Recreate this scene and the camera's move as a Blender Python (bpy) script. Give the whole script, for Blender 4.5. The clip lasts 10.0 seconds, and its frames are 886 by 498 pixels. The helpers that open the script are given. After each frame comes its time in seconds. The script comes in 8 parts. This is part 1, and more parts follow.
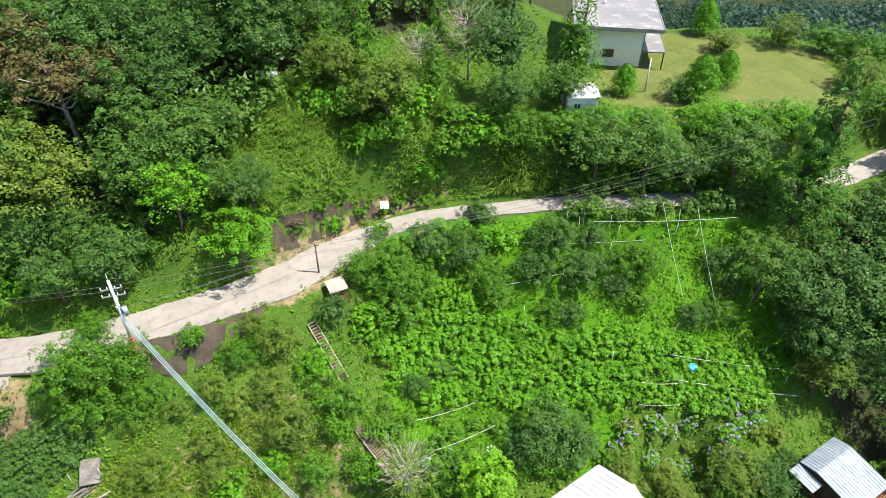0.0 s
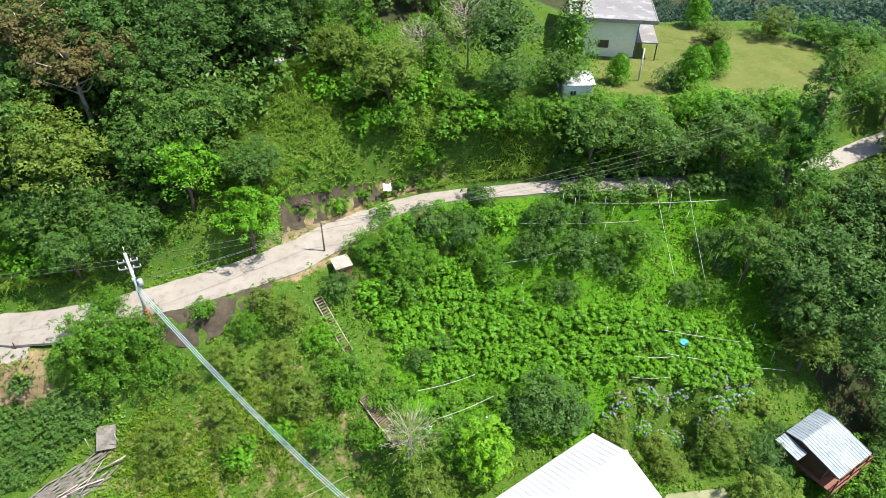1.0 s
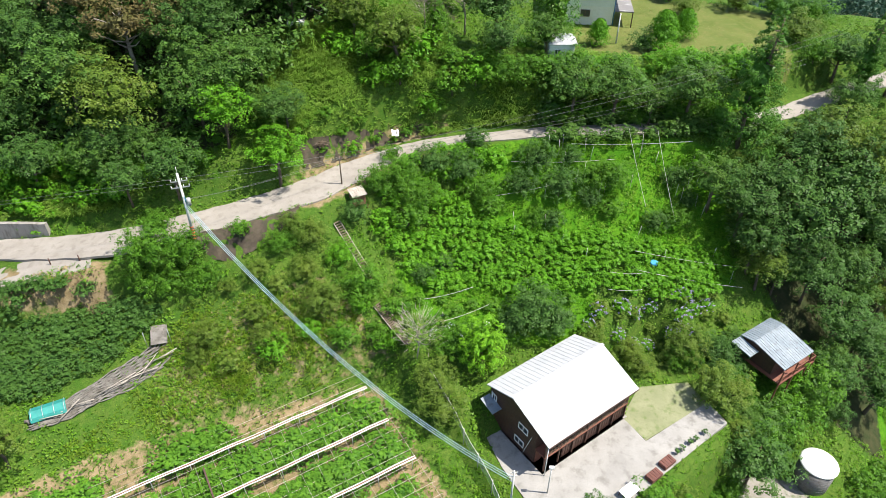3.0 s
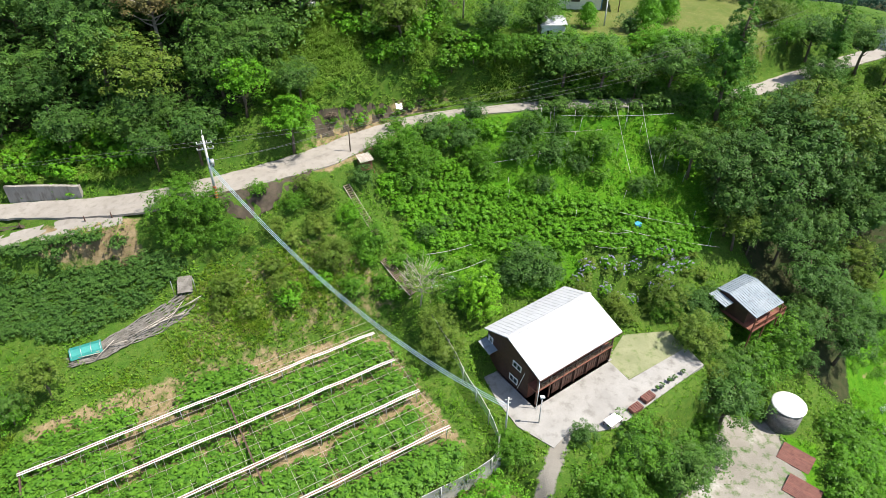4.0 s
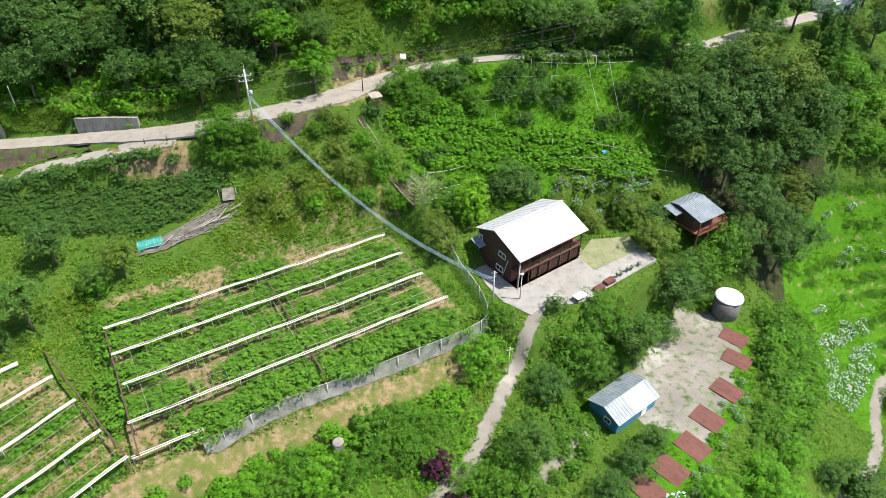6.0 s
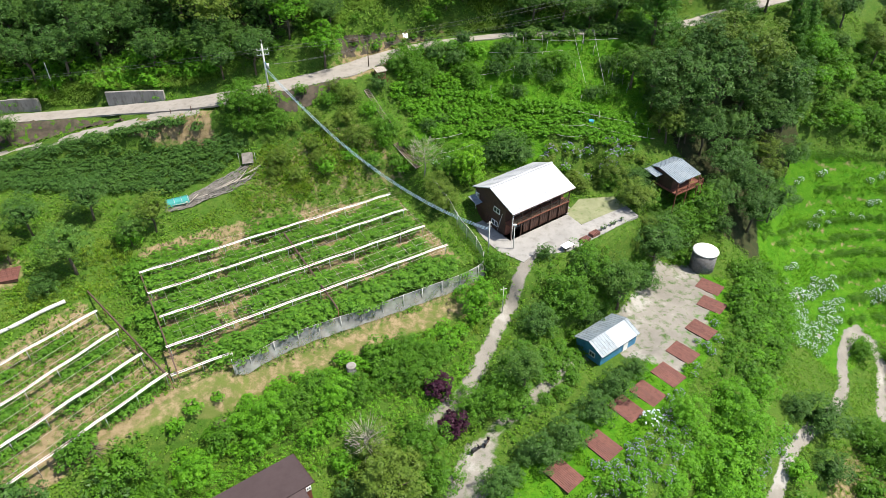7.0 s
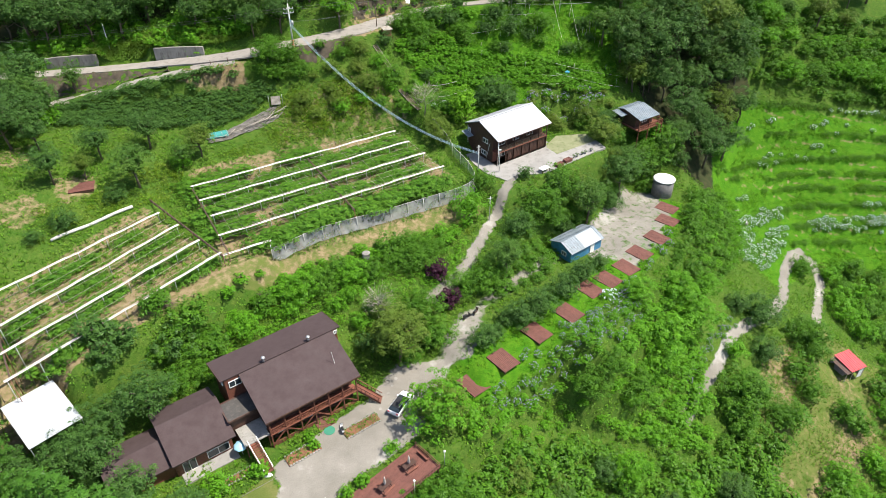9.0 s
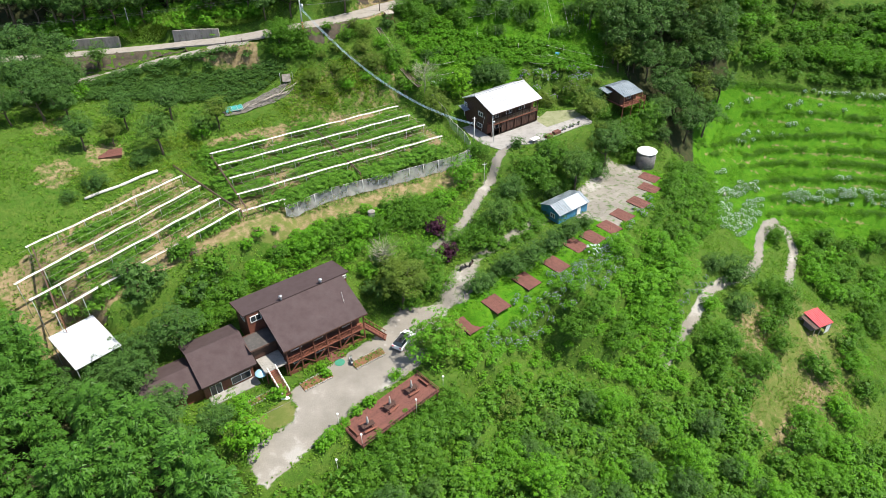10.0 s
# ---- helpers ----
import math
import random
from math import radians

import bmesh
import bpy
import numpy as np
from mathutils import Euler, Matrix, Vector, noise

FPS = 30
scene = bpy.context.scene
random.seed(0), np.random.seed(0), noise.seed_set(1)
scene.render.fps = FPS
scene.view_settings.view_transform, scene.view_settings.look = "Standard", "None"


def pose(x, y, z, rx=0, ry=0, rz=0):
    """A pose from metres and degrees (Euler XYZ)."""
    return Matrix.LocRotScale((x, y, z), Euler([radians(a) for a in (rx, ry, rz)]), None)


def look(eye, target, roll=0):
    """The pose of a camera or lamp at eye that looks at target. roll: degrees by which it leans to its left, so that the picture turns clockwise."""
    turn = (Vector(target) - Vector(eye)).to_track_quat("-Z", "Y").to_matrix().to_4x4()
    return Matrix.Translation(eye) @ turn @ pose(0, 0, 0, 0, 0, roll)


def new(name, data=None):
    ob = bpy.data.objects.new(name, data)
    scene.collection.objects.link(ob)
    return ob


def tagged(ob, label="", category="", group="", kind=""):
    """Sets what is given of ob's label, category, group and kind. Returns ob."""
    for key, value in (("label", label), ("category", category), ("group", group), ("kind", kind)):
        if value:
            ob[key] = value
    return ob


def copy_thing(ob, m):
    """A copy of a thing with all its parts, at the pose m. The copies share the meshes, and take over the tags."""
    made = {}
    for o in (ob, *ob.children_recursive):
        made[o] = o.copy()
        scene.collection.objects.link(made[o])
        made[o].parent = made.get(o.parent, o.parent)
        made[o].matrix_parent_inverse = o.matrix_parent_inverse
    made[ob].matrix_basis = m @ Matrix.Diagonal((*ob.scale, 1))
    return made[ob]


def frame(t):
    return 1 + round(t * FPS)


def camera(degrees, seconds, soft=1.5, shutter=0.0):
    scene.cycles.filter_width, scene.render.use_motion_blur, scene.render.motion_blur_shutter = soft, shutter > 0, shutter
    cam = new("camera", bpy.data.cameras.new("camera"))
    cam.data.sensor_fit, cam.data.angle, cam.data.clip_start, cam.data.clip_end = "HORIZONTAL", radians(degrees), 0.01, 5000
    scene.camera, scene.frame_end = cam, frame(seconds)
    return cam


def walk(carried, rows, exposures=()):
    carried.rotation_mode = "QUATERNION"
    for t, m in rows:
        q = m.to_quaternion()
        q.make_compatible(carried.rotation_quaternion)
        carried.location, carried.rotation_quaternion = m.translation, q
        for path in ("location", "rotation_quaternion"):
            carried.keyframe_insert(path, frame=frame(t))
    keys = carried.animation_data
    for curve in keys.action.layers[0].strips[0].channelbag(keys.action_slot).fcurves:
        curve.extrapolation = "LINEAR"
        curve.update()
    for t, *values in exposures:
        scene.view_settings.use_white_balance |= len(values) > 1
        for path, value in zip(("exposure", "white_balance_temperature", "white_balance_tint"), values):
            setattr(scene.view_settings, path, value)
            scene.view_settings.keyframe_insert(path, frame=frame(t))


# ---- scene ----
cam = camera(67.4, 10.0, soft=0.7)
PATH = [
    (0, (0.94, 0.733, 80.853), (0.891, 2.296, 79.607), 0.3),
    (0.5, (0.894, -0.97, 80.775), (0.847, 0.596, 79.532), 0.4),
    (1, (0.752, -3.147, 80.689), (0.709, -1.58, 79.447), 0.5),
    (1.5, (0.585, -5.976, 80.623), (0.546, -4.408, 79.382), 0.6),
    (2, (0.523, -9.468, 80.584), (0.486, -7.898, 79.346), 0.5),
    (2.5, (0.449, -13.51, 80.513), (0.415, -11.937, 79.278), 0.5),
    (3.8, (0.311, -25.36, 80.339), (0.286, -23.778, 79.116), 0.5),
    (4, (0.325, -27.312, 80.327), (0.299, -25.728, 79.105), 0.5),
    (4.5, (0.344, -32.521, 80.27), (0.321, -30.934, 79.053), 0.5),
    (5, (0.382, -38.084, 80.203), (0.361, -36.493, 78.991), 0.4),
    (5.5, (0.382, -43.857, 80.132), (0.364, -42.262, 78.925), 0.3),
    (5.7, (0.4, -46.245, 80.123), (0.386, -44.65, 78.917), 0.6),
    (6.8, (0.647, -59.71, 80.046), (0.629, -58.11, 78.845), -0.1),
    (7, (0.715, -62.235, 80.055), (0.697, -60.634, 78.856), -0.0),
    (7.5, (0.959, -68.607, 80.098), (0.939, -67.004, 78.902), -0.2),
    (8, (1.242, -74.931, 80.149), (1.221, -73.326, 78.956), -0.3),
    (8.5, (1.549, -81.283, 80.206), (1.526, -79.677, 79.014), -0.4),
    (9, (1.827, -87.737, 80.22), (1.802, -86.13, 79.03), -0.5),
    (9.5, (1.999, -94.174, 80.186), (1.974, -92.564, 78.999), -0.5),
    (10, (2.041, -100.658, 80.147), (2.019, -99.046, 78.963), -0.5),
]
walk(cam, [(t, look(eye, target, roll)) for t, eye, target, roll in PATH],
     exposures=[(0.0, 1.07, 6700, 10), (2.0, 1.0, 6700, 10), (4.0, 0.87, 6700, 10), (10.0, 0.76, 6700, 10)])

# ---- daylight: high sun from the east, clear sky ----
SUN_WAY = Vector((0.47, -0.04, 0.88)).normalized()   # towards the sun
sun = new("sun", bpy.data.lights.new("sun", "SUN"))
sun.data.energy, sun.data.angle, sun.data.color = 5.0, radians(0.5), (1.0, 0.96, 0.88)
sun.matrix_world = look((80, -20, 160), Vector((80, -20, 160)) - SUN_WAY)
world = bpy.data.worlds.new("sky")
scene.world = world
world.use_nodes = True
sky = world.node_tree.nodes.new("ShaderNodeTexSky")
sky.sky_type, sky.sun_disc = "NISHITA", False
sky.sun_elevation = math.asin(SUN_WAY.z)
sky.sun_rotation = math.atan2(SUN_WAY.x, SUN_WAY.y)
world.node_tree.links.new(sky.outputs[0], world.node_tree.nodes["Background"].inputs[0])
world.node_tree.nodes["Background"].inputs[1].default_value = 0.13
# ---- the lie of the land ----
# heights of the hillside on a 25 m lattice, rows from south to north, columns from west to east (-100 to 125)
LAND = np.array([
    [8, 5, 3, -2, -8, -17, -26, -34, -41, -47],
    [14, 11, 8, 6, 1, -12, -22, -29, -36, -42],
    [21, 17, 12, 9.5, 8, -5, -17, -24, -31, -38],
    [26, 24, 18.5, 16, 13, 8, -4, -16, -26, -32],
    [27, 25, 23, 19, 18, 13, 3, -10, -20, -23],
    [30, 31, 33, 35, 27, 25, 16, 3, 1, -2],
    [41, 45, 49, 50, 44, 41, 37, 31, 19, 18],
    [50, 53, 57, 57, 50, 43, 42, 41, 35, 31],
    [56, 57, 58, 55, 46, 36, 30, 28, 30, 31],
])
# level or evenly falling ground cut into it: middle, half length, half width, turn, height, rise along, rise across, bank
PADS = [
    (27, 91.5, 26, 14, 8, 42.3, -0.01, 0.0, 7),      # upper lawn
    (-22.5, 14.5, 24, 10.5, 32.1, 18.4, 0.0, 0.0, 4),   # vine field
    (-45.5, -11.5, 15, 10, 54, 18.0, 0.0, 0.0, 4),      # lower vine field
    (19, 29, 15, 7.5, 37, 17.3, 0.0, 0.0, 3),       # yard of the white-roofed house
    (33, 9, 26, 6.5, 54.4, 8.4, -0.075, 0.0, 8),    # camping bench
    (24.5, 10, 6, 4, 38, 7.9, 0.0, 0.0, 2.5),         # ground of the blue shed
    (4, -16, 10, 6, 40, 9.6, 0.02, 0.0, 7),         # drive
    (-13, -32.5, 19, 10, 38, 8.1, 0.0, 0.0, 3),     # lodge yard
]
ROAD = [(-130, 37, 25.5), (-95, 44, 27), (-82, 44.4, 27.8), (-66, 45.0, 28.9), (-57, 44.8, 29.9), (-48, 44.1, 31.0), (-39.2, 44.0, 32.3), (-31.3, 46.8, 33.0), (-25.8, 49.3, 33.3),
        (-18.4, 53.4, 33.7), (-12.6, 58.6, 34), (-6.2, 63.5, 34.4), (0, 65.1, 35), (6.6, 65.6, 35.6), (14, 66.4, 36), (25, 67.2, 36.2), (40, 69.4, 36.1),
        (49.4, 73.8, 36.0), (58, 78.4, 36.6), (78, 88, 38)]
ROAD_HALF = ((-130, -60, -50, -40, -31, -24, -18, -13, -8, 0, 10, 40, 78), (1.8, 1.8, 2.2, 2.6, 2.3, 2.5, 2.8, 2.5, 1.5, 1.2, 1.3, 1.6, 1.9))   # half width by east
BRANCH = [(-42, 42.7, 31.6), (-47, 41.2, 30.9), (-52, 39.4, 29.9), (-60, 38.3, 28.6), (-68, 36, 27.1), (-80, 32.5, 25.5)]
# edges of the flower terraces in the east, each from west to east
TERRACES = [
    [(77, 31.8), (84, 34), (92, 35.4), (102, 36.6), (126, 37)],
    [(77, 35.6), (85, 37.8), (92, 38.7), (103, 39.7), (126, 40)],
    [(73.5, 37.5), (80, 40.6), (86, 41.8), (94, 42.2), (103, 42.8), (126, 43)],
    [(73, 43), (84, 45.4), (94, 45.4), (103, 45.8), (126, 46)],
    [(65, 42.6), (74, 45.4), (81.5, 47.7), (88, 48.3), (96, 48.4), (103, 48.5), (126, 49)],
    [(60.5, 41), (71.5, 47.8), (78, 50), (87.5, 50.9), (98, 51.3), (104, 52), (126, 52)],
    [(70.5, 51.4), (77, 54.2), (85, 55.5), (96, 56.1), (106, 56), (126, 56)],
    [(72, 58.2), (83, 59.8), (92, 61), (97, 60.9), (106, 61.2), (126, 61)],
]


def ramp(a, b, v):
    s = np.clip((v - a) / (b - a), 0, 1)
    return s * s * (3 - 2 * s)


def spline(a, b, c, d, s):
    return 0.5 * (2 * b + (c - a) * s + (2 * a - 5 * b + 4 * c - d) * s * s + (3 * b - a - 3 * c + d) * s ** 3)


def lattice(x, y):
    rows, cols = LAND.shape
    u, v = np.clip((x + 100) / 25, 0, cols - 1.001), np.clip((y + 75) / 25, 0, rows - 1.001)
    i, j = u.astype(int), v.astype(int)
    at = lambda a, b: LAND[np.clip(j + b, 0, rows - 1), np.clip(i + a, 0, cols - 1)]
    line = [spline(*(at(a, b) for a in (-1, 0, 1, 2)), u - i) for b in (-1, 0, 1, 2)]
    return spline(*line, v - j)


def along(line, x, y):
    """Distance from a line of (x, y, z) points, and the line's height at the nearest place."""
    best, height = np.full(np.shape(x), 1e9), np.zeros(np.shape(x))
    for (ax, ay, az), (bx, by, bz) in zip(line, line[1:]):
        dx, dy = bx - ax, by - ay
        s = np.clip(((x - ax) * dx + (y - ay) * dy) / (dx * dx + dy * dy), 0, 1)
        d = np.hypot(x - ax - s * dx, y - ay - s * dy)
        height = np.where(d < best, az + s * (bz - az), height)
        best = np.minimum(best, d)
    return best, height


def ground(x, y):
    """The height of the ground."""
    x, y = np.asarray(x, float), np.asarray(y, float)
    z = lattice(x, y)
    # terraces with flower beds on the slope in the east: a steep edge, a flatter tread on both sides of it
    for line in TERRACES:
        lx, ly = zip(*line)
        d = y - np.interp(x, lx, ly)
        ends = ramp(lx[0] - 1, lx[0] + 3, x) * (1 - ramp(122, 128, x))
        z = z + ends * 0.62 * (np.tanh(d / 0.32) - np.clip(d / 2.4, -1, 1))
    for cx, cy, hx, hy, turn, pz, rise, cross, bank in PADS:
        c, s = np.cos(np.radians(turn)), np.sin(np.radians(turn))
        u, v = (x - cx) * c + (y - cy) * s, (y - cy) * c - (x - cx) * s
        out = np.hypot(np.maximum(np.abs(u) - hx, 0), np.maximum(np.abs(v) - hy, 0))
        k = 1 - ramp(0, bank, out)
        z = z + k * (pz + rise * u + cross * v - z)
    d, h = along(ROAD, x, y)
    k = 1 - ramp(2.7, 5.5, d)
    z = z + k * (h - z)
    e, h = along(BRANCH, x, y)
    k = (1 - ramp(3.9, 5.4, e)) * (d > 2.0)
    z = z + k * (h - z)
    for x0, x1, top in ((-61, -49.5, 32.4), (-84, -72, 30.6)):   # held up by the concrete walls
        k = ramp(47.6, 48.5, y) * (1 - ramp(52, 57, y)) * ramp(x0 - 2, x0, x) * (1 - ramp(x1, x1 + 2, x))
        z = z + k * np.maximum(top - z, 0)
    far = np.hypot(np.maximum(np.abs(x - 12) - 115, 0), np.maximum(np.abs(y - 25) - 105, 0))   # valley and mountains round about
    return z + ramp(0, 130, far) * (-30 - z) + ramp(260, 1500, far) * (150 + 60 * np.sin(x * 0.004) * np.cos(y * 0.005 + 1))

# ---- materials ----
def nodes_of(name):
    m = bpy.data.materials.new(name)
    m.use_nodes = True
    t = m.node_tree
    return m, t, t.nodes["Principled BSDF"]


def add(t, kind, **put):
    n = t.nodes.new(kind)
    for k, v in put.items():
        n.inputs[k.replace("_", " ")].default_value = v
    return n


def blend(t, factor, a, b):
    """A colour between a and b; each is a colour or a socket."""
    n = t.nodes.new("ShaderNodeMix")
    n.data_type = "RGBA"
    t.links.new(factor, n.inputs[0])
    for socket, v in ((n.inputs[6], a), (n.inputs[7], b)):
        if isinstance(v, tuple):
            socket.default_value = (*v, 1)
        else:
            t.links.new(v, socket)
    return n.outputs[2]


def spread(t, value, a, b, low=0.0, high=1.0):
    n = t.nodes.new("ShaderNodeMapRange")
    n.clamp = True
    t.links.new(value, n.inputs[0])
    for i, v in enumerate((a, b, low, high)):
        n.inputs[i + 1].default_value = v
    return n.outputs[0]


def surface(name, a, b, stain=None, scale=0.6, grain=12.0, rough=0.75, metal=0.0, bump=0.25, world_size=True, stretch=None, random=0.0):
    """Two tones by a broad noise, grain by a fine one, stains over both."""
    m, t, bsdf = nodes_of(name)
    where = t.nodes.new("ShaderNodeNewGeometry").outputs["Position"] if world_size else t.nodes.new("ShaderNodeTexCoord").outputs["Object"]
    if stretch:
        mp = t.nodes.new("ShaderNodeMapping")
        mp.inputs["Scale"].default_value = stretch
        t.links.new(where, mp.inputs[0])
        where = mp.outputs[0]
    broad, fine, spots = (add(t, "ShaderNodeTexNoise", Scale=s, Detail=d, Roughness=0.6) for s, d in ((scale, 4.0), (grain, 3.0), (scale * 3.1, 6.0)))
    for n in (broad, fine, spots):
        t.links.new(where, n.inputs["Vector"])
    colour = blend(t, spread(t, broad.outputs[0], 0.35, 0.65), a, b)
    mean = tuple((p + q) / 2 for p, q in zip(a, b))
    colour = blend(t, spread(t, fine.outputs[0], 0.45, 0.75, 0, 0.5), colour, tuple(0.72 * v for v in mean))
    if stain:
        colour = blend(t, spread(t, spots.outputs[0], 0.52, 0.7, 0, 0.85), colour, stain)
    if random:
        info = t.nodes.new("ShaderNodeObjectInfo")
        colour = blend(t, spread(t, info.outputs["Random"], 0, 1, 0, random), colour, tuple(0.5 * v for v in mean))
    t.links.new(colour, bsdf.inputs["Base Color"])
    t.links.new(spread(t, spots.outputs[0], 0.3, 0.7, max(rough - 0.1, 0.05), min(rough + 0.1, 1)), bsdf.inputs["Roughness"])
    bsdf.inputs["Metallic"].default_value = metal
    if bump:
        b_node = add(t, "ShaderNodeBump", Strength=bump, Distance=0.03)
        t.links.new(fine.outputs[0], b_node.inputs["Height"])
        t.links.new(b_node.outputs[0], bsdf.inputs["Normal"])
    return m


def leaf(name, dark, light, odd, rough=0.45, through_light=0.24):
    """Leaves: tone by leaf, by plant and by broad patches; light passes through them."""
    m, t, bsdf = nodes_of(name)
    geo, info = t.nodes.new("ShaderNodeNewGeometry"), t.nodes.new("ShaderNodeObjectInfo")
    patch = add(t, "ShaderNodeTexNoise", Scale=0.45, Detail=3.0)
    t.links.new(geo.outputs["Position"], patch.inputs["Vector"])
    spray = add(t, "ShaderNodeTexNoise", Scale=1.7, Detail=2.0)
    t.links.new(geo.outputs["Position"], spray.inputs["Vector"])
    tone = t.nodes.new("ShaderNodeMath")
    tone.operation = "MULTIPLY_ADD"
    tone.use_clamp = True
    tone.inputs[1].default_value = 0.5
    t.links.new(geo.outputs["Random Per Island"], tone.inputs[0])
    t.links.new(spread(t, spray.outputs[0], 0.36, 0.64, -0.12, 0.62), tone.inputs[2])
    colour = blend(t, tone.outputs[0], dark, light)
    colour = blend(t, spread(t, patch.outputs[0], 0.4, 0.7, 0, 0.5), colour, odd)
    mean = tuple((p + q) / 2 for p, q in zip(dark, light))
    colour = blend(t, spread(t, info.outputs["Random"], 0, 1, 0, 0.45), colour, tuple(0.75 * v for v in mean))
    t.links.new(colour, bsdf.inputs["Base Color"])
    bsdf.inputs["Roughness"].default_value = rough
    bsdf.inputs["Specular IOR Level"].default_value = 0.14
    thin = t.nodes.new("ShaderNodeBsdfTranslucent")
    t.links.new(blend(t, tone.outputs[0], mean, light), thin.inputs[0])
    both = t.nodes.new("ShaderNodeMixShader")
    both.inputs[0].default_value = through_light
    t.links.new(bsdf.outputs[0], both.inputs[1])
    t.links.new(thin.outputs[0], both.inputs[2])
    t.links.new(both.outputs[0], t.nodes["Material Output"].inputs[0])
    return m


def ground_material():
    """Grass with bare soil where the mesh's soil value is high, and gravel where its gravel value is."""
    m, t, bsdf = nodes_of("meadow")
    where = t.nodes.new("ShaderNodeNewGeometry").outputs["Position"]
    n1, n2, n3 = (add(t, "ShaderNodeTexNoise", Scale=s, Detail=6.0, Roughness=0.65) for s in (0.12, 0.9, 7.0))
    for n in (n1, n2, n3):
        t.links.new(where, n.inputs["Vector"])
    grass = blend(t, spread(t, n1.outputs[0], 0.38, 0.62), (0.042, 0.105, 0.011), (0.075, 0.14, 0.018))
    grass = blend(t, spread(t, n2.outputs[0], 0.42, 0.66, 0, 0.75), grass, (0.105, 0.145, 0.026))
    grass = blend(t, spread(t, n3.outputs[0], 0.46, 0.62, 0, 0.7), grass, (0.025, 0.06, 0.008))
    n4 = add(t, "ShaderNodeTexNoise", Scale=2.6, Detail=5.0, Roughness=0.7)
    t.links.new(where, n4.inputs["Vector"])
    grass = blend(t, spread(t, n4.outputs[0], 0.46, 0.64, 0, 0.75), grass, (0.03, 0.075, 0.008))
    lush = blend(t, spread(t, n2.outputs[0], 0.35, 0.65), (0.04, 0.15, 0.005), (0.085, 0.2, 0.01))
    lush = blend(t, spread(t, n3.outputs[0], 0.46, 0.62, 0, 0.7), lush, (0.022, 0.08, 0.004))
    dirt = blend(t, spread(t, n2.outputs[0], 0.35, 0.65), (0.16, 0.118, 0.06), (0.27, 0.21, 0.12))
    dirt = blend(t, spread(t, n3.outputs[0], 0.45, 0.7, 0, 0.6), dirt, (0.1, 0.07, 0.04))
    stone = blend(t, spread(t, n1.outputs[0], 0.4, 0.6), (0.19, 0.175, 0.15), (0.26, 0.24, 0.21))
    stone = blend(t, spread(t, n3.outputs[0], 0.5, 0.72, 0, 0.35), stone, (0.19, 0.18, 0.155))
    stone = blend(t, spread(t, n1.outputs[0], 0.56, 0.62, 0, 0.8), stone, (0.33, 0.315, 0.29))
    mix = t.nodes.new("ShaderNodeMath")
    mix.operation = "MULTIPLY_ADD"
    mix.inputs[1].default_value, mix.inputs[2].default_value = 1.1, -0.55
    t.links.new(n2.outputs[0], mix.inputs[0])
    colour = grass
    turf = blend(t, spread(t, n1.outputs[0], 0.36, 0.6), (0.075, 0.11, 0.022), (0.12, 0.138, 0.038))
    turf = blend(t, spread(t, n2.outputs[0], 0.5, 0.72, 0, 0.7), turf, (0.17, 0.155, 0.062))
    turf = blend(t, spread(t, n3.outputs[0], 0.48, 0.7, 0, 0.4), turf, (0.06, 0.085, 0.015))
    # woodland leaf litter, darkened so that the shade between trees is in its colour
    shaded_litter = blend(t, spread(t, n2.outputs[0], 0.35, 0.65), (0.022, 0.036, 0.012), (0.05, 0.05, 0.022))
    for key, over in (("shaded_litter", shaded_litter), ("turf", turf), ("lush", lush), ("soil", dirt), ("gravel", stone)):
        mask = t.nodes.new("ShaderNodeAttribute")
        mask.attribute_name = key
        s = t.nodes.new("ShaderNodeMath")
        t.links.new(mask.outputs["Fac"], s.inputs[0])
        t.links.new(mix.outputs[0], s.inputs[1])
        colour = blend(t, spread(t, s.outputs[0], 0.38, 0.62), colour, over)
    t.links.new(colour, bsdf.inputs["Base Color"])
    bsdf.inputs["Roughness"].default_value = 0.9
    bsdf.inputs["Specular IOR Level"].default_value = 0.1
    b_node = add(t, "ShaderNodeBump", Strength=0.6, Distance=0.15)
    t.links.new(n3.outputs[0], b_node.inputs["Height"])
    t.links.new(b_node.outputs[0], bsdf.inputs["Normal"])
    return m


MEADOW = ground_material()
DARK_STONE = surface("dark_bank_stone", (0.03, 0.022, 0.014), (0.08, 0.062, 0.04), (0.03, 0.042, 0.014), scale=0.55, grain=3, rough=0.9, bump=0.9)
CONCRETE = surface("road_concrete", (0.235, 0.212, 0.185), (0.29, 0.265, 0.235), (0.19, 0.168, 0.142), scale=0.35, grain=9, rough=0.9)
PAVING = surface("yard_concrete", (0.235, 0.225, 0.21), (0.3, 0.288, 0.27), (0.16, 0.15, 0.135), scale=0.3, grain=8, rough=0.9)
MOSSY = surface("mossy_concrete", (0.16, 0.175, 0.085), (0.22, 0.225, 0.125), (0.1, 0.14, 0.04), scale=0.35, grain=6, rough=0.9)
OLD_WALL = surface("weathered_wall", (0.22, 0.21, 0.19), (0.31, 0.295, 0.27), (0.14, 0.13, 0.1), scale=0.8, grain=6, rough=0.9)
WHITE_TIN = surface("white_roof_sheet", (0.4, 0.41, 0.43), (0.45, 0.46, 0.48), (0.34, 0.35, 0.365), scale=0.3, grain=20, rough=0.5, bump=0.05)
BROWN_SHINGLE = surface("brown_roof_shingle", (0.05, 0.031, 0.031), (0.058, 0.037, 0.037), (0.046, 0.029, 0.029), scale=0.25, grain=5, rough=0.85, bump=0.06)
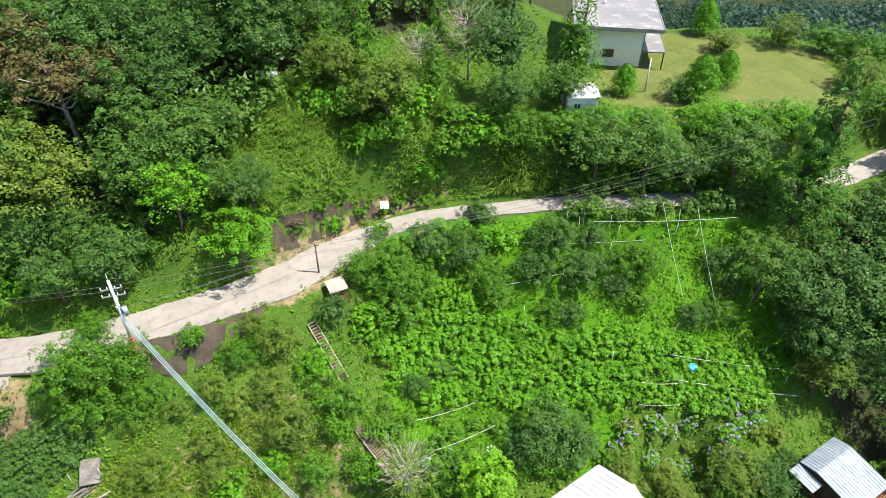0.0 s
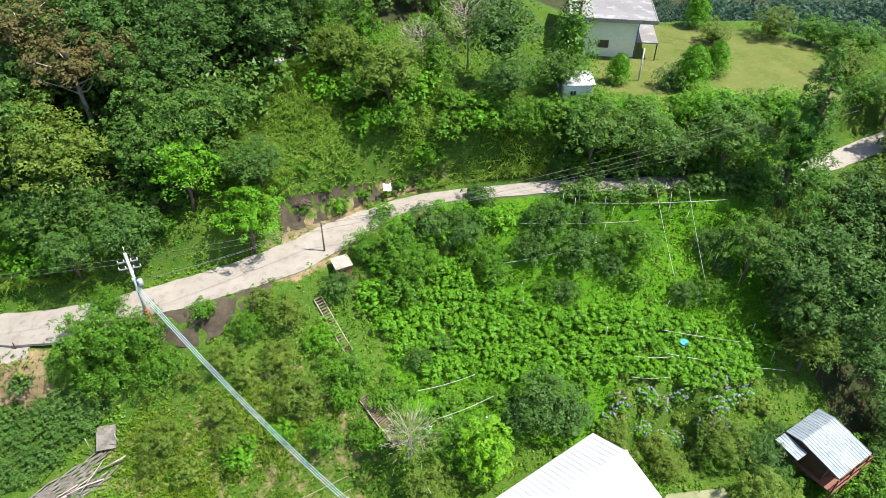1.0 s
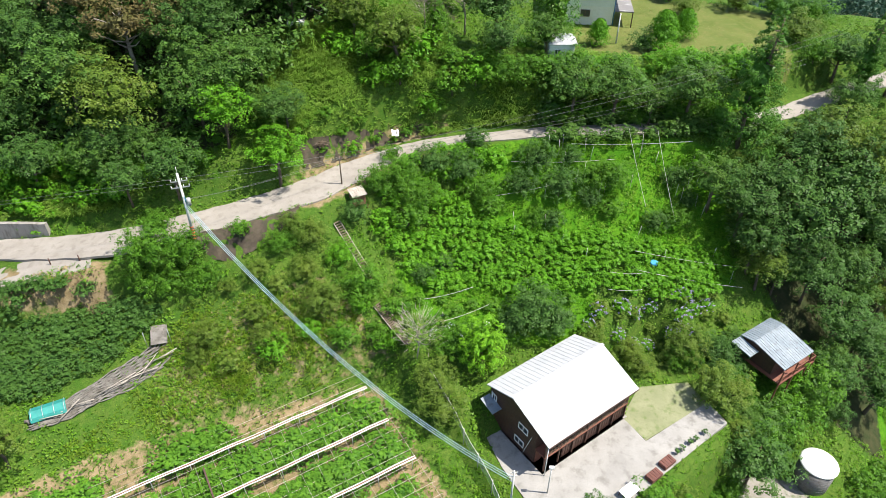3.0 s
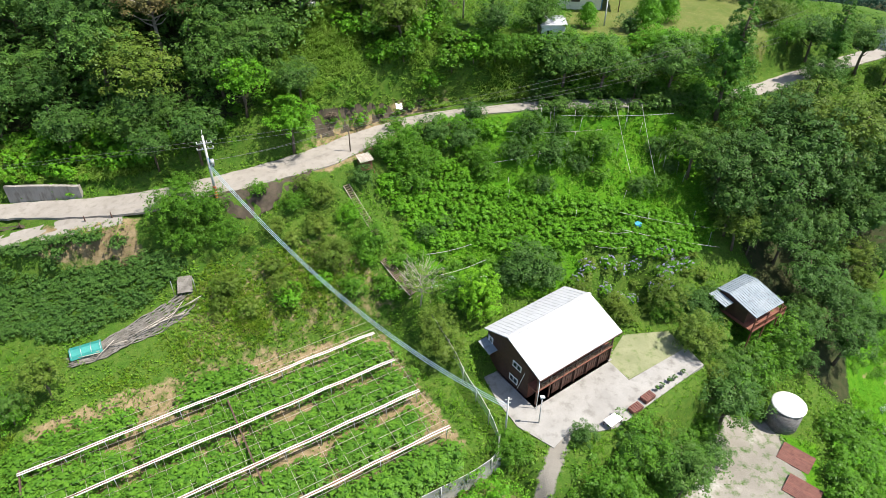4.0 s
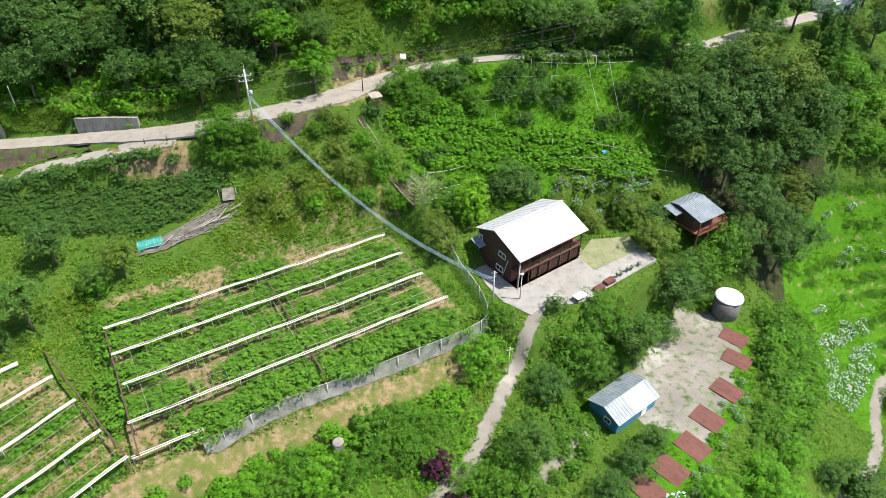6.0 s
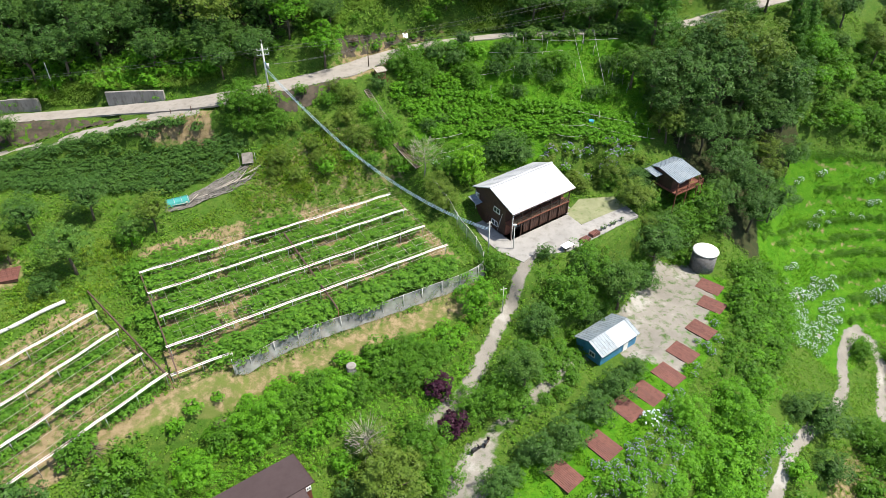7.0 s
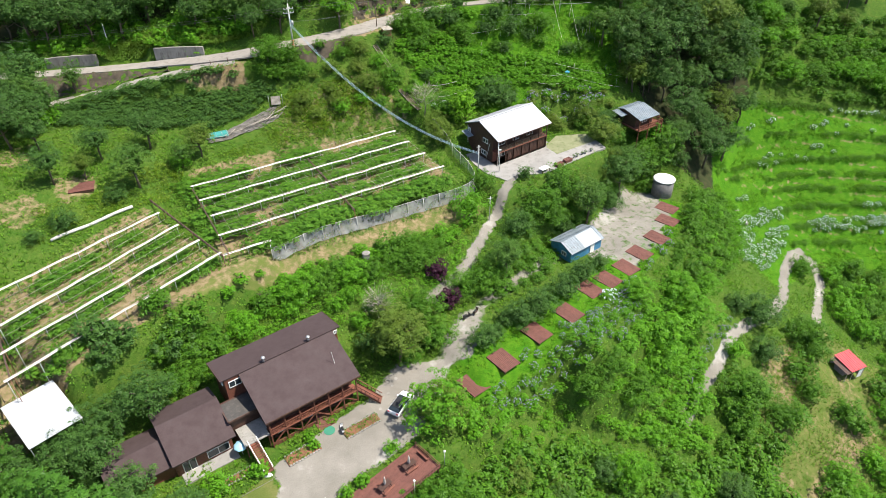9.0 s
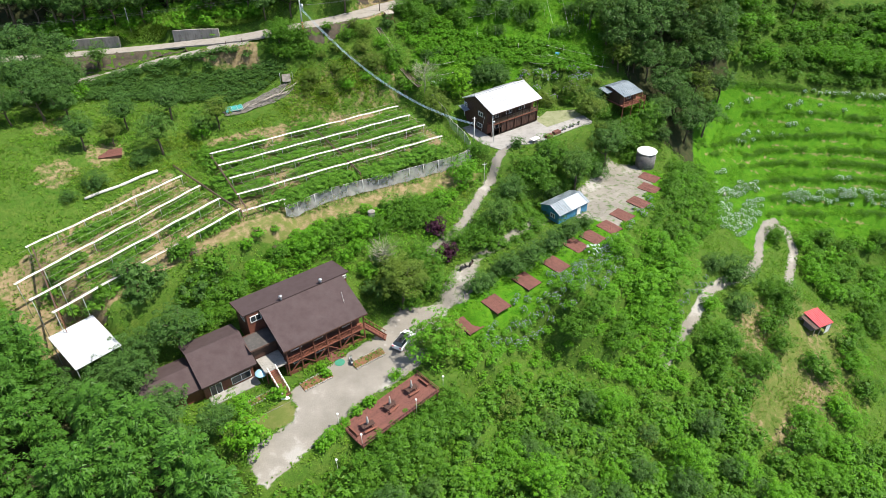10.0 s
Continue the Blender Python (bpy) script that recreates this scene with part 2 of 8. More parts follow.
GREY_TIN = surface("grey_roof_sheet", (0.16, 0.2, 0.23), (0.23, 0.27, 0.3), (0.12, 0.135, 0.15), scale=0.6, grain=10, rough=0.5, bump=0.08)
PALE_TIN = surface("pale_roof_sheet", (0.3, 0.34, 0.37), (0.36, 0.4, 0.43), (0.26, 0.29, 0.31), scale=0.6, grain=10, rough=0.5, bump=0.05)
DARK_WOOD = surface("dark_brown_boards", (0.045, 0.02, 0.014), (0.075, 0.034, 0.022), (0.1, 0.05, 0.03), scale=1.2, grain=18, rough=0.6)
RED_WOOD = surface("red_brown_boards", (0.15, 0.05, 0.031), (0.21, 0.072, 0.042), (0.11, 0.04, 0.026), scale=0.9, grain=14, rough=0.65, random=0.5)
DECK_RED = surface("brick_red_planks", (0.125, 0.046, 0.034), (0.165, 0.062, 0.045), (0.095, 0.036, 0.029), scale=0.7, grain=10, rough=0.8, random=0.4)
BARK = surface("bark", (0.1, 0.075, 0.05), (0.16, 0.12, 0.085), (0.06, 0.05, 0.035), scale=2, grain=20, rough=0.9)
DRY_WOOD = surface("dry_grey_wood", (0.3, 0.26, 0.22), (0.42, 0.37, 0.32), (0.2, 0.17, 0.14), scale=2, grain=20, rough=0.9)
NETTING = surface("old_netting", (0.1, 0.09, 0.075), (0.2, 0.185, 0.165), (0.07, 0.06, 0.05), scale=1.5, grain=9, rough=0.95, bump=0.5)
BEAM_BROWN = surface("brown_steel", (0.055, 0.03, 0.024), (0.09, 0.05, 0.038), (0.12, 0.07, 0.05), scale=2, grain=14, rough=0.8)
STAINED = surface("stained_concrete", (0.2, 0.185, 0.165), (0.31, 0.29, 0.265), (0.12, 0.105, 0.085), scale=0.45, grain=5, rough=0.9, stretch=(1, 1, 0.35))
POST_GREY = surface("concrete_post", (0.42, 0.42, 0.4), (0.55, 0.55, 0.52), (0.3, 0.29, 0.27), scale=1.5, grain=12, rough=0.8)
STEEL = surface("galvanised_steel", (0.42, 0.43, 0.44), (0.55, 0.56, 0.57), (0.3, 0.27, 0.24), scale=2, grain=20, rough=0.45, metal=0.6, bump=0.05)
RUST = surface("rusty_steel", (0.16, 0.07, 0.035), (0.24, 0.11, 0.06), (0.08, 0.04, 0.03), scale=2, grain=20, rough=0.85)
WHITE_FILM = surface("white_rain_cover", (0.44, 0.42, 0.4), (0.53, 0.51, 0.49), (0.3, 0.25, 0.21), scale=0.7, grain=8, rough=0.5, bump=0.1)
WHITE_PAINT = surface("white_paint", (0.72, 0.72, 0.7), (0.8, 0.8, 0.79), (0.6, 0.58, 0.54), scale=1, grain=12, rough=0.5, bump=0.05)
CREAM = surface("cream_render", (0.78, 0.75, 0.58), (0.82, 0.8, 0.66), (0.7, 0.67, 0.52), scale=0.7, grain=8, rough=0.8)
DARK_FELT = surface("dark_felt", (0.05, 0.045, 0.043), (0.07, 0.065, 0.06), (0.1, 0.09, 0.08), scale=0.6, grain=6, rough=0.85)
GREY_FELT = surface("grey_flat_roof", (0.15, 0.145, 0.15), (0.21, 0.205, 0.21), (0.34, 0.335, 0.335), scale=0.16, grain=6, rough=0.85)
BLUE_TIN = surface("blue_wall_sheet", (0.03, 0.16, 0.3), (0.05, 0.22, 0.38), (0.04, 0.12, 0.2), scale=1, grain=8, rough=0.5)
TEAL = surface("teal_tarpaulin", (0.015, 0.19, 0.17), (0.03, 0.25, 0.22), (0.05, 0.22, 0.2), scale=1.2, grain=6, rough=0.5, bump=0.4)
RED_TIN = surface("red_roof_sheet", (0.5, 0.04, 0.05), (0.6, 0.06, 0.07), (0.4, 0.06, 0.06), scale=1, grain=8, rough=0.5)
SLATS = surface("grey_tank_slats", (0.11, 0.105, 0.1), (0.17, 0.165, 0.16), (0.07, 0.065, 0.06), scale=2, grain=14, rough=0.8)
BLACK = surface("black_rubber", (0.012, 0.012, 0.013), (0.02, 0.02, 0.022), None, scale=3, grain=20, rough=0.5, bump=0.05)

GREEN = leaf("green_leaves", (0.03, 0.105, 0.009), (0.1, 0.24, 0.018), (0.09, 0.2, 0.014))
VINE_LEAF = leaf("vine_leaves", (0.0346, 0.12, 0.0144), (0.13, 0.29, 0.0248), (0.108, 0.23, 0.0222))
DEEP = leaf("deep_green_leaves", (0.025, 0.074, 0.014), (0.08, 0.172, 0.034), (0.068, 0.145, 0.022), through_light=0.22)
FRESH = leaf("fresh_green_leaves", (0.045, 0.165, 0.008), (0.13, 0.335, 0.018), (0.12, 0.29, 0.012))
VIVID = leaf("vivid_grass", (0.055, 0.19, 0.007), (0.13, 0.34, 0.012), (0.13, 0.28, 0.012))
WEED = leaf("weed_leaves", (0.06, 0.16, 0.011), (0.135, 0.28, 0.02), (0.16, 0.22, 0.03))
SLOPE_BLADE = leaf("slope_grass", (0.108, 0.2, 0.0144), (0.184, 0.31, 0.0235), (0.27, 0.3, 0.0625), through_light=0.4)
OLIVE = leaf("olive_leaves", (0.062, 0.125, 0.016), (0.135, 0.215, 0.03), (0.15, 0.18, 0.026))
LIME = leaf("lime_leaves", (0.085, 0.25, 0.012), (0.17, 0.37, 0.018), (0.14, 0.31, 0.014))
WOODGREEN = leaf("woodland_leaves", (0.03, 0.085, 0.014), (0.095, 0.205, 0.034), (0.105, 0.18, 0.022), through_light=0.22)
RUSSET = leaf("russet_leaves", (0.085, 0.075, 0.025), (0.16, 0.125, 0.05), (0.085, 0.12, 0.025))
PURPLE_LEAF = leaf("purple_leaves", (0.027, 0.008, 0.0222), (0.0648, 0.02, 0.0365), (0.0432, 0.012, 0.0248))
FEATHER = leaf("cedar_leaves", (0.0346, 0.11, 0.0144), (0.0864, 0.215, 0.0235), (0.0594, 0.16, 0.017))
BLADE = leaf("grass_blades", (0.05, 0.155, 0.009), (0.125, 0.285, 0.016), (0.15, 0.25, 0.026), through_light=0.35)
REED = leaf("silver_grass", (0.14, 0.28, 0.035), (0.26, 0.43, 0.07), (0.32, 0.42, 0.1), through_light=0.5)
LAWN_BLADE = leaf("lawn_grass", (0.14, 0.19, 0.0365), (0.216, 0.26, 0.0625), (0.302, 0.26, 0.108), through_light=0.3)
STRAW = leaf("dry_grass", (0.281, 0.22, 0.108), (0.432, 0.34, 0.199), (0.238, 0.25, 0.082), through_light=0.25)
WHITE_BLOOM = leaf("white_petals", (0.6, 0.66, 0.66), (0.82, 0.84, 0.84), (0.5, 0.64, 0.8), through_light=0.2)
BLUE_BLOOM = leaf("blue_violet_petals", (0.24, 0.22, 0.36), (0.36, 0.35, 0.48), (0.32, 0.24, 0.34), through_light=0.2)
# bluish air haze of the distance is mixed into these leaf tones
HAZED_WOOD = leaf("far_woods", (0.02, 0.055, 0.034), (0.045, 0.1, 0.06), (0.036, 0.08, 0.056))

# ---- kit for meshes ----
rng = np.random.default_rng(11)


def mesh_of(name, bm, material):
    me = bpy.data.meshes.new(name)
    bm.to_mesh(me)
    bm.free()
    for m in material if isinstance(material, (list, tuple)) else [material]:
        me.materials.append(m)
    return me


def part(name, bm, material, parent=None, label=""):
    """One mesh object under a thing or a part."""
    ob = new(name, mesh_of(name, bm, material) if isinstance(bm, bmesh.types.BMesh) else bm)
    ob.parent = parent
    return tagged(ob, label)


def thing(name, label, category, group="", at=None, kind=""):
    ob = new(name)
    ob.empty_display_size = 0.3
    if at is not None:
        ob.matrix_basis = at
    return tagged(ob, label, category, group, kind)


def box(bm, x0, y0, z0, x1, y1, z1, m=None):
    vs = [Vector((x, y, z)) for z in (z0, z1) for x, y in ((x0, y0), (x1, y0), (x1, y1), (x0, y1))]
    vs = [bm.verts.new(m @ v if m else v) for v in vs]
    for f in ((3, 2, 1, 0), (4, 5, 6, 7), (0, 1, 5, 4), (1, 2, 6, 5), (2, 3, 7, 6), (3, 0, 4, 7)):
        bm.faces.new([vs[i] for i in f])
    return bm


def boxes(*dims):
    bm = bmesh.new()
    for d in dims:
        box(bm, *d)
    return bm


def bevelled(bm, width=0.02):
    bmesh.ops.bevel(bm, geom=list(bm.edges), offset=width, segments=1, affect="EDGES")
    return bm


def beam(bm, a, b, w, h=None):
    """A bar of rectangular section from a to b."""
    a, b = Vector(a), Vector(b)
    d = b - a
    m = Matrix.Translation(a) @ d.to_track_quat("X", "Z").to_matrix().to_4x4()
    h = h or w
    return box(bm, 0, -w / 2, -h / 2, d.length, w / 2, h / 2, m)


def tube(bm, pts, radii, sides=6):
    """A round bar through pts, tapering with radii."""
    pts = [Vector(p) for p in pts]
    radii = radii if isinstance(radii, (list, tuple)) else [radii] * len(pts)
    rings = []
    for i, p in enumerate(pts):
        d = pts[min(i + 1, len(pts) - 1)] - pts[max(i - 1, 0)]
        q = d.to_track_quat("Z", "Y").to_matrix()
        rings.append([bm.verts.new(p + q @ Vector((radii[i] * math.cos(a), radii[i] * math.sin(a), 0)))
                      for a in (2 * math.pi * k / sides for k in range(sides))])
    for r, s in zip(rings, rings[1:]):
        for k in range(sides):
            f = bm.faces.new((r[k], r[(k + 1) % sides], s[(k + 1) % sides], s[k]))
            f.smooth = True
    bm.faces.new(rings[0][::-1])
    bm.faces.new(rings[-1])
    return bm


def raw_mesh(name, verts, faces, material, keys=None):
    """A mesh from arrays; all faces have the same number of corners."""
    me = bpy.data.meshes.new(name)
    n, k = faces.shape
    me.vertices.add(len(verts))
    me.vertices.foreach_set("co", np.ascontiguousarray(verts, dtype=np.float32).ravel())
    me.loops.add(n * k)
    me.loops.foreach_set("vertex_index", np.ascontiguousarray(faces, dtype=np.int32).ravel())
    me.polygons.add(n)
    me.polygons.foreach_set("loop_start", np.arange(0, n * k, k, dtype=np.int32))
    for m in material if isinstance(material, (list, tuple)) else [material]:
        me.materials.append(m)
    for key, values in (keys or {}).items():
        me.attributes.new(key, "FLOAT", "POINT").data.foreach_set("value", np.ascontiguousarray(values, dtype=np.float32))
    me.update(calc_edges=True)
    me.validate()
    return me


def unit(v):
    return v / np.maximum(np.linalg.norm(v, axis=-1, keepdims=True), 1e-9)


def leaves(c, n, length, slim=0.5, lean=None):
    """Small leaf blades, three corners each, at places c, facing n."""
    count = len(c)
    n = unit(n)
    t = rng.normal(size=(count, 3)) if lean is None else lean + 0.35 * rng.normal(size=(count, 3))
    t = unit(t - n * np.sum(t * n, axis=1, keepdims=True))
    b = np.cross(n, t)
    length = np.broadcast_to(np.asarray(length, float), (count,))[:, None]
    w = length * slim * 1.25
    v = np.stack([c - t * length * 0.4 - b * w * 0.5, c - t * length * 0.25 + b * w * 0.5, c + t * length * 0.6], axis=1)
    return v.reshape(-1, 3), np.arange(count * 3).reshape(-1, 3)


def ball(count, low=-0.6):
    """Even directions over a sphere above the height low."""
    i = np.arange(count) + 0.5
    z = 1 - (1 - low) * i / count
    a = i * 2.39996 + rng.uniform(0, 6)
    r = np.sqrt(1 - z * z)
    return np.stack([r * np.cos(a), r * np.sin(a), z], axis=1)


def crown(clumps, per, rx, rz, clump, size, low=-0.5, middle=0.0, slim=0.5, rough=0.22, droop=0.0):
    """Leaves in clumps over an uneven crown of half width rx and half height rz round the height middle."""
    d = unit(ball(clumps, low) + 0.15 * rng.normal(size=(clumps, 3)))
    f = 1 + rough * rng.normal(size=(clumps, 1)).clip(-1.6, 1.3)
    f = f * np.where(rng.random((clumps, 1)) < 0.25, 0.72, 1.0)
    centre = d * f * np.array([rx, rx, rz])
    e = unit(rng.normal(size=(clumps, per, 3)) + 0.6 * d[:, None] + np.array([0, 0, 0.75]))
    r = clump * rng.uniform(0.6, 1.5, (clumps, 1, 1)) * rng.uniform(0.72, 1.0, (clumps, per, 1))
    c = centre[:, None] + e * r * np.array([1, 1, 0.75])
    n = e + 0.45 * rng.normal(size=e.shape) + np.array([0, 0, 0.9])
    c, n = c.reshape(-1, 3) + np.array([0, 0, middle]), n.reshape(-1, 3)
    lean = None
    if droop:
        lean = unit(c - np.array([0, 0, middle])) + np.array([0, 0, -droop])
    return leaves(c, n, size * rng.uniform(0.65, 1.35, len(c)), slim, lean=lean)


def inner(count, rx, rz, size, middle):
    """Larger leaves inside a crown, which close it."""
    d = unit(rng.normal(size=(count, 3)))
    c = d * rng.uniform(0.35, 0.8, (count, 1)) * np.array([rx, rx, rz]) + np.array([0, 0, middle])
    return leaves(c, d + 0.4 * rng.normal(size=d.shape), size, 0.7)


def joined(*sets):
    verts, faces, base = [], [], 0
    for v, f in sets:
        verts.append(v)
        faces.append(f + base)
        base += len(v)
    return np.concatenate(verts), np.concatenate(faces)


def inside(poly, x, y):
    """Which of the points lie in a polygon."""
    hit = np.zeros(np.shape(x), bool)
    for (ax, ay), (bx, by) in zip(poly, poly[1:] + poly[:1]):
        cross = ((ay > y) != (by > y)) & (x < (bx - ax) * (y - ay) / ((by - ay) or 1e-9) + ax)
        hit ^= cross
    return hit


def strewn(poly, gap, avoid=()):
    """Random places in a polygon, at least gap apart."""
    xs, ys = [p[0] for p in poly], [p[1] for p in poly]
    got, cells = [], {}
    tries = int(6 * (max(xs) - min(xs)) * (max(ys) - min(ys)) / gap ** 2)
    px, py = rng.uniform(min(xs), max(xs), tries), rng.uniform(min(ys), max(ys), tries)
    ok = inside(poly, px, py)
    for a in avoid:
        ok &= ~inside(a, px, py)
    for x, y in zip(px[ok], py[ok]):
        k = (int(x // gap), int(y // gap))
        near = (q for i in (-1, 0, 1) for j in (-1, 0, 1) for q in cells.get((k[0] + i, k[1] + j), ()))
        if all((x - a) ** 2 + (y - b) ** 2 > gap * gap for a, b in near):
            cells.setdefault(k, []).append((x, y))
            got.append((float(x), float(y)))
    return got

# ---- ground, road, walls ----
def smooth_line(line, gap=1.0):
    """A smooth line through points, about gap between its points."""
    p = np.array([line[0], *line, line[-1]], float)
    out = []
    for i in range(1, len(p) - 2):
        n = max(2, int(np.linalg.norm(p[i + 1] - p[i]) / gap))
        for s in np.arange(n) / n:
            out.append(spline(p[i - 1], p[i], p[i + 1], p[i + 2], s))
    out.append(p[-1])
    return np.array(out)


def near_area(poly, x, y, soft=1.2):
    """1 in a polygon, falling to 0 at the distance soft outside it."""
    d, _ = along([(*p, 0) for p in (*poly, poly[0])], x, y)
    return np.where(inside(poly, x, y), 1.0, 1 - ramp(0, soft, d))


def strip(line, half, x, y, soft=0.6):
    d, _ = along([(*p[:2], 0) for p in line], x, y)
    return 1 - ramp(half - soft / 2, half + soft, d)


VINES_A = [(-44.5, 12.5), (-34, -5.5), (2, 17.5), (-8.5, 34)]
VINES_B = [(-50, 6), (-32, -8), (-53, -38), (-68, -22)]
YARD = [(-21, -52), (-16, -46), (-10.5, -38.5), (-3.5, -32.5), (0.5, -25), (1, -19), (-6, -19), (-9, -25), (-15, -31), (-20.5, -36.8), (-18.9, -39.8), (-19.2, -42.6), (-23.6, -46.4), (-24, -48)]
DRIVE = [(-4, -21), (1.8, -18), (4.8, -12), (6.6, -7.6), (10.6, -4.2), (16.6, 2.1), (20, 7), (26, 14)]
DRIVE_HEAD = [(-1, -20), (3.0, -10), (6.6, -8.0), (6.4, -14), (4.6, -18.8)]
CAMP = [(27, 8), (34, 4), (40, 13), (45, 23), (44, 31), (38, 31), (32, 22), (27, 15)]
FOOT_PATH = [(-1.5, -7.5), (2.5, -3.5), (4.8, 0.7), (6.6, 4.8), (8.6, 9.4), (10.6, 13.2), (12.0, 16.4), (14.2, 22)]
LOOP_PATH = [(70.5, 17.5), (73.5, 25), (77, 30), (80, 31.8), (82.5, 30), (83, 26), (80, 20), (77.2, 14.5)]
HILL_PATH = [(40.5, -16), (43, -12), (48, -6.5), (51, -2), (54, 2), (60, 7), (66, 12), (70.5, 17.5)]


LUSH = [[(4, -27), (16, -17), (30, -4), (44, 16), (48, 27), (45, 28), (41, 18), (27, 2), (14, -10), (2, -21)], [(-27.2, -44.8), (-21.1, -38.2), (-19.5, -39.7), (-19.6, -41.9), (-24.6, -45.2), (-25.4, -47.3)], [(60, 38), (64, 24), (70, 20), (84, 32), (124, 35), (124, 62), (72, 59), (62, 48)], [(4, 53), (20, 51), (38, 51), (37, 64), (14, 64.5), (4, 62)], [(-6, 46), (4, 47), (18, 46), (18, 40), (-2, 40)]]
HOUSE_LAWN = [(20.9, 34.1), (23.4, 36.3), (29.6, 37.2), (31.3, 33.7), (22.8, 28.5)]

MOWN = [(6, 13.2), (-4, 7.2), (-14, 1.4), (-25, -5.4), (-34, -11.5), (-41, -19), (-47, -27), (-53, -36)]   # mown strip below the vine fields
TURF = [(16, 84), (24.5, 93.4), (29, 105.5), (44, 105), (54, 98), (50, 79.5), (36, 78.2), (19.7, 79)]
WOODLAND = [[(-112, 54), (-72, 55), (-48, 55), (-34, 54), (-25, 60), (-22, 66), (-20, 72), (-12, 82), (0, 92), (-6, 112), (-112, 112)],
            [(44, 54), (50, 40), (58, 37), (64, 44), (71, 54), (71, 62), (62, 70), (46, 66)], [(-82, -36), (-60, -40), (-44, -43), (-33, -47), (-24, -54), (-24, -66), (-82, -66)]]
DECKS = [(45.2, 25.0, -40), (43.9, 20.0, -40), (40.1, 13.5, -46), (35.6, 8.0, -46), (32.1, 3.2, -50), (28.2, -0.6, -48), (24.6, -3.6, -50), (20.2, -10.0, -48), (14.8, -14.1, -48), (9.4, -19.7, -50), (5.0, -23.2, -50), (-60.8, 8.3, 20)]


def build_ground():
    core_x, core_y = np.arange(-110, 126, 0.95), np.arange(-76, 131, 0.95)
    grow = np.cumsum(1.2 * 1.22 ** np.arange(32))
    xs = np.concatenate([core_x[0] - grow[::-1], core_x, core_x[-1] + grow])
    ys = np.concatenate([core_y[0] - grow[::-1], core_y, core_y[-1] + grow])
    x, y = (a.ravel() for a in np.meshgrid(xs, ys))
    z = ground(x, y)
    core = (np.abs(x - 8) < 118) & (np.abs(y - 27) < 104)
    rough = sum(a * np.sin(x * f + 1.3 * np.sin(y * f * 0.7)) * np.cos(y * f * 1.1 + p) for a, f, p in ((0.10, 0.9, 0.4), (0.05, 2.1, 1.9)))
    d, _ = along(ROAD, x, y)
    flat = np.maximum(near_area(YARD, x, y), near_area([(4, 24), (10, 18), (20, 20), (34, 32), (20, 38), (3, 30)], x, y))
    z = z + rough * core * (1 - flat) * ramp(1.8, 4, d) - 0.12 * (d < np.interp(x, *ROAD_HALF) + 0.3)
    soil = 0.64 * near_area(VINES_A, x, y) + 0.6 * near_area(VINES_B, x, y)
    soil = np.maximum(soil, 0.75 * near_area([(-52, 40.5), (-40, 40.5), (-39, 37.5), (-52, 36)], x, y))
    soil = np.maximum(soil, 0.66 * (1 - ramp(0.4, 1.4, np.abs(d - 2.9))) * ramp(-24, -18, x) * (1 - ramp(-2, 3, x)) * (y > 50))
    soil = np.maximum(soil, 0.5 * near_area([(-36, -10), (6, 12), (8, 14), (4, 15), (-36, -6.5)], x, y))
    soil = np.maximum(soil, 0.42 * near_area([(-30, 28), (-8, 38), (-16, 42), (-32, 34)], x, y, 5))
    soil = np.maximum(soil, 0.3 * near_area([(62, -22), (82, -8), (90, 8), (78, 12), (62, -4)], x, y, 4))
    soil = np.maximum(soil, 0.62 * near_area([(-45.3, 16.5), (-38, 21.5), (-27.7, 26.6), (-13, 33), (-18.7, 29.4), (-34.1, 18.8), (-44.3, 15)], x, y, 1.5))
    for poly in ([(-66, 8.9), (-61, 12.2), (-58, 8), (-62, 3.8)], [(-78, 16), (-74, 18.5), (-71.5, 13), (-75, 10)], [(-70.4, 1.3), (-66.8, 4.6), (-63.7, 1.2), (-65.6, -2.5), (-69, -3)], [(51.5, -17.6), (54, -15.5), (58, -19.6), (60.4, -23), (54, -24)], [(75, 1), (79, 0.4), (69, -14.5), (60, -24), (64, -24), (80, -9)], [(61, 1.2), (67, 4), (65, -4.8), (61.4, -8.6), (55, -8.5)]):
        soil = np.maximum(soil, 0.52 * near_area(poly, x, y, 1.5))
    for line in TERRACES:
        edge = y - np.interp(x, *zip(*line))
        soil = np.maximum(soil, 0.46 * (1 - ramp(0.25, 0.7, np.abs(edge + 0.2))) * ramp(line[0][0], line[0][0] + 3, x))
    gravel = np.maximum(near_area(YARD, x, y, 0.6), 0.62 * near_area(CAMP, x, y, 1.5))
    gravel = np.maximum(gravel, np.maximum(0.5 * strip(DRIVE, 1.1, x, y), 0.62 * near_area(DRIVE_HEAD, x, y, 0.8)))
    for line, half, weight in ((FOOT_PATH, 0.8, 0.95), (LOOP_PATH, 0.95, 0.95), (HILL_PATH, 0.85, 0.9)):
        gravel = np.maximum(gravel, weight * strip(line, half, x, y))
    lush = np.zeros(len(x))
    for poly in LUSH[:1] + LUSH[2:]:
        lush = np.maximum(lush, 0.85 * near_area(poly, x, y, 2))
    turf = np.maximum(near_area(TURF, x, y, 2.0), near_area(LUSH[1], x, y, 0.5))
    turf = np.maximum(turf, 0.62 * near_area([(60, -26), (84, -12), (90, 6), (78, 12), (62, 2), (56, -10)], x, y, 3))
    turf = np.maximum(turf, 0.8 * strip(MOWN, 1.7, x, y))
    soil = np.maximum(soil, 0.47 * strip(MOWN, 1.5, x, y))
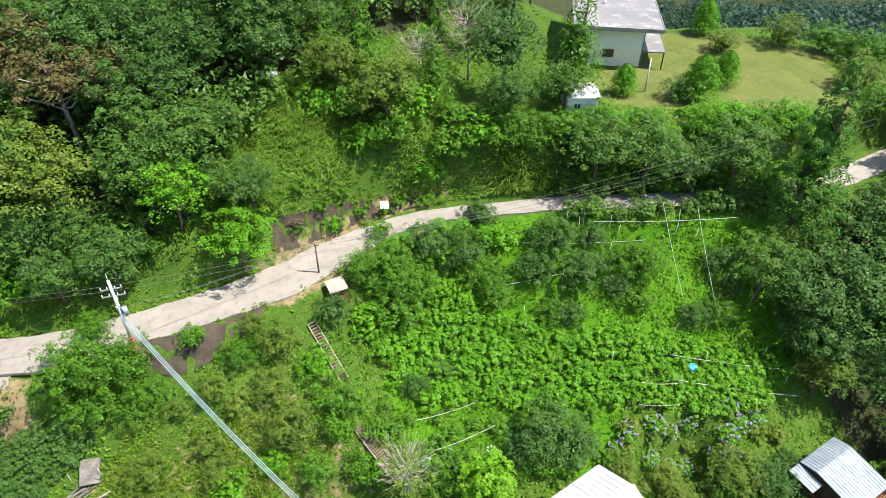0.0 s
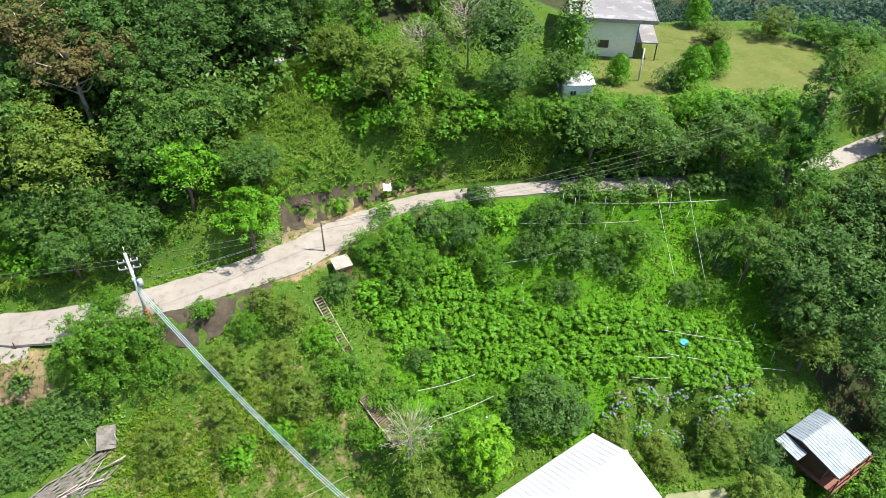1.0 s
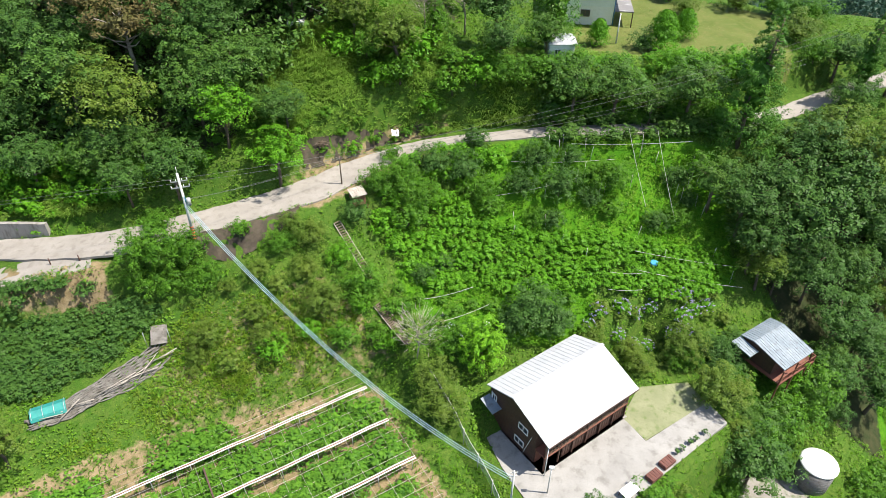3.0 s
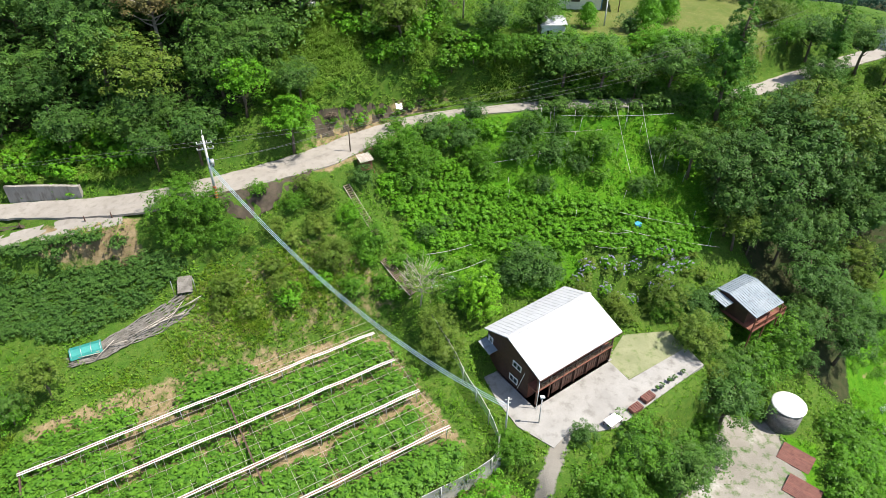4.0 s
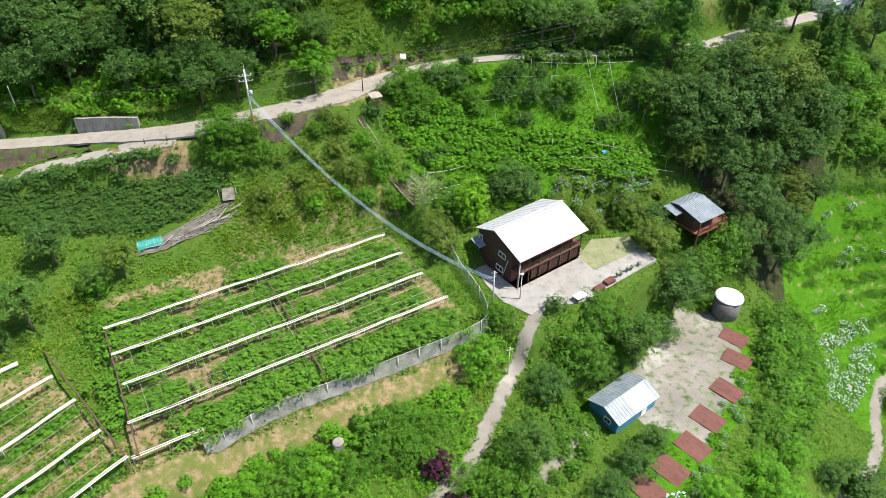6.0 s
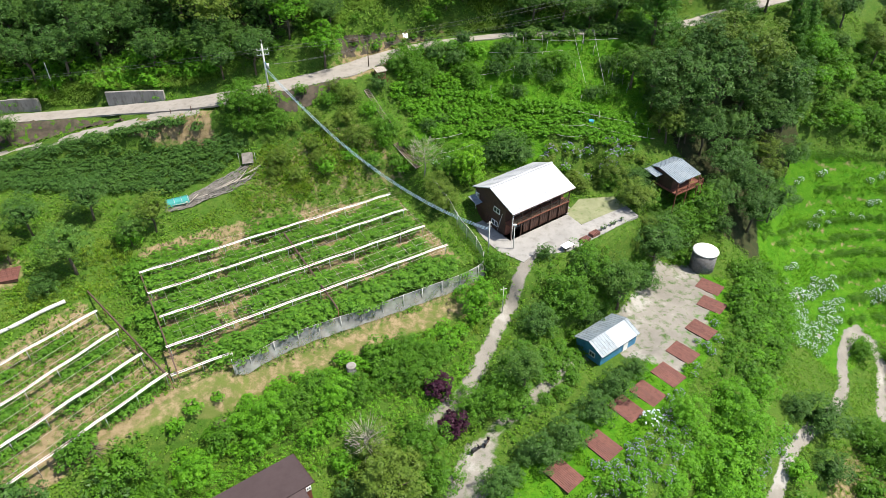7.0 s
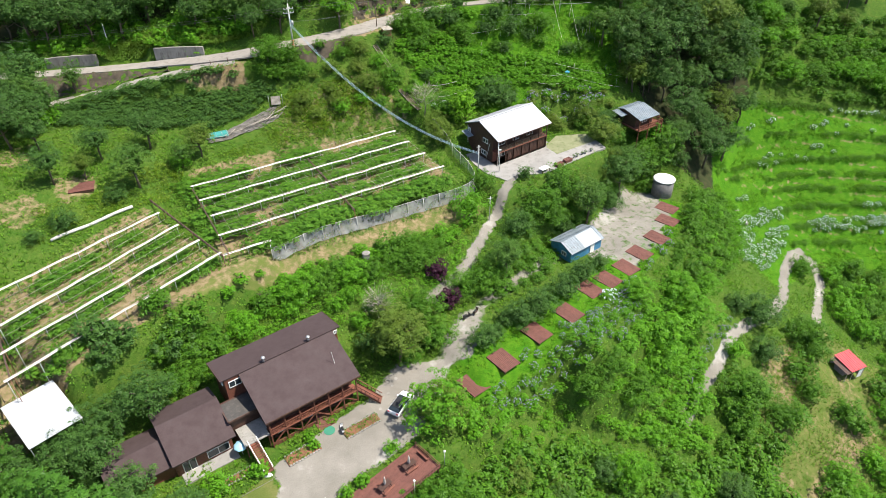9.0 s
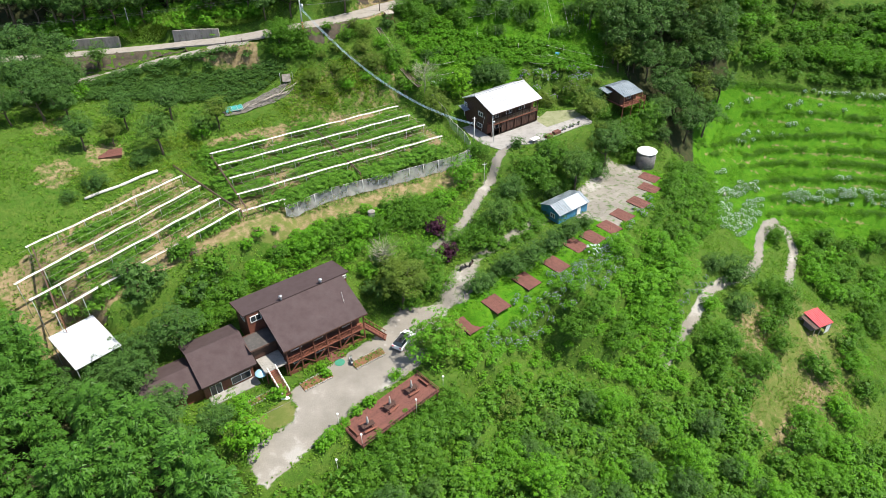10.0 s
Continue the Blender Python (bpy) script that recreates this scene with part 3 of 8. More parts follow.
    # where shade under near and far woods is put into the ground colour
    shaded_litter = np.maximum(ramp(0, 14, np.maximum(np.abs(x - 8) - 112, np.abs(y - 27) - 88)) * (y > 0), ramp(-56, -68, y))
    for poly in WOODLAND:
        shaded_litter = np.maximum(shaded_litter, near_area(poly, x, y, 2.0))
    nx, ny = len(xs), len(ys)
    i = np.arange((nx - 1) * (ny - 1))
    a = i // (nx - 1) * nx + i % (nx - 1)
    me = raw_mesh("ground", np.stack([x, y, z], axis=1), np.stack([a, a + 1, a + nx + 1, a + nx], axis=1), MEADOW, {"soil": soil, "gravel": gravel, "lush": lush, "turf": turf, "shaded_litter": shaded_litter})
    me.polygons.foreach_set("use_smooth", np.ones(len(me.polygons), bool))
    tagged(new("ground", me), "green hillside meadow with bare soil and gravel", "ground", kind="structure")


build_ground()


def slab(name, line, half, thick, material, label, up=0.0, gap=1.0, widths=None):
    """A strip of concrete that follows a line of (x, y, z)."""
    p = smooth_line(line, gap)
    d = np.gradient(p[:, :2], axis=0)
    d = unit(d)
    side = np.stack([-d[:, 1], d[:, 0]], axis=1)
    bm = bmesh.new()
    rows = []
    for q, s in zip(p, side):
        w = (float(np.interp(q[0], *widths)) if widths else half) + 0.08 * math.sin(q[0] * 1.7) + 0.05 * math.sin(q[0] * 4.1)
        rows.append([bm.verts.new((q[0] + k * s[0], q[1] + k * s[1], q[2] + up + dz)) for k, dz in ((-w, -thick), (-w, 0), (-w * 0.5, 0.03), (w * 0.5, 0.03), (w, 0), (w, -thick))])
    for r, s in zip(rows, rows[1:]):
        for k in range(5):
            bm.faces.new((r[k], s[k], s[k + 1], r[k + 1]))
    bm.faces.new(rows[0][::-1])
    bm.faces.new(rows[-1])
    bmesh.ops.recalc_face_normals(bm, faces=list(bm.faces))
    return tagged(part(name, bm, material), label, "road", kind="structure")


slab("road", ROAD, 1.85, 0.3, CONCRETE, "pale concrete mountain road with worn edges", up=0.06, widths=ROAD_HALF)
slab("road_branch", BRANCH, 1.9, 0.3, CONCRETE, "pale concrete lane leaving the mountain road", up=0.02, widths=((-80, -57, -51, -46), (1.8, 1.8, 2.5, 3.0)))


def retaining_wall(name, line, height, thick, material, label, lean=0.15, rough=0.12, ragged=0.0):
    """A wall along a line of (x, y, top height), rough-faced."""
    p = smooth_line(line, 0.7)
    d = unit(np.gradient(p[:, :2], axis=0))
    side = np.stack([d[:, 1], -d[:, 0]], axis=1)
    bm = bmesh.new()
    rows = []
    levels = 5
    for q, s in zip(p, side):
        q = q + np.array([0, 0, ragged * random.uniform(-1, 0.4)])
        row = [bm.verts.new((q[0] - thick * s[0], q[1] - thick * s[1], q[2] - height)), bm.verts.new((q[0] - thick * s[0], q[1] - thick * s[1], q[2]))]
        for k in range(levels + 1):
            f = k / levels
            o = lean * height * f + rough * random.uniform(-1, 1)
            row.append(bm.verts.new((q[0] + o * s[0], q[1] + o * s[1], q[2] - height * f + (rough * 0.5 * random.uniform(-1, 1) if 0 < k else 0))))
        rows.append(row)
    for r, s in zip(rows, rows[1:]):
        for k in range(len(r) - 1):
            bm.faces.new((r[k], r[k + 1], s[k + 1], s[k]))
    bm.faces.new(rows[0])
    bm.faces.new(rows[-1][::-1])
    bmesh.ops.recalc_face_normals(bm, faces=list(bm.faces))
    return tagged(part(name, bm, material), label, "wall", kind="structure")



def rock_bank(name, upper, lower, material, label, rough=0.22, lift=0.1, gap=0.5):
    """A rough stone face laid over the sloping ground between two lines."""
    a, b = (smooth_line([(*p, 0) for p in line], gap) for line in (upper, lower))
    n, k = max(len(a), len(b)), 9
    pick = lambda p: p[np.linspace(0, len(p) - 1, n).round().astype(int), :2]
    a, b = pick(a), pick(b)
    f = np.linspace(0, 1, k)
    xy = a[:, None] * (1 - f)[None, :, None] + b[:, None] * f[None, :, None]
    x, y = xy[..., 0].ravel(), xy[..., 1].ravel()
    z = ground(x, y) + lift + rough * np.array([noise.noise(Vector((u * 1.3, v * 1.3, 2))) + 0.5 * noise.noise(Vector((u * 3.1, v * 3.1, 7))) for u, v in zip(x, y)])
    i = np.arange((n - 1) * (k - 1))
    c = i // (k - 1) * k + i % (k - 1)
    me = raw_mesh(name, np.stack([x, y, z], axis=1), np.stack([c, c + 1, c + k + 1, c + k], axis=1), material)
    return tagged(new(name, me), label, "bank", kind="structure")


BANK_SOUTH = [(-30.6, 44.4), (-27.4, 45.6), (-23.2, 47.4), (-18.6, 50.1)], [(-28.4, 42.8), (-25.4, 43.2), (-22.0, 45.4), (-19.2, 48.2)]
BANK_WEST = [(-84, 42.0), (-70.6, 42.6), (-62, 42.4), (-55.4, 42.0)], [(-82, 35.4), (-71.4, 37.6), (-63, 40.2), (-55.0, 41.4)]
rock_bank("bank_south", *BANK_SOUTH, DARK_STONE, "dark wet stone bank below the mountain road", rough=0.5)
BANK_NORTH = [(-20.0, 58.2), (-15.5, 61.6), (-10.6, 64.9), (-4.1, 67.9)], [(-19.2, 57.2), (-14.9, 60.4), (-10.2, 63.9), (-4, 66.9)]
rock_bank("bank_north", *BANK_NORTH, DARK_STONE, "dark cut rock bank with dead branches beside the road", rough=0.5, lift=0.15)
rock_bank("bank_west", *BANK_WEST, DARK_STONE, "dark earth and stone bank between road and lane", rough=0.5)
retaining_wall("wall_road_west", [(-49.6, 47.3, 32.5), (-52, 47.3, 32.5), (-57, 47.4, 32.3), (-60.0, 47.5, 32.1)], 3.2, 0.5, STAINED, "stained grey concrete retaining wall beside the road", lean=0.12, rough=0.04, ragged=0.06)
retaining_wall("wall_road_far_west", [(-72.6, 47.6, 30.7), (-76, 47.7, 30.6), (-80, 47.6, 30.3), (-83.6, 47.5, 30.0)], 3.0, 0.5, STAINED, "stained grey concrete retaining wall farther along the road", lean=0.12, rough=0.04, ragged=0.06)
retaining_wall("wall_yard", [(20.2, 23, 17.4), (26, 27.2, 17.4), (32.5, 31.6, 17.4)], 1.8, 0.35, OLD_WALL, "low grey stone wall along the yard's edge")

# ---- plants ----
def limbs(bm, height, radius, count, reach, rise, lean=0.0):
    """A tapered trunk with limbs."""
    top = Vector((lean * height, 0.05 * height, height))
    pts = [Vector((0, 0, -0.4)), Vector((0.03 * height, 0, height * 0.35)), top * 0.7, top]
    tube(bm, pts, [radius * 1.25, radius * 0.9, radius * 0.6, radius * 0.15], 7)
    for k in range(count):
        a = k * 2.4 + random.uniform(-0.4, 0.4)
        s = 0.45 + 0.5 * k / max(count, 1)
        root = Vector((0, 0, 0)).lerp(top, s)
        tip = root + Vector((math.cos(a) * reach, math.sin(a) * reach, rise * random.uniform(0.6, 1.2))) * random.uniform(0.7, 1.1)
        tube(bm, [root, root.lerp(tip, 0.5) + Vector((0, 0, -0.08 * reach)), tip], [radius * 0.4, radius * 0.25, radius * 0.07], 5)
    return bm


def plant(name, label, category, crown_sets, leaf_material, trunk=None, bark=None):
    """A plant: trunk with limbs, and a crown of leaves."""
    ob = thing(name, label, category)
    if trunk is not None:
        part("trunk", trunk, bark or BARK, ob)
    verts, faces = joined(*crown_sets)
    part("crown", raw_mesh("crown", verts, faces, leaf_material), None, ob)
    return ob


def cone_crown(rings, per, radius, height, size, base=0.4, power=0.8, slim=0.5, layers=0.0):
    """Leaves over a cone with an uneven skirt."""
    h = rng.random(rings * per) ** 0.75
    a = rng.uniform(0, 2 * math.pi, rings * per)
    lump = 1 + 0.13 * np.sin(a * 5 + h * 17) + 0.1 * np.sin(a * 3 - h * 29) + layers * np.sin(h * rings * 2.2 + a)
    r = radius * (1 - h) ** power * lump * rng.uniform(0.62, 1.05, len(h)) + 0.05
    c = np.stack([r * np.cos(a), r * np.sin(a), base + height * h], axis=1)
    out = np.stack([np.cos(a), np.sin(a), np.full(len(a), 0.55)], axis=1)
    return leaves(c, out + 0.45 * rng.normal(size=c.shape), size * rng.uniform(0.7, 1.3, len(c)), slim, lean=out * np.array([1, 1, -0.3]))


def spire(whorls, radius, height, per, size, base=1.0):
    """A tall evergreen: whorls of drooping clumps of leaves, narrowing upwards."""
    sets = []
    for k in range(whorls):
        h = (k + 0.5) / whorls
        r = radius * (1 - h) ** 0.7 * (0.85 + 0.3 * random.random())
        n = max(3, int(3 + 7 * (1 - h)))
        for i in range(n):
            a = 2.4 * k + 6.283 * i / n + random.uniform(-0.3, 0.3)
            reach = r * random.uniform(0.55, 1.0)
            c = np.array([math.cos(a) * reach, math.sin(a) * reach, base + height * h - 0.25 * reach])
            e = unit(rng.normal(size=(per, 3)) + np.array([0.7 * math.cos(a), 0.7 * math.sin(a), 0.6]))
            q = c + e * np.array([0.8, 0.8, 0.55]) * rng.uniform(0.6, 1.1, (per, 1)) * (0.55 + 0.6 * (1 - h))
            sets.append(leaves(q, e + 0.4 * rng.normal(size=e.shape) + np.array([0, 0, 0.5]), size * rng.uniform(0.7, 1.3, per), 0.4))
    return joined(*sets)


PROTO, USED = {}, set()


def make_plants():
    P = PROTO
    for key, mat, word in (("oak", WOODGREEN, "mid-green"), ("laurel", DEEP, "dark green"), ("maple", FRESH, "bright green"), ("elder", OLIVE, "olive-green")):
        for k in "ab":
            trunk = limbs(bmesh.new(), 6.2, 0.22, 9, 2.2, 1.5, 0.05 if k == "a" else -0.06)
            P[key + k] = plant("broadleaf_tree", f"broad-leaved tree with a dense {word} crown on the hillside", "tree",
                               [crown(90, 42, 2.9, 2.5, 0.7, 0.25, middle=5.4, low=-0.35), inner(240, 2.3, 1.9, 0.8, 5.0)], mat, trunk)
    P["russet"] = plant("broadleaf_tree", "tree with a thinning russet-brown crown and bare twigs", "tree",
                        [crown(80, 36, 3.4, 2.0, 0.75, 0.3, middle=6.4, low=-0.3), inner(200, 2.8, 1.5, 0.7, 6.1)], RUSSET, limbs(bmesh.new(), 7.6, 0.24, 16, 2.9, 1.6), DRY_WOOD)
    for key, mat, word in (("bush", GREEN, "green"), ("bushd", DEEP, "dark green"), ("bushf", FRESH, "fresh green"), ("busho", OLIVE, "olive-green")):
        for k in "ab":
            P[key + k] = plant("shrub", f"leafy {word} shrub with an uneven outline in the grass", "shrub",
                               [crown(32, 32, 1.15, 0.95, 0.42, 0.19, middle=1.1, low=-0.6), inner(110, 1.0, 0.8, 0.5, 1.0)], mat, limbs(bmesh.new(), 1.5, 0.06, 5, 0.7, 0.5))
        P["thick" + key[4:]] = plant("thicket", f"wide rounded {word} thicket of small-leaved branches", "shrub",
                                     [crown(84, 40, 2.45, 1.95, 0.58, 0.215, middle=2.0, low=-0.45), inner(240, 1.9, 1.5, 0.7, 1.7)], mat, limbs(bmesh.new(), 2.4, 0.12, 0, 1.5, 0.8))
    P["vine"] = plant("grapevine", "bushy green grapevine under the rain covers", "vine",
                      [crown(30, 30, 1.2, 0.95, 0.45, 0.22, middle=1.0, low=-0.5), inner(90, 1.0, 0.6, 0.4, 0.8)], VINE_LEAF, limbs(bmesh.new(), 1.5, 0.05, 4, 0.7, 0.3))
    P["cone"] = plant("clipped_tree", "clipped rounded conical evergreen tree on the lawn", "tree",
                      [cone_crown(60, 60, 1.35, 2.7, 0.16, power=0.42, layers=0.14), inner(120, 1.0, 1.2, 0.6, 1.6)], FRESH, limbs(bmesh.new(), 3.2, 0.1, 3, 0.4, 0.4))
    P["conifer"] = plant("conifer", "green conical conifer with layered branches", "tree",
                         [spire(15, 2.3, 7.4, 30, 0.24, 0.5), inner(120, 1.1, 2.8, 0.8, 3.4)], GREEN, limbs(bmesh.new(), 8.4, 0.17, 8, 0.9, 0.2))
    P["cypress"] = plant("cypress_tree", "tall dark columnar cypress tree beside the road", "tree",
                         [spire(30, 4.2, 16.4, 60, 0.29), inner(300, 1.8, 6.2, 1.0, 8.0)], FEATHER, limbs(bmesh.new(), 16.0, 0.3, 14, 1.3, 0.3))
    for k in "ab":
        P["cedar" + k] = plant("cedar_tree", "bright green cedar with drooping feathery sprays", "tree",
                               [crown(90, 32, 2.1, 4.4, 0.64, 0.44, middle=6.2, low=-0.5, slim=0.3, rough=0.2, droop=0.9), inner(240, 1.7, 3.6, 1.0, 5.8)], FEATHER, limbs(bmesh.new(), 9.5, 0.2, 14, 1.6, 0.4))
    P["ball"] = plant("clipped_shrub", "round clipped evergreen shrub", "shrub", [crown(40, 22, 0.55, 0.5, 0.12, 0.13, middle=0.5, low=-0.7, rough=0.05), inner(60, 0.5, 0.45, 0.3, 0.45)], FRESH)
    P["dome"] = plant("clipped_tree", "lime-green clipped evergreen tree beside the house", "tree",
                      [crown(140, 32, 1.9, 2.9, 0.34, 0.18, middle=3.0, low=-0.9, rough=0.06), inner(160, 1.6, 2.5, 0.7, 2.9)], LIME, limbs(bmesh.new(), 4.5, 0.14, 5, 0.8, 0.8))
    P["purple"] = plant("shrub", "dark purple-leaved shrub among green ones", "shrub", [crown(40, 28, 1.3, 1.1, 0.42, 0.28, middle=1.3, low=-0.7), inner(90, 1.1, 0.9, 0.5, 1.2)], PURPLE_LEAF, limbs(bmesh.new(), 1.5, 0.06, 5, 0.7, 0.5))
    bare = limbs(bmesh.new(), 4.6, 0.09, 22, 2.0, 1.2)
    for k in range(240):
        a, z = random.uniform(0, 6.3), random.uniform(2.5, 5)
        r = random.uniform(0.2, 2.1)
        root = Vector((r * math.cos(a), r * math.sin(a), z))
        tube(bare, [root, root + Vector((0.6 * math.cos(a + random.uniform(-1, 1)), 0.6 * math.sin(a), random.uniform(0.1, 0.9)))], [0.018, 0.008], 3)
    P["bare"] = plant("bare_tree", "leafless grey tree with tangled twigs", "tree", [crown(26, 10, 1.9, 1.3, 0.4, 0.25, middle=3.6, low=-0.3)], OLIVE, bare, DRY_WOOD)
    for key, petals, word in (("hydw", WHITE_BLOOM, "white"), ("hydb", BLUE_BLOOM, "blue-violet")):
        P[key] = plant("hydrangea_shrub", f"hydrangea shrub in {word} bloom", "shrub", [crown(26, 26, 0.75, 0.55, 0.28, 0.2, middle=0.55, low=-0.6), inner(50, 0.6, 0.4, 0.4, 0.5)], FRESH)
        count = 22 if key == "hydw" else 30
        heads = unit(ball(count, -0.1) + 0.4 * rng.normal(size=(count, 3))) * np.array([1.08, 1.08, 0.95]) + np.array([0, 0, 0.58])
        e = unit(rng.normal(size=(count, 8, 3)) + np.array([0, 0, 0.3]))
        c = (heads[:, None] + 0.1 * e).reshape(-1, 3)
        v, f = leaves(c, e.reshape(-1, 3) + np.array([0, 0, 0.4]), 0.2 if key == "hydw" else 0.15, 0.85)
        part("blossom", raw_mesh("blossom", v, f, petals), None, P[key], f"round {word} flower heads")


make_plants()


def put(key, x, y, size=1.0, turn=None, up=-0.08, flat=1.0):
    if key.startswith("bush") and size > 1.6:
        key, size = "thick" + key[4:-1], size * 0.52
    turn = random.uniform(0, 360) if turn is None else turn
    near, _ = along([(*p, 0) for p in FOOT_PATH], np.array(x), np.array(y))
    if near < (2.2 if key.startswith("thick") else 1.1) * min(size, 1.3) + 0.2 and y > -5:   # the footpath stays open
        return None
    if key.startswith("hyd") and min(math.hypot(x - a, y - b) for a, b, _ in DECKS) < 2.9:
        return None
    size = min(size * (1.1 if key.startswith("thick") else 1.0), 1.9)
    m = Matrix.LocRotScale((x, y, float(ground(x, y)) + up), Euler((random.uniform(-0.06, 0.06), random.uniform(-0.06, 0.06), radians(turn))), (size, size, size * flat))
    if key not in USED:
        USED.add(key)
        PROTO[key].matrix_basis = m
        return PROTO[key]
    return copy_thing(PROTO[key], m)


def grove(poly, gap, keys, low, high, avoid=()):
    for x, y in strewn(poly, gap, avoid):
        put(random.choice(keys), x, y, random.uniform(low, high))


def bed(name, label, poly, gap, material, low, high, flat=0.85, leaf_size=0.3, keep=None, light=False):
    """Low bushes nobody could count, joined: clumps of leaves over a planted area."""
    places = [p for p in strewn(poly, gap) if keep is None or keep(*p)]
    kinds = [crown(11, 16, 0.95, 0.75, 0.45, leaf_size, middle=0.7, low=-0.2) if light else joined(crown(20, 24, 0.95, 0.75, 0.38, leaf_size * 0.8, middle=0.75, low=-0.4), inner(60, 0.8, 0.6, 0.45, 0.6)) for _ in range(3)]
    sets = []
    for x, y in places:
        v, f = kinds[random.randrange(3)]
        a, size = random.uniform(0, 6.3), random.uniform(low, high)
        c, s_ = math.cos(a) * size, math.sin(a) * size
        w = np.stack([v[:, 0] * c - v[:, 1] * s_ + x, v[:, 0] * s_ + v[:, 1] * c + y, v[:, 2] * size * flat + float(ground(x, y))], axis=1)
        sets.append((w, f))
    v, f = joined(*sets)
    return tagged(part(name, raw_mesh(name, v, f, material), None), label, "bushes", kind="stuff")

# ---- single plants, place by place: kind, then (east, north, size) ----
SINGLE = {}
SINGLE["upper wood"] = {
    "maple": [(-22.1, 54.7, 1.01), (-28.1, 55.5, 1.05)],
    "oak": [(-31.4, 57.5, 1.08), (-40.5, 74.1, 0.97), (-22.6, 57.4, 0.79), (-27.2, 59.7, 1.07), (-32.3, 61.7, 1.03), (-24.8, 63.1, 1.09), (-38.5, 53.8, 0.93), (-43.4, 51.4, 1.14), (-35.1, 72.0, 1.12), (-24.1, 74.8, 0.9), (13.2, 76.1, 0.77)],
    "laurel": [(-33.7, 50.4, 0.98), (-29.0, 69.8, 1.17), (-21.1, 58.1, 0.79), (-41.3, 53.0, 0.95), (6.0, 79.7, 1.24), (6.5, 73.0, 0.93), (-30.6, 67.6, 0.97), (-39.2, 49.2, 0.83)],
    "elder": [(-45.2, 59.6, 1.2), (-41.7, 55.9, 1.15), (-7.9, 69.8, 0.94), (-13.8, 71.8, 0.8)],
    "russet": [(-41.5, 64.6, 1.25), (-47.9, 68.6, 1.05), (-37.8, 66.4, 0.8)],
    "conifer": [(-15.7, 75.1, 1.08), (-10.9, 75.1, 1.34), (-2.7, 74.7, 1.02), (-2.5, 84.7, 0.98), (14.6, 80.4, 1.67), (-22.9, 76.2, 0.93)],
    "bare": [(-4.5, 76.8, 1.22), (1.5, 85.9, 1.52)],
}
SINGLE["slope above road"] = {
    "bush": [(17.4, 73.9, 1.42), (6.4, 70.8, 1.72), (9.8, 71.1, 1.73), (22.8, 73.7, 1.45), (36.3, 74.8, 1.96), (-7.4, 68.7, 1.33), (-0.2, 69.8, 1.35), (5.1, 73.1, 1.47), (-12.0, 70.5, 1.43), (13.2, 71.6, 1.29)],
    "bushf": [(30.6, 74.6, 1.7), (15.9, 71.9, 1.31), (41.5, 76.2, 1.81), (-10.5, 67.2, 1.14), (-3.5, 68.4, 1.34), (3.1, 70.4, 1.35), (-5.0, 72.5, 1.55), (-15.7, 69.6, 1.16), (33.5, 74.6, 1.52), (-13.5, 61.9, 0.7)],
    "oak": [(16.8, 68.9, 1.09), (22.7, 68.9, 1.03), (27.8, 68.4, 1.04), (33.0, 69.0, 1.07)],
    "thick": [(19.6, 69.8, 0.83), (25.8, 70.2, 0.85), (32.0, 70.5, 0.87), (36.8, 70.7, 0.84), (14.8, 69.5, 0.72)],
    "bushd": [(13.8, 69.8, 1.49), (2.9, 64.2, 1.14)],
}
SINGLE["lawn"] = {
    "cone": [(21.8, 82.6, 1.36), (31.2, 81.2, 1.44), (35.9, 86.5, 1.14), (38.4, 105.4, 1.26)],
    "thickd": [(28.7, 81.6, 0.68)],
    "thicko": [(39.3, 98.2, 0.78), (49.3, 101.4, 1.2), (53.9, 86.4, 1.17)],
    "thick": [(54.7, 99.4, 1.0), (59.2, 94.6, 1.13), (55.3, 82.1, 0.87), (57.8, 97.1, 0.77)],
}
SINGLE["garden"] = {
    "thickd": [(34.7, 40.2, 1.18), (-2.9, 58.9, 1.12), (1.4, 59.0, 1.13), (11.6, 60.9, 1.14), (14.5, 57.7, 1.23), (9.4, 57.9, 1.02), (16.1, 61.4, 0.76), (30.4, 60.6, 0.83), (32.3, 58.7, 0.61), (27.3, 55.2, 0.73), (13.4, 54.1, 0.69), (10.4, 41.9, 1.55), (13.2, 41.5, 1.03), (8.0, 40.8, 0.93), (-3.4, 45.8, 0.65), (-0.8, 47.9, 0.56), (33.9, 41.0, 1.06), (37.0, 42.8, 0.93), (49.3, 41.7, 1.06), (50.6, 39.0, 0.95), (18.6, 56.9, 0.67)],
    "thick": [(-7.0, 55.9, 0.99), (-4.2, 54.9, 0.94), (21.6, 59.2, 0.89), (30.3, 56.3, 0.6), (11.3, 54.4, 0.53), (29.8, 40.2, 0.66), (42.3, 38.0, 0.73), (-9.8, 54.9, 0.65), (0.7, 37.4, 0.81), (38.1, 34.3, 0.9), (3.7, 56.9, 0.8), (19.0, 59.4, 0.68)],
    "thickf": [(34.2, 62.8, 0.73)],
    "bush": [(21.1, 55.7, 0.8), (-8.2, 61.1, 0.71), (5.1, 55.2, 1.0), (-5.5, 52.0, 1.16)],
    "bushd": [(3.6, 62.7, 1.02)],
    "thicko": [(24.1, 39.1, 0.7), (22.6, 41.6, 0.66), (31.9, 34.7, 1.04), (34.6, 31.7, 0.57), (17.8, 40.5, 0.59)],
    "bushf": [(43.8, 40.3, 1.4), (46.4, 42.6, 1.09)],
    "dome": [(4.2, 35.9, 1.3)],
}
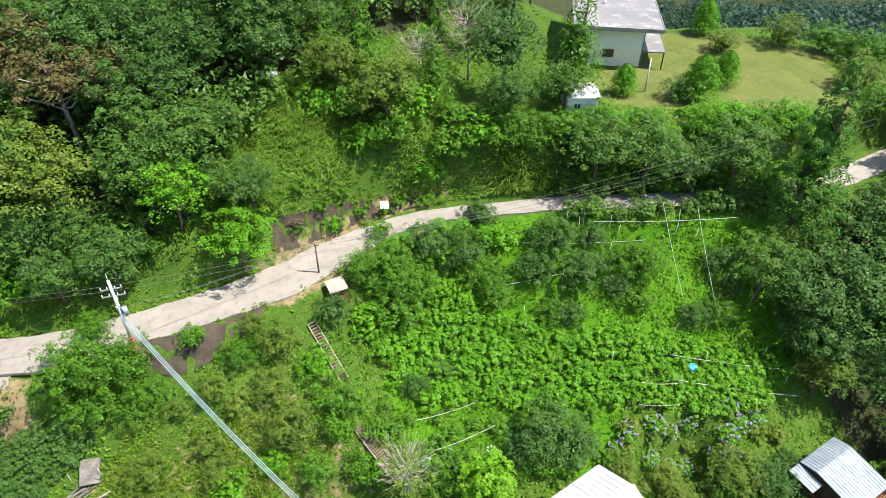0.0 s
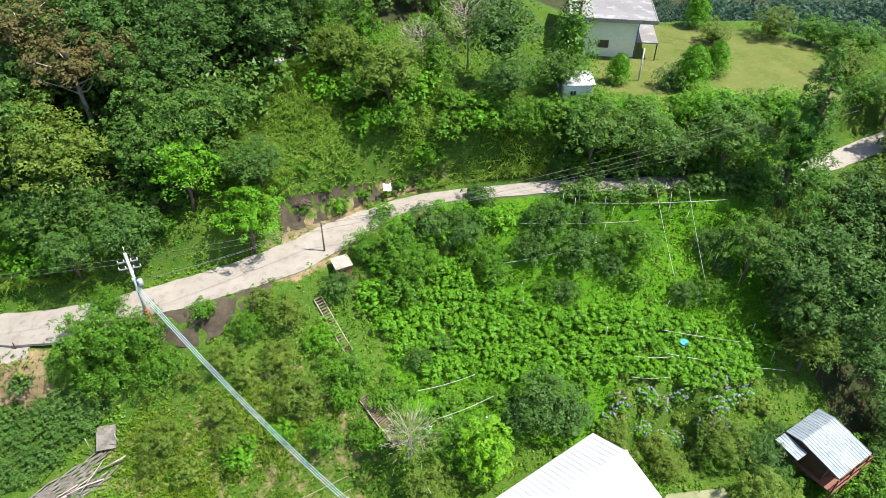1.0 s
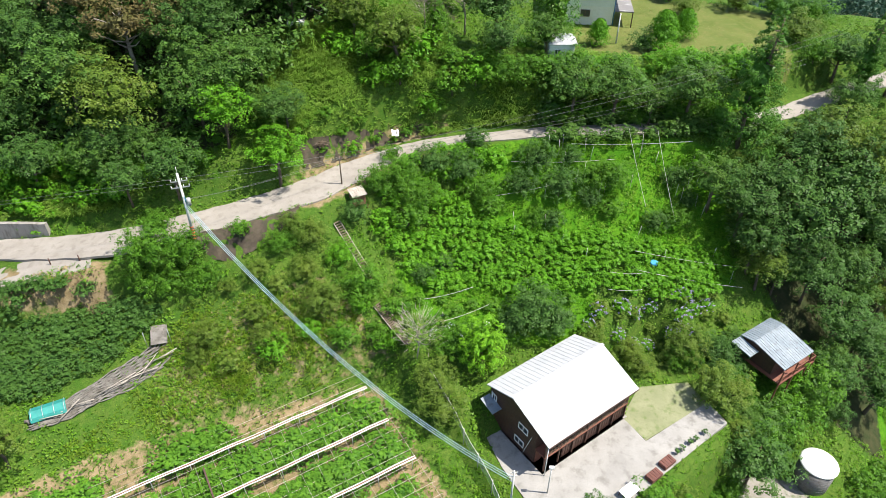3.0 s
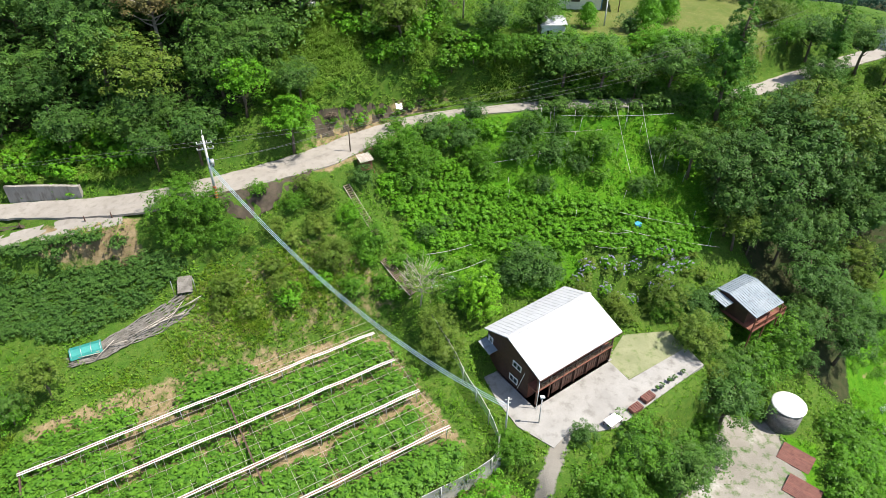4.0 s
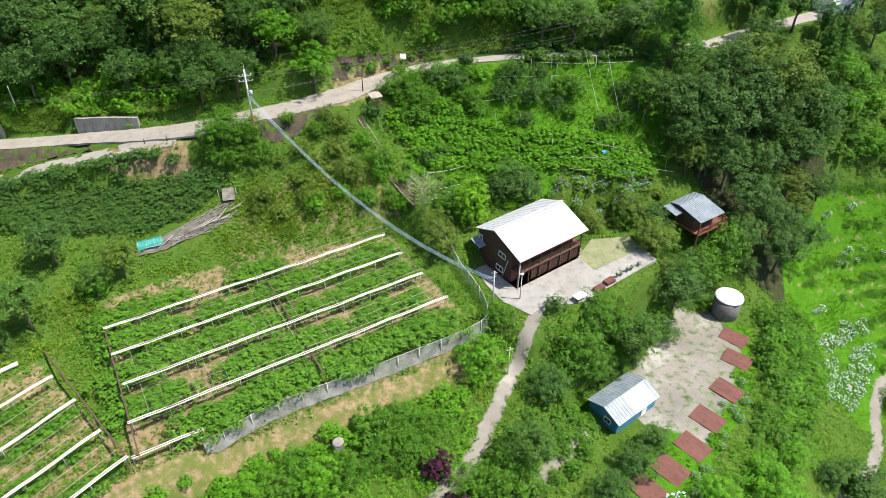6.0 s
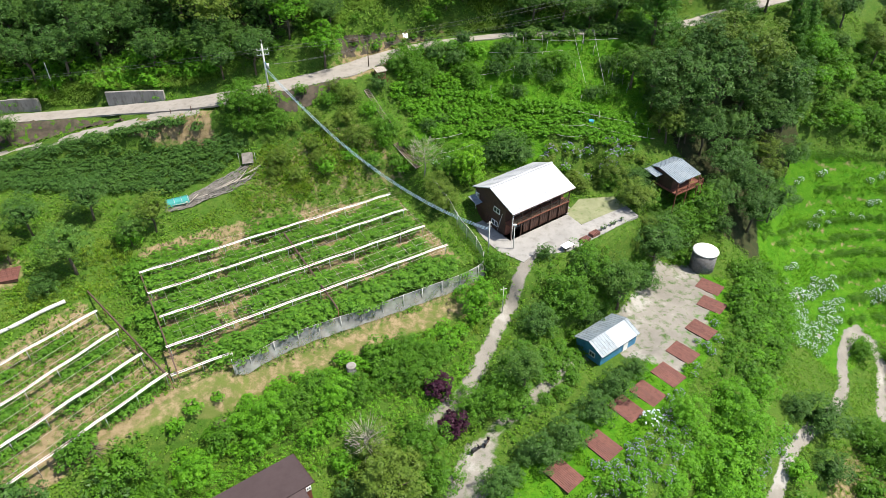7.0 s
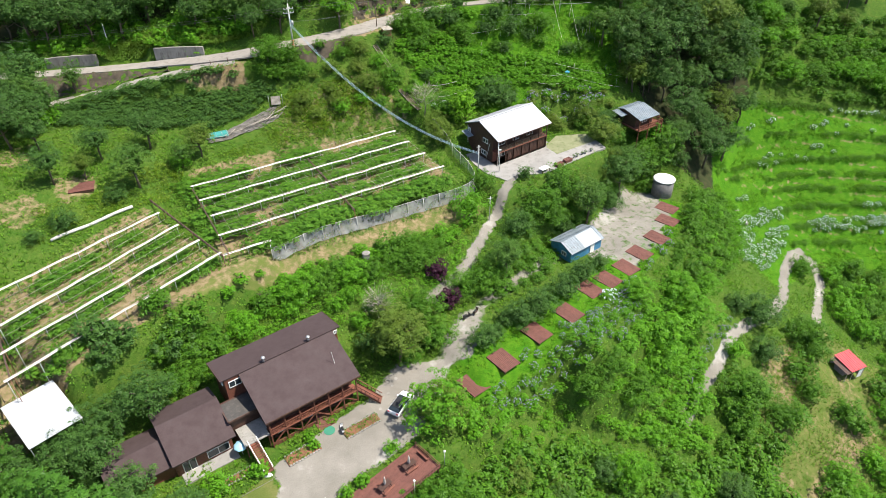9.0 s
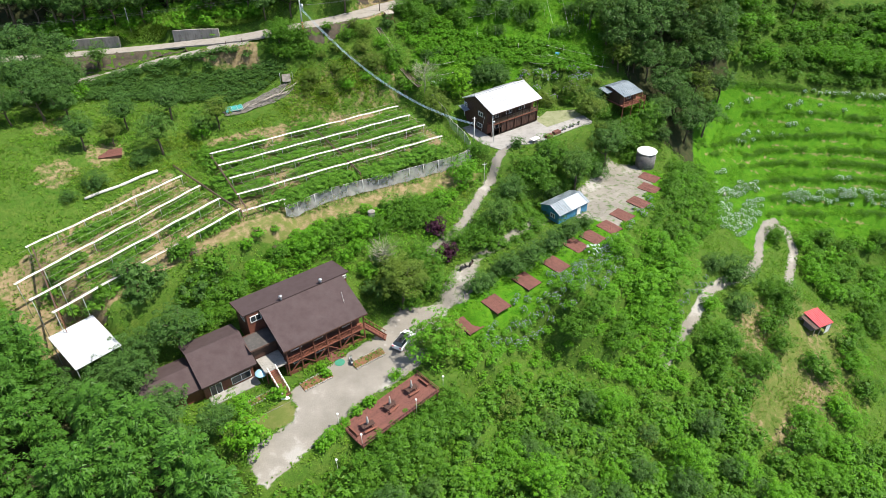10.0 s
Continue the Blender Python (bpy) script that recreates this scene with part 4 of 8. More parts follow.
SINGLE["below road"] = {
    "thick": [(-35.0, 41.5, 1.0), (-31.1, 42.2, 0.98), (-28.8, 40.4, 0.75), (-33.0, 39.6, 0.84), (-36.3, 40.0, 0.6), (-10.4, 42.3, 0.92), (-20.4, 44.9, 0.58), (-35.1, 45.9, 0.58)],
    "thickf": [(-13.1, 45.3, 0.64)],
    "thicko": [(-27.5, 35.0, 0.73), (-20.9, 35.7, 0.62), (-14.9, 39.6, 0.94), (-17.1, 42.8, 0.72), (-16.9, 46.4, 0.83), (-22.7, 41.8, 0.61), (-19.6, 47.4, 0.49), (-1.4, 33.1, 0.87), (-0.3, 29.9, 1.05), (-28.2, 33.2, 0.45)],
    "thickd": [(-12.1, 50.6, 0.81)],
    "bush": [(-25.0, 45.4, 0.63), (-12.2, 37.1, 0.88), (-8.7, 38.6, 0.72)],
    "bare": [(-3.6, 36.2, 1.03)],
}
SINGLE["middle"] = {
    "thickf": [(-13.4, -6.1, 0.81), (-21.2, -9.9, 0.97), (-28.4, -16.5, 0.78), (5.1, 11.2, 1.1), (43.2, -1.0, 1.6), (37.1, -7.2, 1.52), (40.3, 0.4, 1.24), (48.3, 7.4, 1.04), (32.3, -4.8, 0.84), (35.4, -10.6, 1.08), (0.0, -29.7, 1.46)],
    "thick": [(-10.6, -4.9, 0.73), (-18.2, -8.4, 0.86), (-33.0, -18.5, 0.69), (-35.3, -21.1, 0.92), (-38.6, -23.2, 0.6), (-3.5, -1.9, 0.91), (-6.9, -2.6, 0.74), (-1.4, 1.0, 0.73), (-5.4, 1.6, 0.73), (7.2, 17.7, 0.73), (22.0, 19.6, 1.16), (18.0, 14.1, 1.27), (9.8, 9.6, 0.98), (7.5, -3.8, 1.1), (4.0, -4.9, 0.84), (25.8, -17.9, 0.83), (30.5, -16.3, 1.13), (22.4, -20.2, 0.94), (51.9, -9.8, 1.37), (70.7, 5.6, 1.39), (51.4, -14.6, 1.08)],
    "bush": [(-16.1, -5.0, 1.06), (-8.4, 0.2, 1.1), (-26.5, -12.4, 1.0), (-37.1, -20.7, 0.93), (9.5, 13.0, 1.07), (78.0, 26.5, 1.63), (11.9, 13.4, 1.06)],
    "oak": [(27.7, 17.8, 1.45), (10.9, -1.4, 1.16)],
    "laurel": [(36.0, 28.3, 1.02)],
    "thickd": [(15.5, 19.6, 0.67), (13.6, 8.4, 1.19), (33.5, 23.9, 1.03), (22.4, 14.5, 0.97), (6.7, -16.4, 0.97), (10.4, -11.7, 0.7), (12.4, -11.7, 1.09), (15.9, -9.5, 1.17), (19.9, -5.2, 1.09), (23.7, -0.8, 1.1), (27.1, 3.5, 0.79), (8.6, -14.6, 0.6), (60.6, 6.7, 1.74), (56.0, 7.7, 0.99), (59.3, -1.1, 1.27)],
    "thicko": [(-6.3, -14.7, 1.44), (-2.8, -12.4, 0.98), (-8.8, -12.6, 0.72), (-11.0, -16.4, 0.53)],
    "bushf": [(52.4, -2.8, 1.13), (-24.5, -10.3, 0.91)],
}
SINGLE["near lodge"] = {
    "laurel": [(-37.5, -30.8, 1.07), (-40.8, -32.8, 0.85), (-43.4, -35.4, 0.83), (-43.4, -36.2, 0.62)],
    "thick": [(-35.4, -25.8, 0.86), (-33.2, -23.7, 0.61)],
    "bushd": [(-36.3, -30.1, 0.97)],
}
SINGLE["east orchard"] = {
    "bush": [(56.0, -9.4, 1.77), (59.1, -11.3, 1.62), (53.8, -8.8, 1.48), (69.9, 7.0, 1.9), (71.7, 3.6, 1.78), (65.8, -2.2, 1.4), (67.2, -5.4, 1.69), (61.5, -11.6, 1.48), (57.0, -16.4, 1.3), (73.9, -7.7, 1.39), (76.1, -9.2, 1.23), (85.0, -0.1, 1.46), (84.7, -9.9, 1.4), (96.9, 9.9, 1.9), (76.1, -23.9, 1.43), (65.8, -23.6, 1.55)],
    "bushf": [(68.3, -19.5, 1.88), (69.7, -22.4, 1.9), (76.2, -15.4, 1.34), (78.0, -17.6, 1.63), (84.3, -4.6, 1.9), (73.3, -24.5, 1.56), (66.1, -29.0, 1.9), (70.3, -29.3, 1.79), (76.0, -29.0, 1.53)],
    "bushd": [(51.4, -31.3, 1.9), (53.9, -33.7, 1.71)],
}
SINGLE["lodge yard"] = {
    "ball": [(-16.9, -32.6, 1.18), (-16.0, -33.7, 1.04), (-22.0, -37.5, 1.54), (-9.1, -39.1, 1.24), (-14.6, -46.4, 1.31), (-12.4, -43.6, 0.85), (-23.1, -37.9, 0.9)],
    "bushf": [(-26.8, -40.2, 0.89), (-24.1, -46.0, 1.48), (-13.7, -45.2, 0.73), (-5.9, -34.2, 0.56), (-10.9, -40.8, 0.48), (-12.2, -42.7, 0.42)],
    "laurel": [(-33.9, -48.2, 1.0), (-35.6, -42.7, 0.7), (-28.4, -44.6, 0.72)],
    "thickd": [(-41.3, -39.8, 1.08)],
    "purple": [(-0.5, -3.6, 1.14), (1.6, -7.7, 1.0)],
    "bare": [(-9.0, -13.0, 0.9)],
}
SINGLE["east wood"] = {
    "laurel": [(39.3, 56.6, 1.35), (44.6, 60.2, 1.33), (40.6, 53.0, 1.2), (53.6, 61.2, 1.4), (47.9, 55.7, 1.45), (63.9, 57.7, 1.15), (57.8, 59.6, 1.38), (48.8, 51.8, 1.2), (49.4, 65.1, 1.1), (52.0, 47.5, 1.2), (66.5, 63.0, 1.3), (57.5, 46.5, 1.1)],
    "oak": [(55.6, 55.5, 1.2), (64.8, 62.5, 1.25), (57.9, 52.8, 1.05), (44.2, 51.5, 0.95), (35.3, 58.7, 0.95), (60.5, 66.5, 1.2), (39.5, 35.5, 0.75), (43.0, 37.0, 0.8), (46.5, 39.5, 0.8), (36.5, 34.5, 0.62), (50.5, 43.5, 1.0)],
    "elder": [(59.9, 63.8, 1.5), (41.7, 51.3, 0.95), (53.5, 66.5, 1.1), (62.0, 54.0, 1.0)],
    "busho": [(33.0, 34.4, 2.2), (30.1, 41.5, 2.0)],
}
SINGLE["west orchard"] = {
    "laurel": [(-60.7, 16.8, 0.86), (-53.7, 21.3, 0.76), (-65.0, 7.9, 0.88), (-71.6, 17.2, 0.86), (-74.4, 22.2, 0.94), (-83.4, 50.0, 1.03)],
    "oak": [(-52.1, 10.6, 0.92), (-46.6, 17.1, 0.78), (-77.6, 28.7, 0.92)],
    "elder": [(-61.0, 10.7, 0.6), (-44.2, 20.5, 0.68)],
    "thickd": [(-54.4, 6.7, 0.85), (-59.5, -1.2, 0.95), (-62.8, -5.0, 0.6)],
    "bushf": [(-74.0, 25.8, 1.39), (-47.0, 17.6, 1.08)],
}
SINGLE["beside the lodge"] = {
    "elder": [(-5.8, -19.2, 1.19)],
    "thick": [(-2.5, -11.1, 1.1), (-0.6, -15.0, 0.9), (-4.5, -18.7, 0.64)],
    "thickd": [(-9.5, -11.9, 0.84)],
    "thicko": [(0.7, -29.0, 1.32)],
    "bushf": [(-13.8, -9.9, 0.91), (-11.7, -14.5, 0.88), (-15.1, -7.2, 0.81), (-15.8, -11.6, 0.79), (-22.5, -12.9, 0.89)],
    "bushd": [(-11.0, -16.6, 0.88)],
}
SINGLE["under the hut"] = {
    "thick": [(42.4, 38.7, 0.95), (45.5, 39.4, 0.95), (48.8, 41.2, 0.78), (39.6, 38.3, 0.85), (50.7, 44.4, 0.79)],
}
for zone in SINGLE.values():
    for key, places in zone.items():
        for x, y, size in places:
            put(key if key in PROTO else key + random.choice("ab"), x, y, size)

# ---- woods, thickets and beds ----
BROAD = ["oaka", "oakb", "laurela", "laurelb", "laurela", "laurelb"]
grove([(-112, 50), (-82, 50), (-62, 51), (-50, 51), (-48, 62), (-48, 78), (-105, 78)], 4.4, BROAD, 0.95, 1.4)
grove([(-48, 64), (-30, 66), (-20, 72), (-12, 82), (0, 92), (-6, 106), (-48, 104)], 4.0, BROAD, 0.85, 1.3)
grove([(2, 94), (10, 104), (18, 112), (-6, 118)], 6.5, BROAD, 1.0, 1.5)
grove([(58, 66), (70, 72), (112, 84), (112, 98), (82, 96), (82, 84), (70, 80), (58, 86)], 5.0, ["oaka", "oakb", "laurela", "eldera", "cedara"], 0.7, 1.05)
grove([(44, 54), (50, 40), (58, 38), (64, 44), (70, 54), (70, 62), (62, 70), (50, 66)], 5.5, ["oaka", "oakb", "laurela", "laurelb", "eldera"], 0.7, 1.0)
grove([(-80, -30), (-62, -33), (-55, -36), (-50, -40.5), (-44, -43), (-38, -45.5), (-33, -46.5), (-25, -53), (-22, -58), (-22, -62), (-80, -62)], 3.2, ["cedara", "cedarb"], 0.8, 1.15)
grove([(-16, -53), (-6, -50), (5, -40), (12, -32), (28, -26), (46, -28), (62, -34), (60, -58), (-18, -60)], 5.4, ["thick", "thickf", "thickd", "thick", "thicko", "mapleb"], 0.6, 0.95)
grove([(-14, -52), (-4, -48), (6, -38), (13, -31), (28, -25), (46, -25), (58, -30), (58, -56), (-16, -58)], 6.2, ["oaka", "laurela", "thickd", "oakb", "laurelb"], 0.45, 0.75)
bed("valley_thicket", "dense leafy thicket filling the valley side below the lodge", [(-18, -51), (-8, -48.5), (3, -38.5), (9, -31), (24, -24), (44, -22), (50, -12), (56, -20), (60, -28), (72, -30), (92, -14), (96, -30), (80, -60), (-20, -62)], 2.5, GREEN, 1.2, 2.2, flat=1.0, leaf_size=0.3)
grove([(-100, 8), (-76, 12), (-74, 22), (-70, 38), (-100, 38)], 5.0, BROAD, 0.8, 1.2)
grove([(16.7, 43.0), (22.4, 44.8), (27.7, 47.0), (34.8, 48.6), (36.0, 46.4), (31.0, 43.9), (29.6, 41.9), (25.7, 42.4), (21.9, 42.1), (17.2, 40.5)], 1.7, ["hydb"], 0.85, 1.2)
bed("flower_greens", "dull green leaves between the hydrangeas behind the house", [(16, 43.2), (22.4, 45.2), (34.8, 49), (36.5, 46), (31, 43), (29.6, 40.5), (21.9, 40.5), (17, 39.5)], 1.9, OLIVE, 0.7, 1.1)
grove([(-4, 39), (6, 42), (12, 44), (10, 41), (0, 38)], 1.6, ["hydw"], 0.6, 0.9)
grove([(5.5, -25.8), (14.6, -15.3), (22.6, -10.5), (30.9, -4.0), (34.0, -5.5), (28.3, -13.1), (22.4, -18.1), (17.9, -19.4), (9.3, -26.0)], 1.15, ["hydb"], 0.5, 0.8)
bed("flower_greens", "fresh green leaves between the hydrangeas", [(3, -29), (9, -24), (14, -19.5), (22, -14), (28, -9), (33, -4), (36, -8), (29, -17), (20, -23), (10, -30), (5, -33)], 1.5, FRESH, 0.6, 0.95)
grove([(28.5, -3.2), (33.0, 4.0), (42.9, 16.2), (43.3, 12.5), (33.8, 0.5), (30.7, -4.8)], 1.3, ["hydb"], 0.5, 0.8)
grove([(41.0, -10.0), (47.4, -1.5), (54.4, 5.2), (55.0, 3.2), (48.3, -2.5), (43.1, -9.8)], 1.3, ["hydb"], 0.5, 0.8)
for drift in ([(64.4, 33.8), (62.4, 22.0), (65.9, 23.7), (67.3, 30.0), (67.1, 35.2)], [(65.7, 22.2), (68.2, 29.2), (73.8, 35.2), (77.7, 36.8), (76.1, 33.2), (69, 23)],
              [(67.8, 33.8), (72.2, 38.8), (78.1, 41.2), (77.1, 39.0), (69.1, 33.2)], [(83.2, 37.9), (85.2, 40.5), (89.2, 41.3), (91.2, 38.9), (85.9, 37.6)],
              [(91.5, 38.4), (93.5, 41.2), (102.7, 42), (102.4, 39.2), (95.7, 38.7)], [(104, 39.5), (104, 42), (122, 42.4), (122, 40)]):
    grove(drift, 1.2, ["hydw"], 0.75, 1.2)
grove([(73.0, 48.3), (75.8, 52.3), (80.1, 53.1), (80.4, 50.8), (74.5, 48.8)], 1.5, ["hydw"], 0.6, 1.0)
grove([(92.1, 61.2), (95.2, 62.3), (105.2, 62.6), (120, 62.6), (120, 61.6), (95.6, 61.2)], 1.4, ["hydw"], 0.7, 1.0)
for x, y in ((65.6, 38.5), (67, 39.3), (67.8, 39.9), (55.5, 32.8), (56.4, 33.6), (71.6, 55.2), (72.6, 55.9), (77.1, 57.5), (78, 57.9), (87.7, 54.4), (88.6, 54.7), (89.6, 54.8), (93.5, 56.8), (90.5, 58.6), (88.1, 57.6), (91.5, 59.2), (96.9, 59.2), (103.1, 58.5), (97.7, 43.2), (98.8, 43.4), (92.4, 53.5), (83.4, 52.2), (85.3, 51.7), (101, 43.6)):
    put("hydw", x, y, random.uniform(0.7, 1.1))
put("hydw", 27.0, -5.6, 1.4)
put("hydw", 28.2, -5.0, 1.2)
grove([(86, 4), (120, 8), (124, 30), (92, 24), (86, 14)], 4.6, ["busha", "bushb", "bushfa", "bushfb"], 0.8, 1.4)
grove([(84, 14), (124, 18), (124, 35), (88, 31), (85, 28)], 3.3, ["busha", "bushfa", "bushfb"], 0.9, 1.5)
grove([(70, 64), (124, 68), (124, 84), (72, 74)], 4.0, ["bushfa", "bushfb", "busha", "thickf"], 0.9, 1.4)
grove([(-26, 60), (-14, 66), (0, 72), (14, 74), (14, 80), (0, 88), (-14, 80), (-26, 72)], 9.0, ["busha", "bushfa", "bushfb"], 0.7, 1.1)
grove([(-46, -30), (-32, -22), (-32, -15), (-40, -18), (-50, -27)], 3.4, ["busha", "bushb", "bushda"], 0.8, 1.4)
grove([(-28, 40), (-12, 43), (-6, 38), (-12, 36), (-30, 30)], 3.8, ["bushoa", "bushob", "bushfa"], 0.6, 1.1)
bed("leafy_beds", "dense bright green leafy bushes in the hillside garden", [(-9, 50), (-3, 45), (16, 46), (30, 47), (38, 50), (38, 53), (20, 52.5), (6, 54), (-4, 57), (-9, 55)], 1.25, FRESH, 0.9, 1.3)
bed("leafy_beds", "low leafy bushes along the garden terrace", [(-10, 44), (0, 43.4), (16, 45), (17, 41), (4, 40), (-6, 39.4)], 1.6, GREEN, 0.7, 1.1)
bed("garden_shrubs", "mixed green shrubs in the upper garden", [(-8, 57), (2, 55), (6, 61), (-2, 62)], 1.7, FRESH, 1.0, 1.4)
bed("dark_creepers", "dense dark green creepers covering the field", [(-76, 30), (-68, 34.2), (-56, 36.2), (-46, 37.6), (-38.5, 38.6), (-33.6, 37.6), (-36.2, 34.2), (-39.6, 30.2), (-46, 27.4), (-59, 27), (-72, 26)], 1.0, DEEP, 0.75, 1.05, flat=0.75)
bed("slope_bushes", "mid-green shrubs between camping ground and flower terraces", [(51.5, 31.4), (60, 36), (62, 30), (59, 20), (52.2, 10.6), (40.5, 3.0), (39.5, 5.1), (46.8, 15.0), (48.5, 22)], 1.7, GREEN, 0.8, 1.5, flat=1.0)
bed("slope_bushes", "fresh green undergrowth on the eastern slope", [(60, 30), (64, 36), (64, 26), (56, 16), (48, 12), (47, 20), (51, 26)], 1.5, FRESH, 0.8, 1.2)
bed("slope_bushes", "fresh green undergrowth below the camping ground", [(24, -22), (44, -20), (46, -12), (42, 2), (37, -2), (28, -14)], 1.6, FRESH, 0.9, 1.5)
bed("slope_bushes", "dense mixed bushes above the flower terraces", [(71, 62.5), (90, 64), (126, 64.5), (128, 88), (72, 78), (68, 68)], 2.1, GREEN, 1.1, 1.9)
bed("slope_bushes", "mixed undergrowth below the lawn", [(12, 69), (40, 72), (48, 77), (40, 78), (26, 77), (20, 75), (14, 74)], 1.8, FRESH, 0.9, 1.4)
bed("bank_bushes", "fresh green undergrowth on the bank below the vine field", [(-32, -18), (-20, -10), (-8, -3), (2, 3), (5, 9), (-8, 2.5), (-22, -5), (-32, -10)], 1.7, FRESH, 0.7, 1.2)
bed("bank_weeds", "low bright green weeds covering the bank above the lodge", [(-36, -22), (-26, -15), (-12, -6), (1, 2), (4, 4), (3, -3), (-6, -9), (-12, -13), (-20, -18), (-32, -25)], 1.25, FRESH, 0.5, 0.85, flat=0.8, leaf_size=0.24, light=True)
bed("hut_bushes", "leafy bushes hiding the stilts of the hut", [(36, 33), (44, 36), (50, 41), (50, 45), (46, 40.5), (38, 35.8)], 1.6, GREEN, 1.4, 2.0)
bed("bank_scrub", "scrub hanging over the rock bank beside the road", [(2, 71), (0, 68.6), (-6, 66.2), (-12, 63.4), (-19, 58.2), (-20, 60), (-12, 65.5), (-4, 69)], 1.9, GREEN, 0.6, 1.0)
bed("wood_edge", "bright green bushes along the edge of the wood above the road", [(-90, 49.5), (-62, 50.2), (-48, 49.2), (-36, 51), (-30, 54), (-36, 55.5), (-60, 55), (-90, 55)], 2.0, FRESH, 0.9, 1.7, flat=1.1)
bed("wood_understorey", "leafy understorey between the trees of the wood", [(-86, 55), (-48, 54), (-34, 54), (-25, 60), (-21, 70), (-12, 82), (-2, 92), (-8, 104), (-60, 104), (-86, 80)], 2.2, WOODGREEN, 1.6, 2.8, flat=1.1, leaf_size=0.24, light=True)
bed("wall_scrub", "fresh scrub growing over the top of the concrete walls", [(-62, 47.6), (-62, 50), (-49, 50), (-49, 47.6)], 1.3, FRESH, 0.6, 1.0)
bed("wall_scrub", "scrub along the top of the farther concrete wall", [(-85, 47.7), (-85, 50), (-71, 50), (-71, 47.7)], 1.4, FRESH, 0.6, 1.0)
bed("wood_floor", "dark undergrowth at the edge of the wood above the road", [(-86, 51), (-48, 50.5), (-34, 51), (-25, 57), (-26, 66), (-48, 64), (-86, 60)], 2.3, GREEN, 0.9, 1.5)
bed("road_hedge", "dense dark bushes along the mountain road", [(13, 63), (24, 64), (42, 66), (46, 70), (40, 71), (24, 70), (13, 69), (13, 67), (24, 68), (40, 68.2), (42, 67), (24, 65.5), (13, 64.2)], 1.7, WOODGREEN, 1.1, 1.7)
bed("path_bushes", "dark undergrowth between footpath and yard wall", [(7, 1), (10, -5), (18, -2), (21, 10), (20, 13), (30, 23), (36, 28), (34, 28.5), (22, 19), (14, 13), (11, 4)], 1.7, GREEN, 0.8, 1.2)
bed("terrace_plants", "rows of dark plants along the terrace edges", [(58, 30), (66, 24), (124, 30), (124, 66), (70, 66), (60, 50)], 0.6, GREEN, 0.42, 0.7, light=True, keep=lambda x, y: any(0.4 < y - np.interp(x, *zip(*line)) < 1.3 and x > line[0][0] for line in TERRACES) and noise.noise(Vector((x * 0.09, y * 0.2, 5))) > -0.22)
grove([(16, 12), (19, 13), (26, 16.5), (31, 22), (37, 31.5), (44, 32.4), (43, 36), (37, 33), (33.5, 29.5), (27, 24), (20, 18.5), (14.5, 14.5)], 3.3, ["thick", "thickd", "thick", "thicko"], 0.6, 0.95)
for x, y, size in ((-44.6, -39.4, 0.72), (-49.6, -41.2, 0.66), (-40.6, -38.6, 0.8)):
    put("laurela", x, y, size)
put("cypress", 40.0, 65.6, 1.12)
for x, y, size in ((38, 34.6, 1.1), (40, 36.4, 1.35), (43.2, 38.2, 1.4), (46.4, 40.6, 1.4), (35, 37.5, 0.9)):
    put("thick", x, y, size)
for x, y in ((-8.6, -48.6), (-6, -46), (-3.4, -43.2), (-0.8, -40.6), (1.6, -38)):
    put("thick", x, y, random.uniform(1.05, 1.2))
for x, y in ((69.5, 71.5), (73, 74), (60, 76)):
    put("cypress", x, y, 0.7)

# vines under the rain covers, in rows with gaps
for k in range(5):
    for i in range(32):
        a, s = 1.0 + 1.3 * i, (-2.6, 2.7, 8.2, 14.2, 19.7)[k]
        x, y = -9.3 - 0.847 * a + 0.531 * s, 32.8 - 0.531 * a - 0.847 * s
        gap = noise.noise(Vector((x * 0.16, y * 0.16, 3.0)))
        if gap < -0.27 or (k == 0 and i < 8) or (k == 4 and i > 26):
            continue
        put("vine", x + random.uniform(-0.4, 0.4), y + random.uniform(-0.7, 0.7), random.uniform(0.95, 1.4), flat=0.72)
for k in range(4):
    for i in range(18):
        a, s = 1.5 + 1.6 * i, 2.9 + 5.4 * (k - 1)
        x, y = -44.5 - 0.56 * a + 0.79 * s, 2.0 - 0.83 * a - 0.61 * s
        if noise.noise(Vector((x * 0.2, y * 0.2, 9.0))) < -0.1:
            continue
        put("vine", x, y, random.uniform(0.6, 1.0), flat=0.95)

for key in PROTO:
    if key not in USED:
        for o in (*PROTO[key].children_recursive, PROTO[key]):
            bpy.data.objects.remove(o)

# ---- buildings ----
GLASS, _gt, _gb = nodes_of("window_glass")
_gb.inputs["Base Color"].default_value = (0.03, 0.04, 0.045, 1)
_gb.inputs["Roughness"].default_value = 0.08
_gb.inputs["Coat Weight"].default_value = 0.3


def roof_mesh(x0, x1, edges, thick=0.12):
    """A roof of straight slopes: edges are (y, z) from front eave over ridge to back eave."""
    bm = bmesh.new()
    top = [[bm.verts.new((x, y, z)) for x in (x0, x1)] for y, z in edges]
    low = [[bm.verts.new((x, y, z - thick)) for x in (x0, x1)] for y, z in edges]
    for i in range(len(edges) - 1):
        bm.faces.new((top[i][0], top[i][1], top[i + 1][1], top[i + 1][0]))
        bm.faces.new((low[i + 1][0], low[i + 1][1], low[i][1], low[i][0]))
        for k in (0, 1):
            bm.faces.new((low[i][k], top[i][k], top[i + 1][k], low[i + 1][k]))
    for i in (0, -1):
        bm.faces.new((low[i][0], low[i][1], top[i][1], top[i][0]))
    bmesh.ops.recalc_face_normals(bm, faces=list(bm.faces))
    return bm


